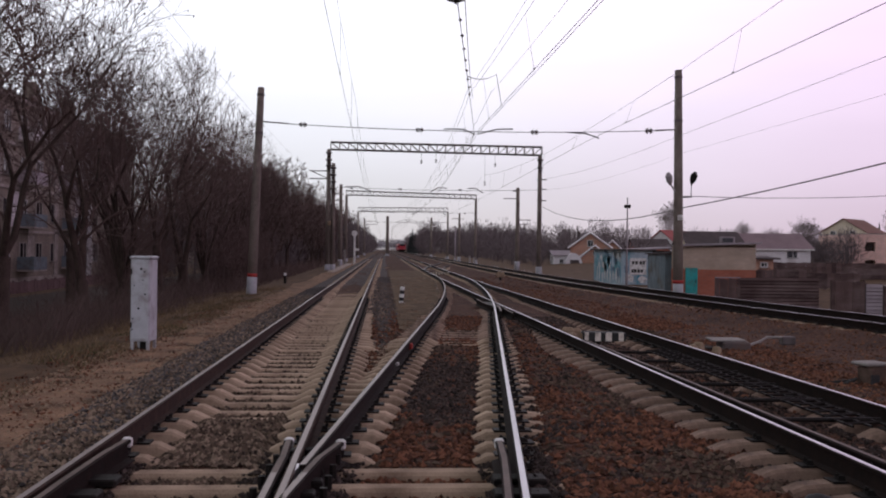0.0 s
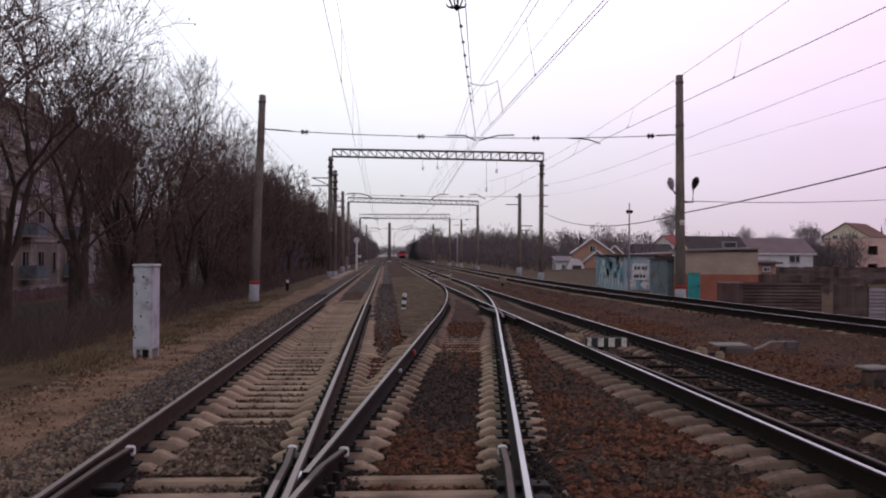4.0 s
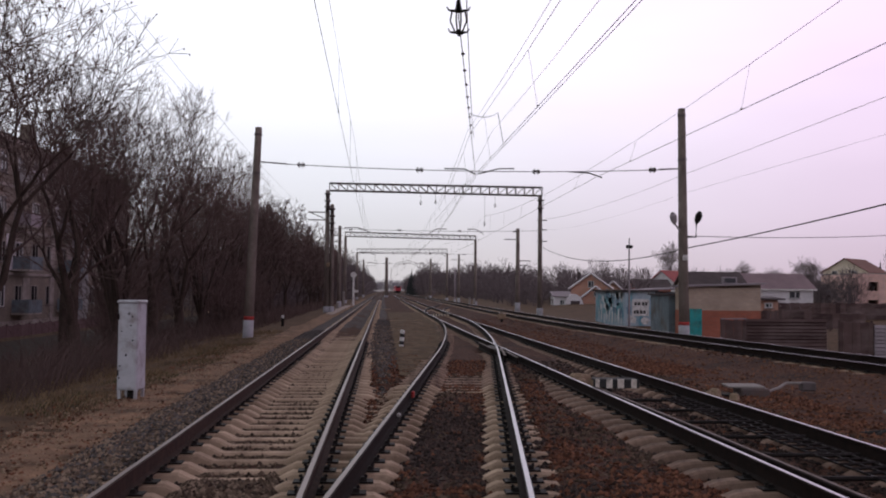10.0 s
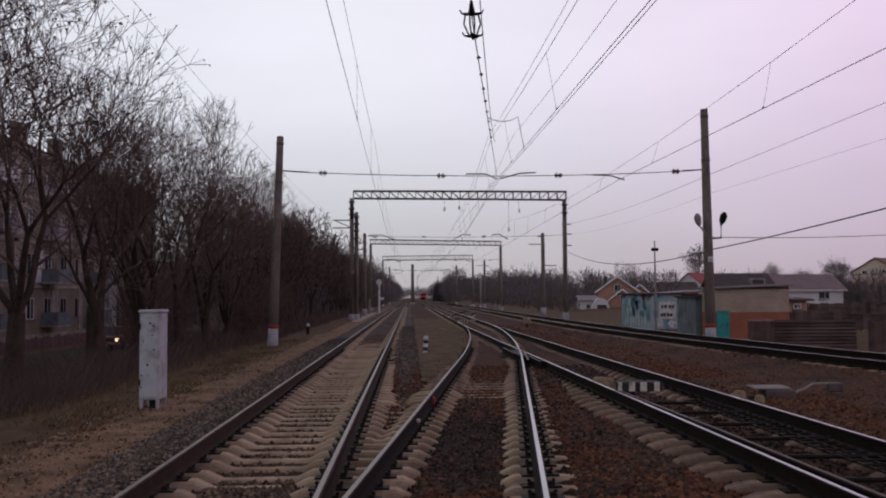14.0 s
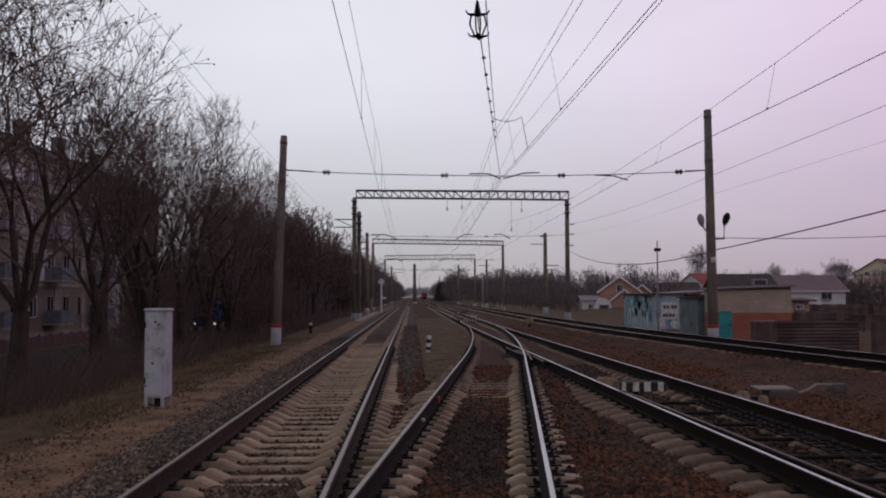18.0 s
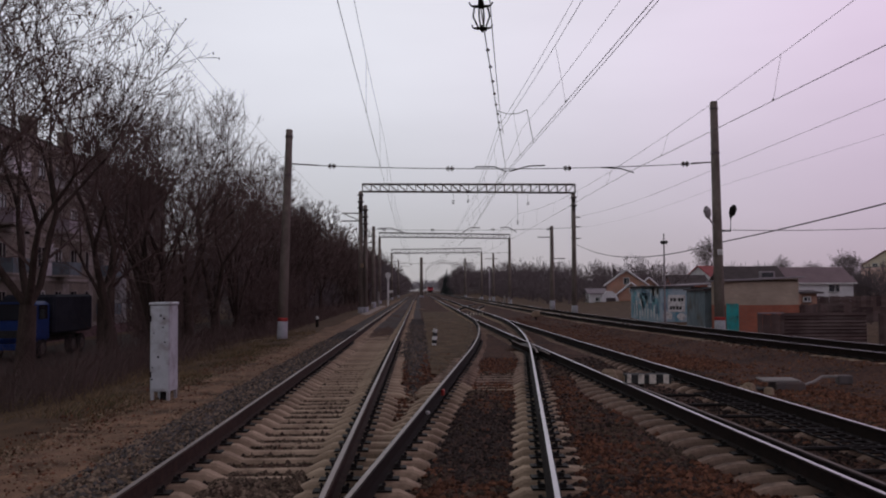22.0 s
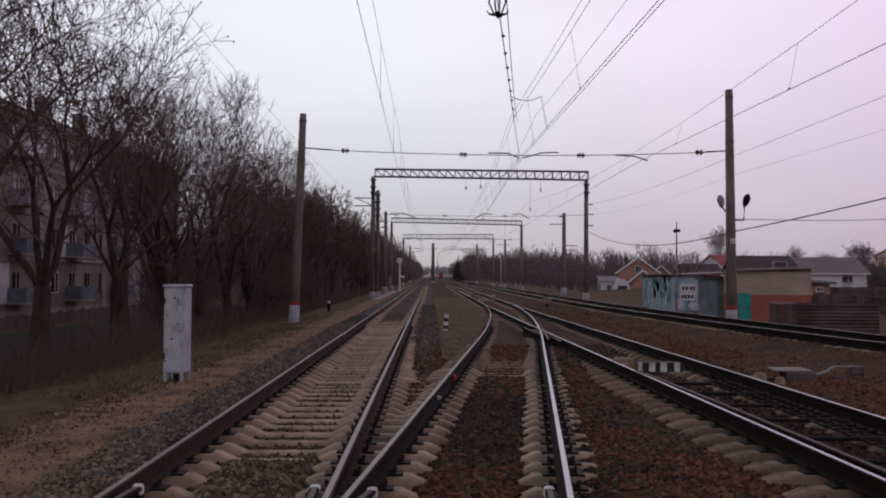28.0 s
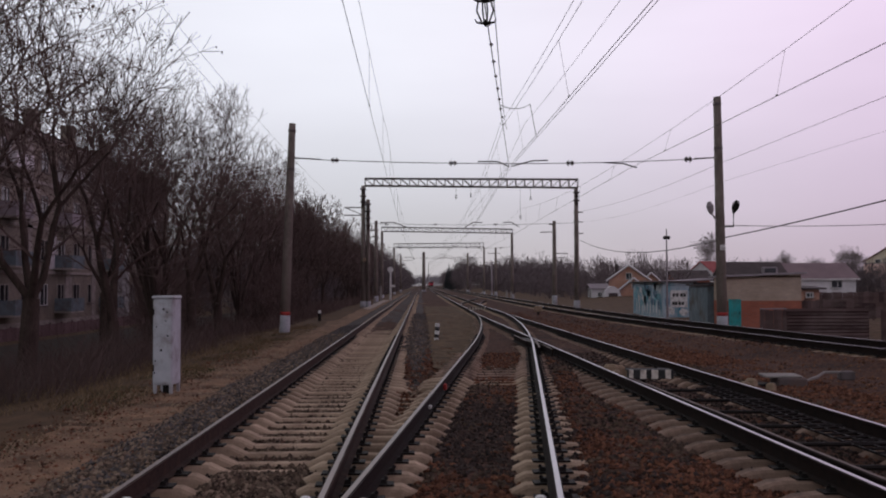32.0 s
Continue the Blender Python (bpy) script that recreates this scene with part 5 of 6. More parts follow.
house("low pale outbuilding with a grey roof", 63.8, 108, 0.2, 5.5, 5, 1.0, 0.6, M_WHITEWALL, M_ROOFDARK, "x", [])
house("small orange brick annex with a white window", 23.6, 63, -0.6, 2.05, 4, 1.95, 0.12, M_BRICKORANGE, M_ROOFDARK, "x", [(1.4, 1.6, 0.5, 0.35)])
house("orange brick gabled porch with white verge boards", 26.3, 128.6, -0.5, 3.3, 2.2, 1.7, 1.3, M_BRICKORANGE, M_ROOFBROWN, "y", [(1.7, 2.0, 0.6, 0.6)], rz=-12, trim=M_WHITEWALL)

fb = part("fascia_board", Geo().box((3.5, -0.42, 2.0), (7.6, 0.06, 0.16)), M_WHITE)
fb.parent = white_house
# unfinished pink brick house
pk = thing("unfinished_house", "unfinished two-storey pink brick house with empty window openings", "house", (53.9, 110, 0.1), 0, "houses by the line")
g = Geo()
openings = [(2.25, 2.55, 1.0, 1.05), (5.5, 2.6, 1.0, 1.15), (2.3, 0.55, 1.2, 1.0), (5.5, 0.6, 1.2, 1.0)]
cols = [0, 1.7, 2.9, 4.9, 6.1, 7.1]
for i, (xa, xb) in enumerate(zip(cols, cols[1:])):
    if i % 2 == 0:
        g.box(((xa + xb) / 2, 0.2, 1.9), (xb - xa, 0.4, 4.2))
    else:
        for za, zb in ((-0.2, 0.05), (1.05, 2.05), (3.1, 4.0)):
            g.box(((xa + xb) / 2, 0.2, (za + zb) / 2), (xb - xa, 0.4, zb - za))
g.box((0.2, 4.2, 1.9), (0.4, 7.6, 4.2)).box((6.9, 4.2, 1.9), (0.4, 7.6, 4.2)).box((3.55, 8.2, 1.9), (7.1, 0.4, 4.2))
part("wall", g, M_BRICKPINK, pk)
part("floor_slab", Geo().box((3.55, 4.2, 1.55), (6.3, 7.5, 0.2)), M_CONCRETE, pk)
part("flat_roof", Geo().box((3.55, 4.2, 4.02), (7.2, 8.3, 0.14)), M_CONCRETE, pk)
rf = Geo().add([(7.12, 3.0, 4.0), (7.12, -1.6, 1.0), (10.6, -1.6, 1.0), (7.9, 3.0, 4.0), (10.6, 5, 1.0), (7.12, 5, 1.0)],
               [(0, 1, 2, 3), (3, 2, 4), (0, 3, 4, 5), (1, 5, 4, 2)])
part("lean_to_roof", rf, M_ROOFRED, pk, "bright red metal lean-to roof")
part("lean_to_wall", Geo().box((8.8, 1.4, 0.35), (3.2, 5.4, 1.4)), M_WHITEWALL, pk)

# arched white hangar
ar = thing("arched_shed", "small white arched shed with a dark doorway", "shed", (24.86, 127, -0.5))
pts = [(math.cos(a) * 1.25, math.sin(a) * 2.0) for a in [math.pi * i / 12 for i in range(13)]]
g = Geo().add([(px, 0, pz) for px, pz in pts] + [(px, 4, pz) for px, pz in pts], [(i, i + 1, 14 + i, 13 + i) for i in range(12)] + [tuple(range(13))])
part("shell", g, M_WHITEWALL, ar)
part("doorway", Geo().box((0.1, -0.03, 0.55), (1.2, 0.05, 1.1)), M_ROOFDARK, ar, "dark closed door")

M_TEALFADED = mat("faded_turquoise_paint", (0.10, 0.30, 0.36), (0.24, 0.46, 0.52), 4, 0.8, bump=0.3, stain=(0.4, 0.45, 0.48), stain_scale=4, stain_amt=0.8)
M_BLUEDARK = mat("old_dark_blue_paint", (0.09, 0.16, 0.24), (0.2, 0.3, 0.38), 4, 0.8, bump=0.3, stain=(0.4, 0.45, 0.48), stain_scale=4, stain_amt=0.7)
# blue garages
bg = thing("garage", "peeling blue-painted sheet garage with a flat tarred roof", "garage", (17.8, 72, -0.7), 0, "garages")
part("wall", Geo().box((1.12, 5, 1.2), (2.24, 10, 2.7)), M_BLUEPAINT, bg)
for i in range(6):
    part("sheet_rib", Geo().box((0.15 + i * 0.4, -0.012, 1.2), (0.04, 0.03, 2.6)), M_BLUEPAINT, bg)
for i in range(13):
    part("sheet_rib", Geo().box((-0.012, 0.3 + i * 0.78, 1.2), (0.03, 0.06, 2.6)), M_BLUEPAINT, bg)
part("roof", Geo().box((1.05, 4.9, 2.60), (2.7, 10.6, 0.11), bevel=0.02), M_ROOFDARK, bg, "dark tarred roof sheet")
sg = part("notice_board", Geo().box((1.15, -0.05, 1.35), (1.25, 0.04, 1.25)), M_WHITE, bg, "white board with faded dark lines of writing")
for bz, cells in ((0.28, (-0.38, -0.14, 0.20, 0.42)), (-0.33, (-0.42, -0.22, 0.05, 0.28))):
    for bx in cells:
        part("text_bar", Geo().box((1.15 + bx, -0.075, 1.35 + bz), (0.17, 0.012, 0.24)), M_BLACK, sg)


def blotch(cx, cz, w, h, seed, face):
    """A flake of old paint with a ragged outline, lying on a wall."""
    rg, n = random.Random(seed), 13
    ring = []
    for k in range(n):
        a = k * 2 * math.pi / n
        q = 0.5 * rg.uniform(0.55, 1.0)
        ring.append((cx + math.cos(a) * w * q, cz + math.sin(a) * h * q))
    lay = [(a, -0.036, c) for a, c in ring] + [(a, -0.022, c) for a, c in ring] if face == "front" else [(-0.036, a, c) for a, c in ring] + [(-0.022, a, c) for a, c in ring]
    return Geo().add(lay, [tuple(range(n))] + [(k, (k + 1) % n, n + (k + 1) % n, n + k) for k in range(n)])


for i in range(26):
    rg = random.Random(300 + i)
    yy, zz = rg.uniform(0.6, 9.4), rg.uniform(0.9, 2.3)
    part("paint_patch", blotch(yy, zz, rg.uniform(0.8, 2.2), rg.uniform(0.4, 1.2), i, "side"), (M_TEALFADED, M_BLUEDARK, M_TEALFADED, M_WHITE)[i % 4], bg, "ragged patch of old paint")
for i, (px, pz, pw, ph, m_) in enumerate(((0.35, 2.1, 0.5, 0.7, M_TEALFADED), (0.3, 1.2, 0.4, 0.9, M_BLUEDARK), (2.0, 1.9, 0.35, 0.9, M_BLUEDARK), (0.5, 0.45, 0.8, 0.7, M_WHITE), (1.5, 0.4, 0.9, 0.6, M_WHITE), (2.0, 0.8, 0.4, 0.6, M_TEALFADED))):
    part("paint_patch", blotch(px, pz, pw, ph, 50 + i, "front"), m_, bg, "ragged patch of old paint")
for i in range(9):
    part("whitewash_streak", blotch(1.0 + i * 0.95, 0.55 + 0.1 * (i % 3), 0.35 + 0.2 * (i % 2), 1.3, 80 + i, "side"), M_WHITE, bg, "flaking whitewash streak")
sh = thing("garage", "grey-blue shed with a brown door beside the blue garage", "garage", (20.04, 74, -0.7), 0, "garages")
part("wall", Geo().box((1.15, 3, 1.2), (2.3, 6, 2.7)), M_GREYSHED, sh)
for i in range(7):
    part("plank", Geo().box((0.12 + i * 0.19, -0.015 - 0.01 * (i % 2), 1.2), (0.18, 0.03, 2.55)), M_GREYSHED, sh)
part("door", Geo().box((1.75, -0.03, 1.0), (0.85, 0.06, 2.0), bevel=0.01), M_ROOFBROWN, sh, "weathered brown door")
rsl = Geo().add([(-0.9, -1.2, 2.55), (2.6, -1.2, 2.78), (2.6, 6.2, 2.78), (-0.9, 6.2, 2.55), (-0.9, -1.2, 2.65), (2.6, -1.2, 2.88), (2.6, 6.2, 2.88), (-0.9, 6.2, 2.65)],
                [(3, 2, 1, 0), (4, 5, 6, 7), (0, 1, 5, 4), (1, 2, 6, 5), (2, 3, 7, 6), (3, 0, 4, 7)])
part("roof", rsl, M_FENCEPALE, sh, "pale-edged sloping roof sheet")
# brick garage
bk = thing("garage", "brick garage, pale above and red below, under a slab roof", "garage", (17.75, 57, -0.8), 0, "garages")
part("lower_wall", Geo().box((2.2, 1.2, 0.7), (4.4, 2.4, 1.7)), M_BRICKRED, bk, "red brick base")
part("upper_wall", Geo().box((2.2, 1.2, 2.25), (4.38, 2.38, 1.45)), M_BRICKPALE, bk, "pale silicate brick")
rs = Geo().add([(-0.25, -0.4, 2.92), (4.6, -0.4, 3.10), (4.6, 2.6, 3.10), (-0.25, 2.6, 2.92), (-0.25, -0.4, 3.02), (4.6, -0.4, 3.20), (4.6, 2.6, 3.20), (-0.25, 2.6, 3.02)],
               [(3, 2, 1, 0), (4, 5, 6, 7), (0, 1, 5, 4), (1, 2, 6, 5), (2, 3, 7, 6), (3, 0, 4, 7)])
part("roof", rs, M_FENCEPALE, bk, "slightly sloping pale roof slab")
part("gap_fill", Geo().add([(0, 0.01, 2.9), (4.39, 0.01, 2.9), (4.39, 0.01, 3.08), (0, 2.35, 2.9), (4.39, 2.35, 2.9), (4.39, 2.35, 3.08)], [(0, 1, 2), (1, 4, 5, 2), (4, 3, 5), (0, 2, 5, 3)]), M_BRICKPALE, bk)
ds = thing("shed", "dark grey-blue plank shed between the garages", "shed", (17.45, 59.7, -0.8), 0, "garages")
for i in range(16):
    part("plank", Geo().box((0.1 + i * 0.2, 0.03 + 0.012 * (i % 2), 1.2), (0.19, 0.05, 2.4)), M_GREYSHED, ds)
part("side_wall", Geo().box((0.05, 2.1, 1.2), (0.08, 4.0, 2.4)), M_GREYSHED, ds)
part("roof", Geo().box((1.6, 2.0, 2.46), (3.5, 4.6, 0.1)), M_ROOFDARK, ds)
dr = part("door", Geo().box((0.48, -0.05, 0.85), (0.72, 0.08, 1.6), bevel=0.01), M_TEAL, bk, "teal-painted steel door")
part("door_handle", Geo().box((0.72, -0.11, 0.85), (0.03, 0.05, 0.16)), M_IRON, dr)

# fences
M_FENCERED = mat("dull_red_fence", (0.11, 0.070, 0.072), (0.21, 0.140, 0.142), 1.5, 0.85, bump=0.2, obj=0.4)


def fence(x0, x1, y, z0, z1, n, material, label, horizontal=True, cap=None):
    t = thing("fence", label, "fence", (x0, y, z0), 0, "fences")
    w, h = x1 - x0, z1 - z0
    if horizontal:
        b = h / n
        for i in range(n):
            z = b * i
            g = Geo().add([(0, -0.10, z + 0.03), (w, -0.10, z + 0.03), (w, -0.015, z + b), (0, -0.015, z + b), (0, -0.02, z), (w, -0.02, z), (w, 0.01, z + b), (0, 0.01, z + b)],
                          [(0, 1, 2, 3), (4, 5, 1, 0), (3, 2, 6, 7), (7, 6, 5, 4), (0, 3, 7, 4), (1, 5, 6, 2)])
            part("board", g, material, t)
    else:
        for i in range(n):
            part("board", Geo().box((w * (i + 0.5) / n, -0.02 - 0.02 * (i % 2), h / 2 - 0.025 * (i % 3)), (w / n - 0.012, 0.035, h)), material, t)
    for i in range(int(w / 2.0) + 2):
        px = min(w - 0.05, 0.05 + i * 2.0)
        part("post", Geo().box((px, 0.06, h / 2 - 0.2), (0.09, 0.09, h + 0.5)), M_FENCE, t)
    if cap:
        part("top_rail", Geo().box((w / 2, -0.01, h + 0.03), (w, 0.12, 0.05)), cap, t, "pale top rail")
    return t


fence(16.45, 17.7, 47.6, -1.5, 0.5, 6, M_FENCE, "dark brown rusty sheet gate", False, M_FENCEPALE)
fence(17.75, 21.9, 48, -1.5, 0.52, 12, M_FENCE, "brown fence of weathered horizontal boards")
fence(22.55, 24.3, 48, -1.6, 0.40, 8, M_FENCE, "dark brown upright board fence", False)
fence(24.3, 25.15, 47.9, -1.6, 0.25, 10, M_FENCEPALE, "pale ribbed sheet fence panel")
fence(25.2, 36, 47.8, -1.7, 0.16, 42, M_FENCE, "long grey-brown board fence with a pale top rail", False, M_FENCEPALE)
fence(23.3, 27.2, 61.5, -0.9, 0.72, 16, M_FENCE, "dark fence before the brick annex", False)
fence(26.5, 33, 66, -0.6, 0.45, 14, M_FENCE, "low dark garden fence", False)
fence(34, 52, 84, -0.5, 1.0, 40, M_FENCE, "dark garden fence in front of the houses", False)
fence(52, 64, 86, -0.5, 1.0, 26, M_FENCE, "dark garden fence in front of the houses", False)

fence(-27.0, -25.2, 38, -1.5, -0.6, 8, M_FENCERED, "low dull red board fence by the street", False)
lf = fence(0, 58, 0, 0, 0.85, 90, M_FENCERED, "long low dull red board fence by the street", False)
lf.matrix_world = pose(-23.6, 36, -1.5, 0, 0, 90)

# apartment block behind the trees
ap = thing("apartment_building", "long grey-brown brick apartment block with balconies behind bare trees", "apartment building", (-28, 20, -1.6))
L, HB = 84.0, 14.6
part("wall", Geo().box((-5.5, L / 2, HB / 2 - 0.3), (11, L, HB + 0.6)), M_BRICKGREY, ap)
part("plinth", Geo().box((0.03, L / 2, 0.35), (0.12, L, 0.9)), M_PLASTER, ap)
part("roof", Geo().add([(0.5, -0.5, HB), (0.5, L + 0.5, HB), (-5.5, L + 0.5, HB + 2.2), (-5.5, -0.5, HB + 2.2), (-11.5, -0.5, HB), (-11.5, L + 0.5, HB)],
                       [(0, 1, 2, 3), (3, 2, 5, 4), (0, 3, 4), (1, 5, 2), (0, 4, 5, 1)]), M_ROOFDARK, ap, "dark pitched roof")
part("cornice", Geo().box((0.15, L / 2, HB - 0.25), (0.4, L, 0.3)), M_PLASTER, ap)
for ky in (58, 66, 76):
    part("chimney", Geo().box((-2.5, ky, HB + 1.6), (0.9, 1.3, 2.0)), M_BRICKGREY, ap)
for fl in range(4):
    zc = 2.7 + fl * 3.3
    for c in range(24):
        yc = 2.4 + c * 3.45
        window(ap, yc, zc, 1.45, 1.6, 0.03 if yc < 69 else 1.53, "x", M_PLASTER if (c * 7 + fl * 3) % 5 else M_FRAME)
        if c % 3 == 1 and yc < 69:
            bal = part("balcony", Geo().box((0.75, yc, zc - 1.35), (1.3, 2.9, 0.14)), M_PLASTER, ap, "small projecting balcony")
            pb = Geo().box((1.38, yc, zc - 0.8), (0.05, 2.9, 1.0)).box((0.75, yc - 1.42, zc - 0.8), (1.25, 0.05, 1.0)).box((0.75, yc + 1.42, zc - 0.8), (1.25, 0.05, 1.0))
            part("parapet", pb, (M_GREYSHED, M_FENCEPALE, M_ROOFBROWN, M_GREYSHED, M_WHITEWALL)[(c * 5 + fl * 3) % 5], bal)
part("projecting_wall", Geo().box((0.75, 77.2, HB / 2 - 0.15), (1.5, 13.6, HB - 0.3)), M_BRICKGREY, ap, "projecting end section of brown brick")
part("corner_face", Geo().box((0.78, 70.33, HB / 2 - 0.2), (1.52, 0.12, HB - 0.5)), M_WHITEWALL, ap, "pale whitewashed side face")
for fl in range(1, 4):
    part("storey_band", Geo().box((0.05, L / 2, 1.05 + fl * 3.3), (0.1, L - 0.4, 0.22)), M_PLASTER, ap, "pale plastered band")
for c in range(22):
    part("wall_panel", Geo().box((0.035, 4.1 + c * 3.45, 2.7 + 3.3 * (c * 7 % 4)), (0.05, 1.5, 2.7)), M_PLASTER if c % 3 else M_WHITEWALL, ap, "pale patched panel")
for c in range(5):
    part("pilaster", Geo().box((0.05, 10 + c * 13.8, HB / 2), (0.1, 0.9, HB)), M_PLASTER, ap, "pale plastered strip")


# ---- small railway equipment ----
po = thing("marker_post", "short black and white striped marker post between the tracks", "post", (0.58, 31.9, -0.06))
for i in range(5):
    part("stripe", Geo().tube([(0, 0, i * 0.115 - (0.1 if i == 0 else 0)), (0.012 * i * 0.2, 0, (i + 1) * 0.115)], 0.075, 10), M_WHITE if i % 2 == 0 else M_BLACK, po)
po.rotation_euler = (0, radians(4), 0)
dw = thing("marker_post", "small dark post with a white cap on the bank", "post", (-5.2, 52, ground_z(-5.2, 52)))
part("shaft", Geo().tube([(0, 0, -0.1), (0, 0, 0.42)], 0.08, 8), M_IRON, dw)
part("cap", Geo().tube([(0, 0, 0.42), (0, 0, 0.56)], [0.09, 0.06], 8), M_WHITE, dw)
for (x, y, h) in ((11.6, 132, 1.25), (12.4, 134, 1.1), (-4.7, 118, 1.9), (9.9, 158, 0.8), (-4.4, 96, 0.8)):
    t = thing("marker_post", "weathered pale concrete marker post", "post", (x, y, -0.3), 0, "marker posts")
    part("shaft", Geo().box((0, 0, h / 2), (0.24, 0.2, h), bevel=0.03), M_CONCRETE, t)

# striped switch cover with rubble in the second track
M_OLDWHITE = mat("yellowed_white_paint", (0.48, 0.43, 0.37), (0.72, 0.66, 0.59), 8, 0.8, bump=0.2, stain=(0.12, 0.09, 0.07), stain_scale=6, stain_amt=0.7)
cv = thing("switch_cover", "black switch rod cover with white stripes between the rails", "switch cover", (3.92, 17.0, 0.09), -4)
part("board", Geo().box((0, 0, 0.15), (0.76, 0.10, 0.15), bevel=0.012), M_BLACK, cv)
for i, (xs_, ws_) in enumerate(((-0.32, 0.07), (-0.12, 0.10), (0.07, 0.11), (0.29, 0.09))):
    part("stripe", Geo().box((xs_, -0.053, 0.15), (ws_, 0.008, 0.15)), M_OLDWHITE, cv)
part("lid", Geo().box((0, 0.2, 0.20), (0.74, 0.32, 0.04), bevel=0.012), M_IRON, cv)
for s_ in (-1.0, -0.3):
    part("foot", Geo().box((s_ * 0.3, 0.24, -0.02), (0.08, 0.2, 0.36)), M_IRON, cv)
for i, (x, y, s_) in enumerate(((3.63, 18.9, 0.2), (3.82, 19.1, 0.17), (3.72, 19.35, 0.15), (3.98, 18.95, 0.12), (3.66, 18.5, 0.13), (5.55, 17.1, 0.13), (5.75, 17.4, 0.15), (5.95, 17.0, 0.11), (5.35, 17.5, 0.09))):
    g = Geo().box((0, 0, s_ * 0.25), (s_ * 1.6, s_ * 1.2, s_ * 1.5), 20 * i, bevel=s_ * 0.25, taper=0.8)
    st = part("rubble_stone", g, M_SAND)
    st.matrix_world = pose(x, y, 0.05 if x < 4.2 else -0.03, 0, 0, 0)
    tagged(st, "pale sandy stone lying beside the rail", "stone", "rubble stones")

# lattice grating along the inner side of the second track
gr = thing("rail_grating", "dark iron lattice grating lying inside the track", "grating", (0, 0, 0.06))
xr = lambda y: axis_2(y) + 0.40
for off in (-0.19, 0.0, 0.19):
    part("runner", Geo().tube([(xr(y) + off, y, 0) for y in (9.2, 11, 13, 15, 16.4)], 0.016, 5), M_IRON, gr)
for i in range(30):
    y = 9.3 + i * 0.24
    part("bar", Geo().tube([(xr(y) - 0.23, y, 0.012), (xr(y) + 0.23, y + 0.12, 0.012)], 0.016, 4), M_IRON, gr)
for i in range(6):
    y = 9.6 + i * 1.3
    part("switch_rod", Geo().tube([(axis_2(y) - 0.7, y, 0.0), (axis_2(y) + 0.7, y, 0.0)], 0.025, 6), M_IRON, gr)
# switch blade lying against the left rail of the second track
bl = thing("turnout_switch", "worn turnout switch rail lying against the stock rail", "turnout switch")
part("blade", rail_mesh(lambda y: axis_2(y) - HALF + 0.16 + max(0, (12 - y)) * 0.006 - max(0, y - 12) * 0.016, [2 + 1.0 * i for i in range(16)], M_RAILTOP_RUST), None, bl)

sm = thing("switch_machine", "grey electric switch machine box with a concrete lid beside the track", "switch machine", (6.42, 17.6, -0.06), -6)
part("case", Geo().box((0.05, 0, 0.08), (0.5, 0.6, 0.22), bevel=0.03), M_STEELWORK, sm, "grey iron case")
part("lid", Geo().box((-0.08, 0.05, 0.205), (0.62, 0.6, 0.035), bevel=0.015), M_CONCRETE, sm)
part("side_plate", Geo().box((-0.5, -0.1, 0.03), (0.42, 0.4, 0.10), bevel=0.02), M_IRON, sm)
part("pipe", Geo().tube([(0.35, 0.1, 0.10), (0.6, 0.25, 0.16), (0.8, 0.5, 0.22), (1.15, 0.55, 0.22)], 0.025, 8), M_CONCRETE, sm, "pale bent cable pipe")
part("junction_box", Geo().box((1.2, 0.55, 0.16), (0.26, 0.2, 0.16), bevel=0.02), M_STEELWORK, sm)
M_RUSTBOX = mat("rusty_box_paint", (0.05, 0.032, 0.026), (0.14, 0.095, 0.075), 6, 0.85, bump=0.4, stain=(0.10, 0.04, 0.02), stain_scale=4, stain_amt=0.7)
rb = thing("cable_box", "rusty iron cable box on a concrete block", "cable box", (6.70, 12.9, -0.1), 12)
part("block", Geo().box((0, 0, 0.14), (0.30, 0.28, 0.40), bevel=0.04), M_RUSTBOX, rb, "rusty brown box")
part("opening", Geo().box((-0.06, -0.142, 0.12), (0.13, 0.02, 0.20)), M_BLACK, rb, "dark cable opening")
part("cover", Geo().box((-0.03, 0, 0.362), (0.38, 0.34, 0.045), bevel=0.015), M_CONCRETE, rb)
part("cable", Geo().tube([(-0.2, 0.05, 0.15), (-0.5, 0.1, 0.02), (-0.9, -0.2, 0.0), (-1.2, -0.1, 0.02), (-1.45, 0.2, 0.02)], 0.025, 6), M_BLACK, rb, "black sagging cable")
part("cable", Geo().tube([(-0.2, 0.1, 0.12), (-0.6, 0.5, 0.03), (-1.1, 0.7, 0.02), (-1.5, 0.6, 0.02)], 0.02, 6), M_BLACK, rb, "black sagging cable")
part("cable", Geo().tube([(0.2, -0.1, 0.05), (0.8, -0.4, 0.02), (2.5, -0.7, 0.02)], 0.02, 6), M_CONCRETE, rb, "pale conduit")
rp = thing("marker_stake", "short pale stake with a red rag tied to its top", "stake", (8.03, 13.5, -0.1))
part("stake", Geo().tube([(0, 0, -0.1), (0.01, 0, 0.62)], 0.028, 7), M_CONCRETE, rp)
part("rag", Geo().box((0.01, -0.01, 0.65), (0.09, 0.07, 0.13), 20, bevel=0.03, taper=0.7), M_RED, rp, "faded red rag")
part("rag_tail", Geo().box((-0.04, -0.03, 0.55), (0.05, 0.02, 0.16), -15, bevel=0.008), M_RED, rp, "faded red rag")
kb = thing("rail_buffer_knob", "black rounded iron knob beside the sleepers", "iron knob", (2.98, 6.35, -0.06))
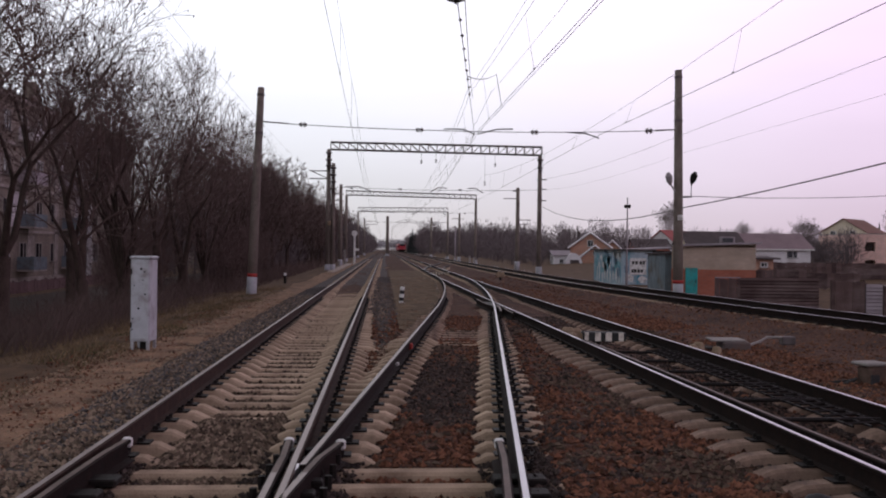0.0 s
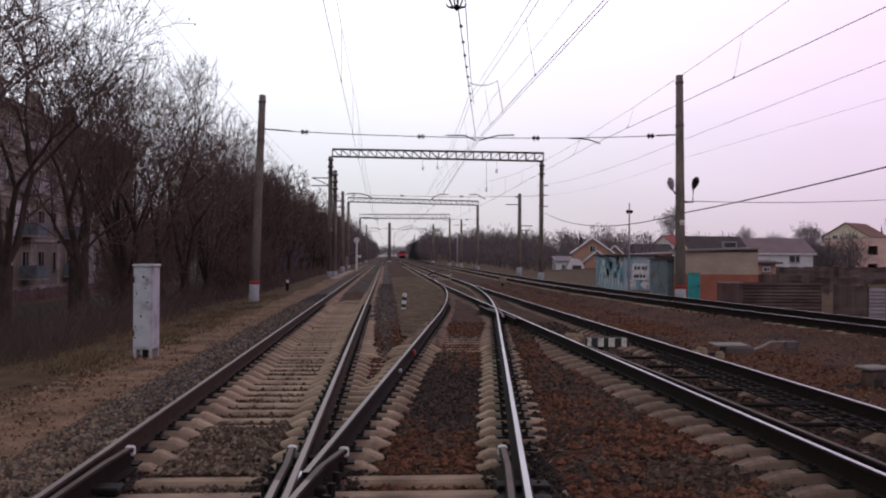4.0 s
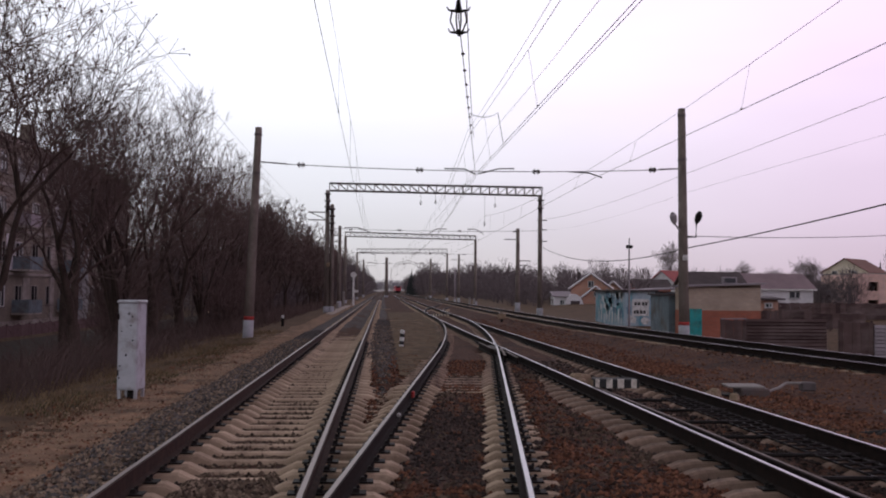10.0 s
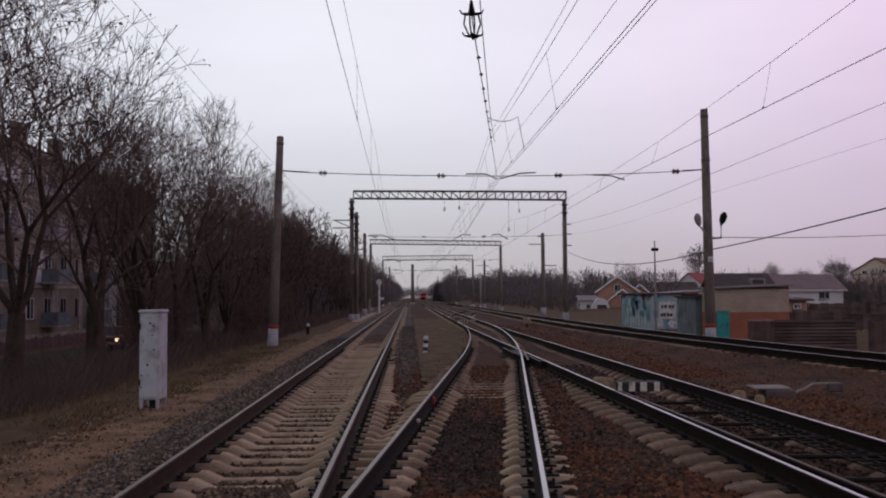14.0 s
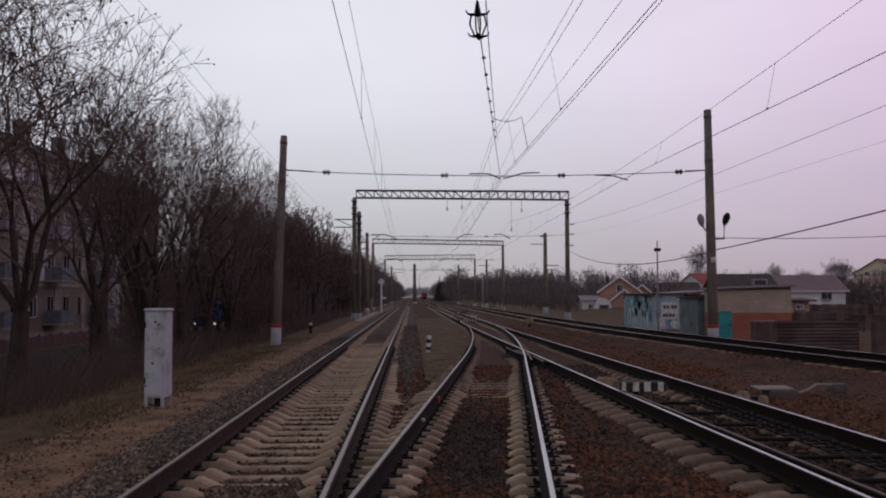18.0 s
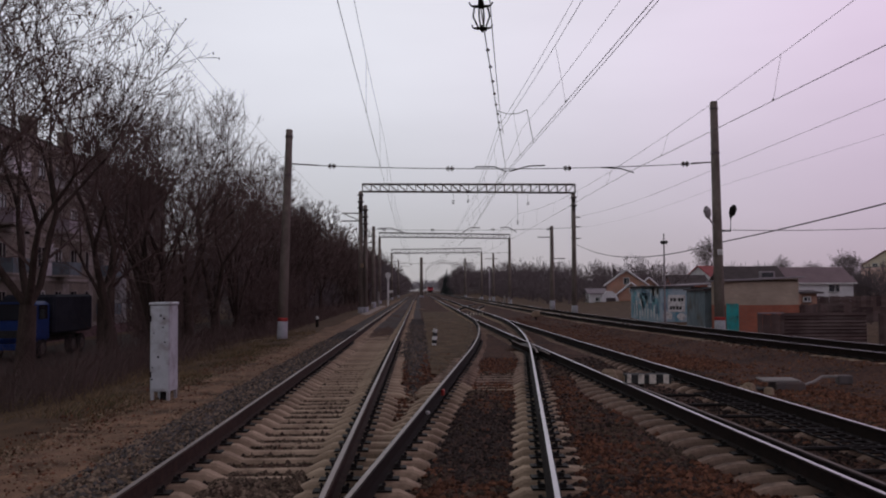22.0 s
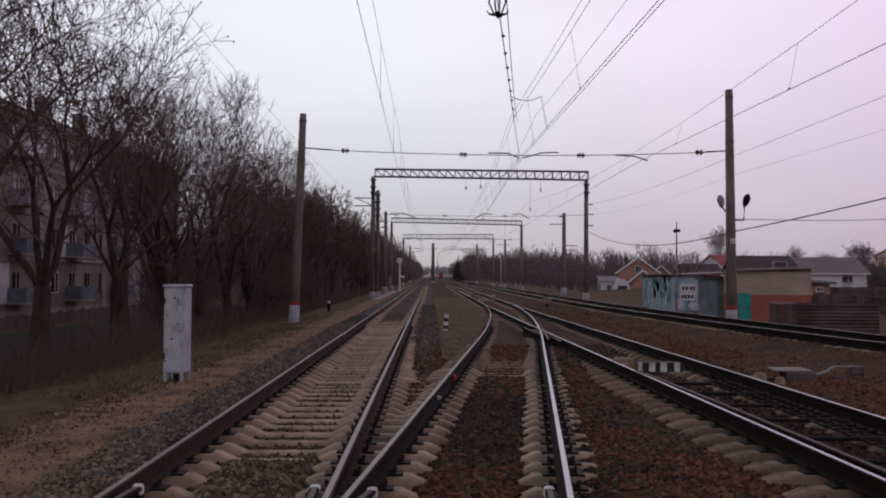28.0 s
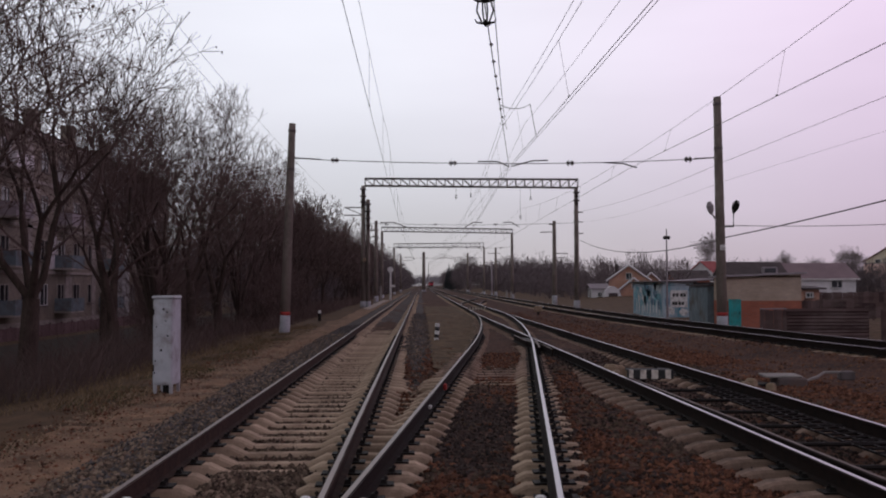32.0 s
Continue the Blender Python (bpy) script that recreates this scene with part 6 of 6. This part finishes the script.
part("dome", Geo().tube([(0, 0, 0), (0, 0, 0.10), (0, 0, 0.16), (0, 0, 0.18)], [0.13, 0.125, 0.08, 0.02], 12), M_BLACK, kb, "", True)
ls = thing("point_indicator", "pale yellow point indicator on a dark stand beside the rails", "point indicator", (6.66, 55.5, -0.05))
part("lamp_box", Geo().box((0, 0, 0.42), (0.42, 0.3, 0.3), bevel=0.03), M_SAND, ls)
part("stand", Geo().tube([(0, 0, -0.1), (0, 0, 0.3)], 0.06, 8), M_IRON, ls)
for (x, y, n) in ((3.95, 68, 6), (8.5, 104, 5)):
    t = thing("switch_cover", "yellow and black striped switch cover between rails", "switch cover", (x, y, 0.0))
    part("board", Geo().box((0, 0, 0.1), (1.3, 0.3, 0.16), bevel=0.02), M_BLACK, t)
    for i in range(n):
        part("stripe", Geo().box((-0.5 + i * 1.0 / (n - 1), -0.152, 0.1), (0.1, 0.008, 0.15)), M_YELLOWWALL, t)
for i, (x, y, w, rz) in enumerate(((1.2, 58, 1.6, 8), (1.9, 55, 0.5, 40), (2.2, 59, 0.7, -20), (0.2, 92, 1.0, 10))):
    b_ = part("board", Geo().box((0, 0, 0.04), (w, 0.2, 0.08), rz, bevel=0.01), M_SAND)
    b_.matrix_world = pose(x, y, -0.06)
    tagged(b_, "pale discarded board lying on the ballast", "board", "loose boards")
for (x, y, m_) in ((0.5 + 0.06, 16.6, M_RED), (0.27 + 0.06, 14.0, M_WHITE)):
    xx = axis_cross(y) - HALF + 0.06
    b_ = part("rail_clip", Geo().box((0, 0, 0), (0.05, 0.16 if m_ is M_RED else 0.06, 0.10 if m_ is M_RED else 0.05), bevel=0.012), m_)
    b_.matrix_world = pose(xx, y, 0.09, 0, 0, -6)
    tagged(b_, "small painted mark clamped on the rail web", "rail clip")

# floodlights and box on the eastern pole
for (xa, xb, za, zb, m_) in ((0.0, 0.48, 4.55, 5.15, M_IRON), (-0.1, -0.42, 4.75, 5.1, M_FENCEPALE)):
    fl = part("floodlight", Geo().tube([(xb, -0.1, zb - 0.05), (xb * 1.08, -0.13, zb + 0.1), (xb * 1.2, -0.16, zb + 0.3), (xb * 1.28, -0.18, zb + 0.45)], [0.05, 0.13, 0.15, 0.06], 12), m_, pole_r, "round floodlight on a bracket")
    part("bracket", Geo().tube([(xa, -0.05, za), (xb, -0.05, za), (xb, -0.1, zb)] if xb > 0 else [(xa, -0.05, za - 0.1), (xb, -0.1, zb)], 0.035, 6), M_IRON if xb > 0 else M_FENCEPALE, fl)
part("number_plate", Geo().box((-0.02, -0.225, 3.7), (0.2, 0.02, 0.22)), M_WHITE, pole_r, "small white plate")

# street lamp mast by the blue garage
lm = thing("lamp_mast", "slim pale lamp mast with a dark twin lamp head", "lamp mast", (17.6, 70, ground_z(17.6, 70)))
part("mast", Geo().tube([(0, 0, -0.2), (0, 0, 3.2), (0, 0, 6.4)], [0.09, 0.07, 0.04], 8), M_FENCEPALE, lm)
for s_ in (-1, 1):
    part("lamp_head", Geo().tube([(s_ * 0.03, 0, 5.80), (s_ * 0.12, -0.08, 5.78), (s_ * 0.22, -0.1, 5.72)], [0.08, 0.14, 0.11], 10), M_IRON, lm)

# further poles, signals and the tall mast
def plain_pole(x, y, top, r, label, arms=(), name="catenary_pole", mt=None):
    t = thing(name, label, "pole", (x, y, -0.4), 0, "catenary poles")
    part("shaft", Geo().tube([(0, 0, -0.2), (0, 0, top + 0.4)], [r, r * 0.72], 10), mt or M_POLE, t, "", True)
    part("foot", Geo().tube([(0, 0, -0.2), (0, 0, 0.9)], r + 0.03, 10), M_POLEFOOT, t, "whitewashed foot", True)
    for z_, w0, w1 in arms:
        part("cross_arm", Geo().tube([(w0, 0, z_), (w1, 0, z_)], 0.05, 5), M_STEELWORK, t)
    return t


plain_pole(15.05, 110, 8.85, 0.27, "dark concrete catenary pole beside the tracks", [(8.0, -1.6, 0.2), (5.6, -0.2, 1.5), (5.1, -0.2, 1.1)])
plain_pole(10.9, 150, 5.4, 0.12, "slim pale signal pole beyond the points", mt=M_FENCEPALE)
plain_pole(12.0, 250, 9.85, 0.32, "dark concrete catenary pole far along the line", [(8.6, -1.2, 0.8)])
plain_pole(0.8, 250, 10.1, 0.5, "thick dark mast between the tracks in the distance", [(9.0, -1.0, 1.0)])
plain_pole(-5.3, 262, 9.8, 0.3, "dark concrete catenary pole far along the line", [(8.6, -0.4, 3.0)])
plain_pole(-4.9, 110, 8.9, 0.24, "dark concrete catenary pole against the wood", [(8.2, -1.6, 0.3), (7.5, -1.6, 0.3)])
plain_pole(13.2, 172, 8.2, 0.24, "dark concrete catenary pole beside the tracks", [(7.6, -1.4, 0.8)])
sg = thing("signal_mast", "white trackside signal mast with a round head", "signal", (-3.62, 120, -0.3))
part("mast", Geo().tube([(0, 0, -0.2), (0, 0, 4.2)], [0.13, 0.11], 8), M_WHITE, sg)
part("head", Geo().tube([(0, -0.15, 3.9), (0, 0.1, 3.9)], 0.36, 14), M_WHITE, sg)
part("repeater", Geo().box((0.3, 0, 1.9), (0.6, 0.2, 0.3), bevel=0.04), M_WHITE, sg)
# far arched gantry
ga = thing("arched_gantry", "far arched steel gantry across the tracks", "gantry", (7.4, 300, 0))
for k in (0.0, 0.7):
    part("arch", Geo().tube([(-5.2, 0, 0), (-5.0, 0, 8.3 - k), (-3.2, 0, 10.2 - k), (0, 0, 10.9 - k), (2.6, 0, 10.2 - k), (4.2, 0, 8.6 - k), (4.4, 0, 0)], 0.06, 6), M_STEELWORK, ga)

# ---- loose ballast stones ----
def rail_xs(y):
    out = [axis_1(y) - HALF, axis_1(y) + HALF, axis_2(y) - HALF, axis_2(y) + HALF]
    return out + ([axis_cross(y) - HALF, axis_cross(y) + HALF] if y < 50 else [])


def scatter(name, label, n, xr_, yr_, smin, smax, material, seed, zf, power=1.7, keep=None):
    rg = np.random.RandomState(seed)
    base = np.array([(1, 0, 0), (0, 1, 0), (-1, 0, 0), (0, -1, 0), (0, 0, 1), (0, 0, -1)], float)
    tri = np.array([(0, 1, 4), (1, 2, 4), (2, 3, 4), (3, 0, 4), (1, 0, 5), (2, 1, 5), (3, 2, 5), (0, 3, 5)])
    vs, fs = [], []
    k = 0
    for i in range(n):
        y = yr_[0] + (yr_[1] - yr_[0]) * rg.rand() ** power
        x = xr_[0] + (xr_[1] - xr_[0]) * rg.rand()
        if keep and not keep(x, y):
            continue
        if abs(x + 1.435) < 0.75 and (10.6 < y < 15.2 or y > 17.2) and rg.rand() < 0.72 or abs(x - axis_2(y)) < 0.7 and rg.rand() < 0.45:
            continue
        if min(abs(x - r) for r in rail_xs(y)) < 0.075:
            continue
        s = smin + (smax - smin) * rg.rand() ** 2
        a = rg.rand() * 6.28
        c, d = math.cos(a), math.sin(a)
        sc = s * (0.65 + 0.7 * rg.rand(3)) * np.array([1, 1, 0.8])
        p = (base + rg.uniform(-0.28, 0.28, (6, 3))) * sc
        q = np.stack([p[:, 0] * c - p[:, 1] * d + x, p[:, 0] * d + p[:, 1] * c + y, p[:, 2] + zf(x, y) + s * 0.25], 1)
        vs.append(q)
        fs.append(tri + 6 * k)
        k += 1
    g = Geo()
    g.v, g.f = [tuple(p) for p in np.concatenate(vs)], [tuple(int(j) for j in t_) for t_ in np.concatenate(fs)]
    g.s = [0] * len(g.f)
    return tagged(part(name, g, material), label, "ballast", kind="stuff")


dark_patch = lambda x, y: noise.noise(Vector((x * 0.55, y * 0.4, 40))) + 0.6 * noise.noise(Vector((x * 3.5, y * 3.5, 44))) > 0.16
rail_gap = lambda x, y: min(abs(x - r) for r in rail_xs(y))
grit = lambda x, y, k: 0.5 * noise.noise(Vector((x * 2.2, y * 1.1, k))) + 0.75 * noise.noise(Vector((x * 9, y * 9, k + 3)))
oily = lambda x, y: rail_gap(x, y) < 0.30 + 0.25 * grit(x, y, 80) or (abs(x - axis_2(y)) < 0.72 and grit(x, y, 85) > -0.35) or (abs(x - axis_cross(y)) < 0.66 and smooth(8.4, 11.5, y) * (1 - smooth(13.5, 19.0, y)) + grit(x, y, 71) > 0.58) or (abs(x - axis_cross(y) - 1.5) < 0.75 and y < 26 and grit(x, y, 75) > 0.22)
scatter("ballast_stones", "loose brown ballast stones between the rails", 72000, (-0.5, 7.2), (5.2, 26), 0.013, 0.040, M_STONE, 1, bed_z, 2.0, lambda x, y: not dark_patch(x, y) and not oily(x, y))
scatter("oily_ballast_stones", "ballast stones blackened by oil in the turnout track", 80000, (-2.3, 6.0), (5.2, 26), 0.013, 0.036, M_OILSTONE, 14, bed_z, 2.0, oily)
scatter("oily_grit", "black oil-soaked grit packed round the frog and check rails", 22000, (-2.2, 1.4), (4.6, 8.4), 0.010, 0.028, M_OILSTONE, 16, lambda x, y: bed_z(x, y) + 0.055, 1.0,
        lambda x, y: rail_gap(x, y) < 0.27 + 0.2 * grit(x, y, 95) or abs(x + 0.6) < 0.38 + 0.2 * grit(x, y, 97))
scatter("tan_ballast_stones", "loose tan and grey ballast stones between the rails", 24000, (-2.4, -0.4), (5.2, 26), 0.013, 0.038, M_TANSTONE, 12, bed_z, 2.0, lambda x, y: not oily(x, y))
scatter("ballast_stones", "brown stones mixed into the grey ballast", 26000, (-2.4, -0.4), (5.2, 26), 0.013, 0.038, M_GREYSTONE, 13, bed_z, 2.0, lambda x, y: not oily(x, y))
scatter("grey_ballast_stones", "loose grey ballast stones between the rails", 42000, (-0.5, 6.0), (5.2, 26), 0.013, 0.038, M_GREYSTONE, 2, bed_z, 2.0, lambda x, y: dark_patch(x, y) and not oily(x, y))
scatter("shoulder_stones", "loose grey-brown gravel on the shoulder", 20000, (-3.6, -2.33), (5, 36), 0.012, 0.036, M_TANSTONE, 3, lambda x, y: bed_z(x, y) + 0.02, 2.0)
scatter("shoulder_stones", "loose blue-grey gravel on the shoulder", 20000, (-3.55, -2.33), (6, 44), 0.012, 0.036, M_BLUESTONE, 6, lambda x, y: bed_z(x, y) + 0.02, 1.3, lambda x, y: smooth(7, 14, y) + grit(x, y, 4) > 0.45)
scatter("ballast_stones", "brown stones strewn between the tracks further on", 14000, (-0.6, 7.5), (22, 62), 0.016, 0.042, M_STONE, 7, bed_z, 1.5, lambda x, y: x > 5.2 or -0.6 < x < axis_cross(y) - 1.2)
scatter("path_stones", "brown stones trodden into the footpath", 6000, (-5.2, -2.9), (5.5, 34), 0.008, 0.026, M_STONE, 8, lambda x, y: max(ground_z(x, y), bed_z(x, y) if x > -3.5 else -9) + 0.02, 1.7)
scatter("strip_stones", "brown stones mixed into the dark gravel strip", 5000, (-0.55, 0.6), (17, 50), 0.016, 0.04, M_TANSTONE, 15, lambda x, y: bed_z(x, y) + 0.012, 1.4, lambda x, y: x < axis_cross(y) - 1.25 and abs(x + 0.02) < 0.4 * smooth(17, 32, y) + 0.35 * grit(x, y, 99))
scatter("grey_strip_stones", "dark grey gravel between the tracks", 9000, (-0.45, 0.4), (18, 60), 0.016, 0.04, M_BLUESTONE, 9, lambda x, y: bed_z(x, y) + 0.012, 1.4, lambda x, y: x < axis_cross(y) - 1.25 and abs(x + 0.02) < 0.4 * smooth(17, 32, y) + 0.35 * grit(x, y, 99))
scatter("pebbles", "pale pebbles and leaves scattered on the footpath", 4500, (-4.8, -3.2), (8, 40), 0.010, 0.030, M_SAND, 4, lambda x, y: max(ground_z(x, y), bed_z(x, y) if x > -3.5 else -9) + 0.02, 1.3)
scatter("ballast_stones", "brown stones sunk in the earth between the outer tracks", 11000, (5.3, 10.5), (12, 45), 0.012, 0.036, M_REDSTONE, 5, lambda x, y: bed_z(x, y) - 0.006, 1.5)


# ---- moving things ----
M_TRAINRED = mat("red_train_paint", (0.40, 0.035, 0.055), (0.50, 0.06, 0.08), 0.5, 0.4, bump=0)
M_TRAINGREY = mat("grey_train_roof", (0.14, 0.14, 0.145), (0.22, 0.22, 0.225), 0.5, 0.6, bump=0)
M_RUBBER = mat("black_rubber", (0.012, 0.012, 0.012), (0.03, 0.03, 0.03), 8, 0.85, bump=0.1)
M_CARRED = mat("dull_red_car_paint", (0.16, 0.03, 0.02), (0.22, 0.045, 0.03), 2, 0.35, bump=0)
M_TRUCKBLUE = mat("blue_truck_paint", (0.012, 0.03, 0.12), (0.02, 0.05, 0.18), 2, 0.45, bump=0)
M_CANVAS = mat("dark_canvas", (0.015, 0.017, 0.024), (0.04, 0.043, 0.055), 2, 0.9, bump=0.3)
M_HEADLIGHT = glow("lit_headlight", (1.0, 0.70, 0.45), 3.0)
M_TRUCKLIGHT = glow("dim_headlight", (1.0, 0.72, 0.45), 0.8)

train = thing("train", "red electric multiple-unit train leaving along the outer track", "train", (8.5, 463, HEAD + 0.17))
for i in range(5):
    y0 = i * 21.5
    b_ = part("carriage", Geo().box((0, y0 + 10.2, 2.35), (3.4, 20.4, 2.9), bevel=0.25), M_TRAINRED, train)
    part("roof", Geo().box((0, y0 + 10.2, 3.98), (3.0, 20.2, 0.5), bevel=0.2), M_TRAINGREY, b_)
    part("underframe", Geo().box((0, y0 + 10.2, 0.7), (2.6, 19, 0.6)), M_IRON, b_)
    for k in (3.0, 17.0):
        part("bogie", Geo().box((0, y0 + k, 0.45), (2.2, 3.2, 0.8), bevel=0.1), M_IRON, b_)
    for k in range(8):
        for s_ in (-1, 1):
            part("window", Geo().box((s_ * 1.7, y0 + 2.6 + k * 2.1, 2.8), (0.04, 1.3, 0.9)), M_GLASS, b_)
part("windscreen", Geo().box((0, -0.02, 3.2), (2.5, 0.08, 0.8), bevel=0.03), M_GLASS, train, "wide dark windscreen")
part("grey_band", Geo().box((0, -0.03, 3.85), (2.6, 0.08, 0.35)), M_FENCEPALE, train, "pale band over the windscreen")
part("bumper", Geo().box((0, -0.1, 0.95), (3.0, 0.3, 0.4), bevel=0.05), M_IRON, train)
for s_ in (-1, 1):
    part("tail_lamp", Geo().tube([(s_ * 1.1, -0.05, 1.7), (s_ * 1.1, 0.02, 1.7)], 0.14, 10), M_WHITE, train)
    part("buffer", Geo().tube([(s_ * 0.9, -0.6, 1.05), (s_ * 0.9, 0, 1.05)], [0.22, 0.1], 10), M_IRON, train)


def wheel(parent, x, y, r, w):
    o = part("wheel", Geo().tube([(-w / 2, 0, 0), (-w / 2 + 0.02, 0, 0), (w / 2 - 0.02, 0, 0), (w / 2, 0, 0)], [r * 0.9, r, r, r * 0.9], 16), M_RUBBER, parent)
    part("rim", Geo().tube([(-w / 2 - 0.01, 0, 0), (w / 2 + 0.01, 0, 0)], r * 0.55, 12), M_STEELWORK, o)
    o.location = (x, y, r)
    return o


def profile_body(sec, w, taper_top):
    """A vehicle body: a side outline (y, z) swept across the width, narrower above the waist."""
    n = len(sec)
    zmid = 0.85
    vs = []
    for sx in (-1, 1):
        for yy, zz in sec:
            k = 1.0 if zz <= zmid else 1 - taper_top * (zz - zmid)
            vs.append((sx * w / 2 * k, yy, zz))
    fs = [tuple(range(n)), tuple(range(2 * n - 1, n - 1, -1))]
    fs += [(j, n + j, n + (j + 1) % n, (j + 1) % n) for j in range(n)]
    return Geo().add(vs, [q[::-1] for q in fs])


car = thing("car", "dull red saloon car with lit headlights on the street", "car", (-18.3, 227.6, -1.34))
part("body", profile_body([(0.05, 0.28), (0.0, 0.55), (0.12, 0.78), (1.25, 0.92), (1.9, 1.38), (3.3, 1.40), (3.85, 0.98), (4.2, 0.92), (4.25, 0.5), (4.15, 0.28)], 1.68, 0.30), M_CARRED, car)
part("windscreen", Geo().add([(-0.70, 1.28, 0.96), (0.70, 1.28, 0.96), (0.60, 1.86, 1.36), (-0.60, 1.86, 1.36), (-0.70, 1.22, 0.96), (0.70, 1.22, 0.96), (0.60, 1.80, 1.36), (-0.60, 1.80, 1.36)], [(4, 5, 6, 7), (0, 3, 2, 1), (4, 0, 1, 5), (7, 6, 2, 3)]), M_GLASS, car)
for s_ in (-1, 1):
    part("side_window", Geo().box((s_ * 0.755, 2.6, 1.15), (0.05, 1.5, 0.28)), M_GLASS, car)
    part("headlight", Geo().tube([(s_ * 0.62, -0.04, 0.64), (s_ * 0.62, 0.08, 0.64)], 0.10, 12), M_HEADLIGHT, car, "lit round headlight")
part("bumper", Geo().box((0, 0.02, 0.42), (1.66, 0.16, 0.14), bevel=0.03), M_FENCEPALE, car)
part("grille", Geo().box((0, 0.01, 0.64), (0.85, 0.06, 0.16)), M_BLACK, car)
car_wheels = [wheel(car, sx * 0.74, yy, 0.29, 0.18) for sx in (-1, 1) for yy in (0.78, 3.3)]

truck = thing("truck", "blue-cabbed truck with a dark canvas body on the street", "truck", (-18.6, 286.5, -1.34))
cabp = part("cab", Geo().box((0, 0.95, 1.75), (2.35, 1.8, 1.9), bevel=0.16), M_TRUCKBLUE, truck)
part("windscreen", Geo().box((0, 0.03, 2.2), (2.05, 0.06, 0.75), bevel=0.02), M_GLASS, cabp)
part("grille", Geo().box((0, 0.03, 1.2), (1.7, 0.06, 0.35)), M_BLACK, cabp)
part("sun_visor", Geo().box((0, -0.08, 2.72), (2.2, 0.3, 0.08)), M_CANVAS, cabp)
part("bumper", Geo().box((0, -0.05, 0.62), (2.4, 0.25, 0.3), bevel=0.04), M_TRUCKBLUE, truck)
for s_ in (-1, 1):
    part("headlight", Geo().tube([(s_ * 0.9, -0.2, 0.72), (s_ * 0.9, -0.1, 0.72)], 0.11, 10), M_TRUCKLIGHT, truck, "dimly lit headlight")
    part("side_window", Geo().box((s_ * 1.18, 0.9, 2.2), (0.04, 1.0, 0.65)), M_GLASS, cabp)
    part("mirror", Geo().box((s_ * 1.4, 0.2, 2.1), (0.2, 0.06, 0.45), bevel=0.02), M_BLACK, cabp)
part("cargo_body", Geo().box((0, 4.9, 2.05), (2.5, 5.4, 1.9), bevel=0.12), M_CANVAS, truck, "dark blue-grey canvas cover")
part("chassis", Geo().box((0, 3.9, 0.85), (0.9, 7.2, 0.3)), M_IRON, truck)
truck_wheels = [wheel(truck, sx * 1.0, yy, 0.5, 0.3) for sx in (-1, 1) for yy in (1.0, 5.0, 6.3)]


def motions():
    walk(train, [(0, pose(8.5, 463, HEAD + 0.17)), (10, pose(8.5, 560, HEAD + 0.17)), (20, pose(8.5, 665, HEAD + 0.17)), (32, pose(8.5, 800, HEAD + 0.17))])
    walk(car, [(t, pose(-18.3, 227.6 - 11.9 * t, -1.34)) for t in (0, 8, 16, 24, 32)])
    walk(truck, [(t, pose(-18.6, 288 - 11 * t, -1.34)) for t in (0, 8, 16, 24, 32)])


motions()
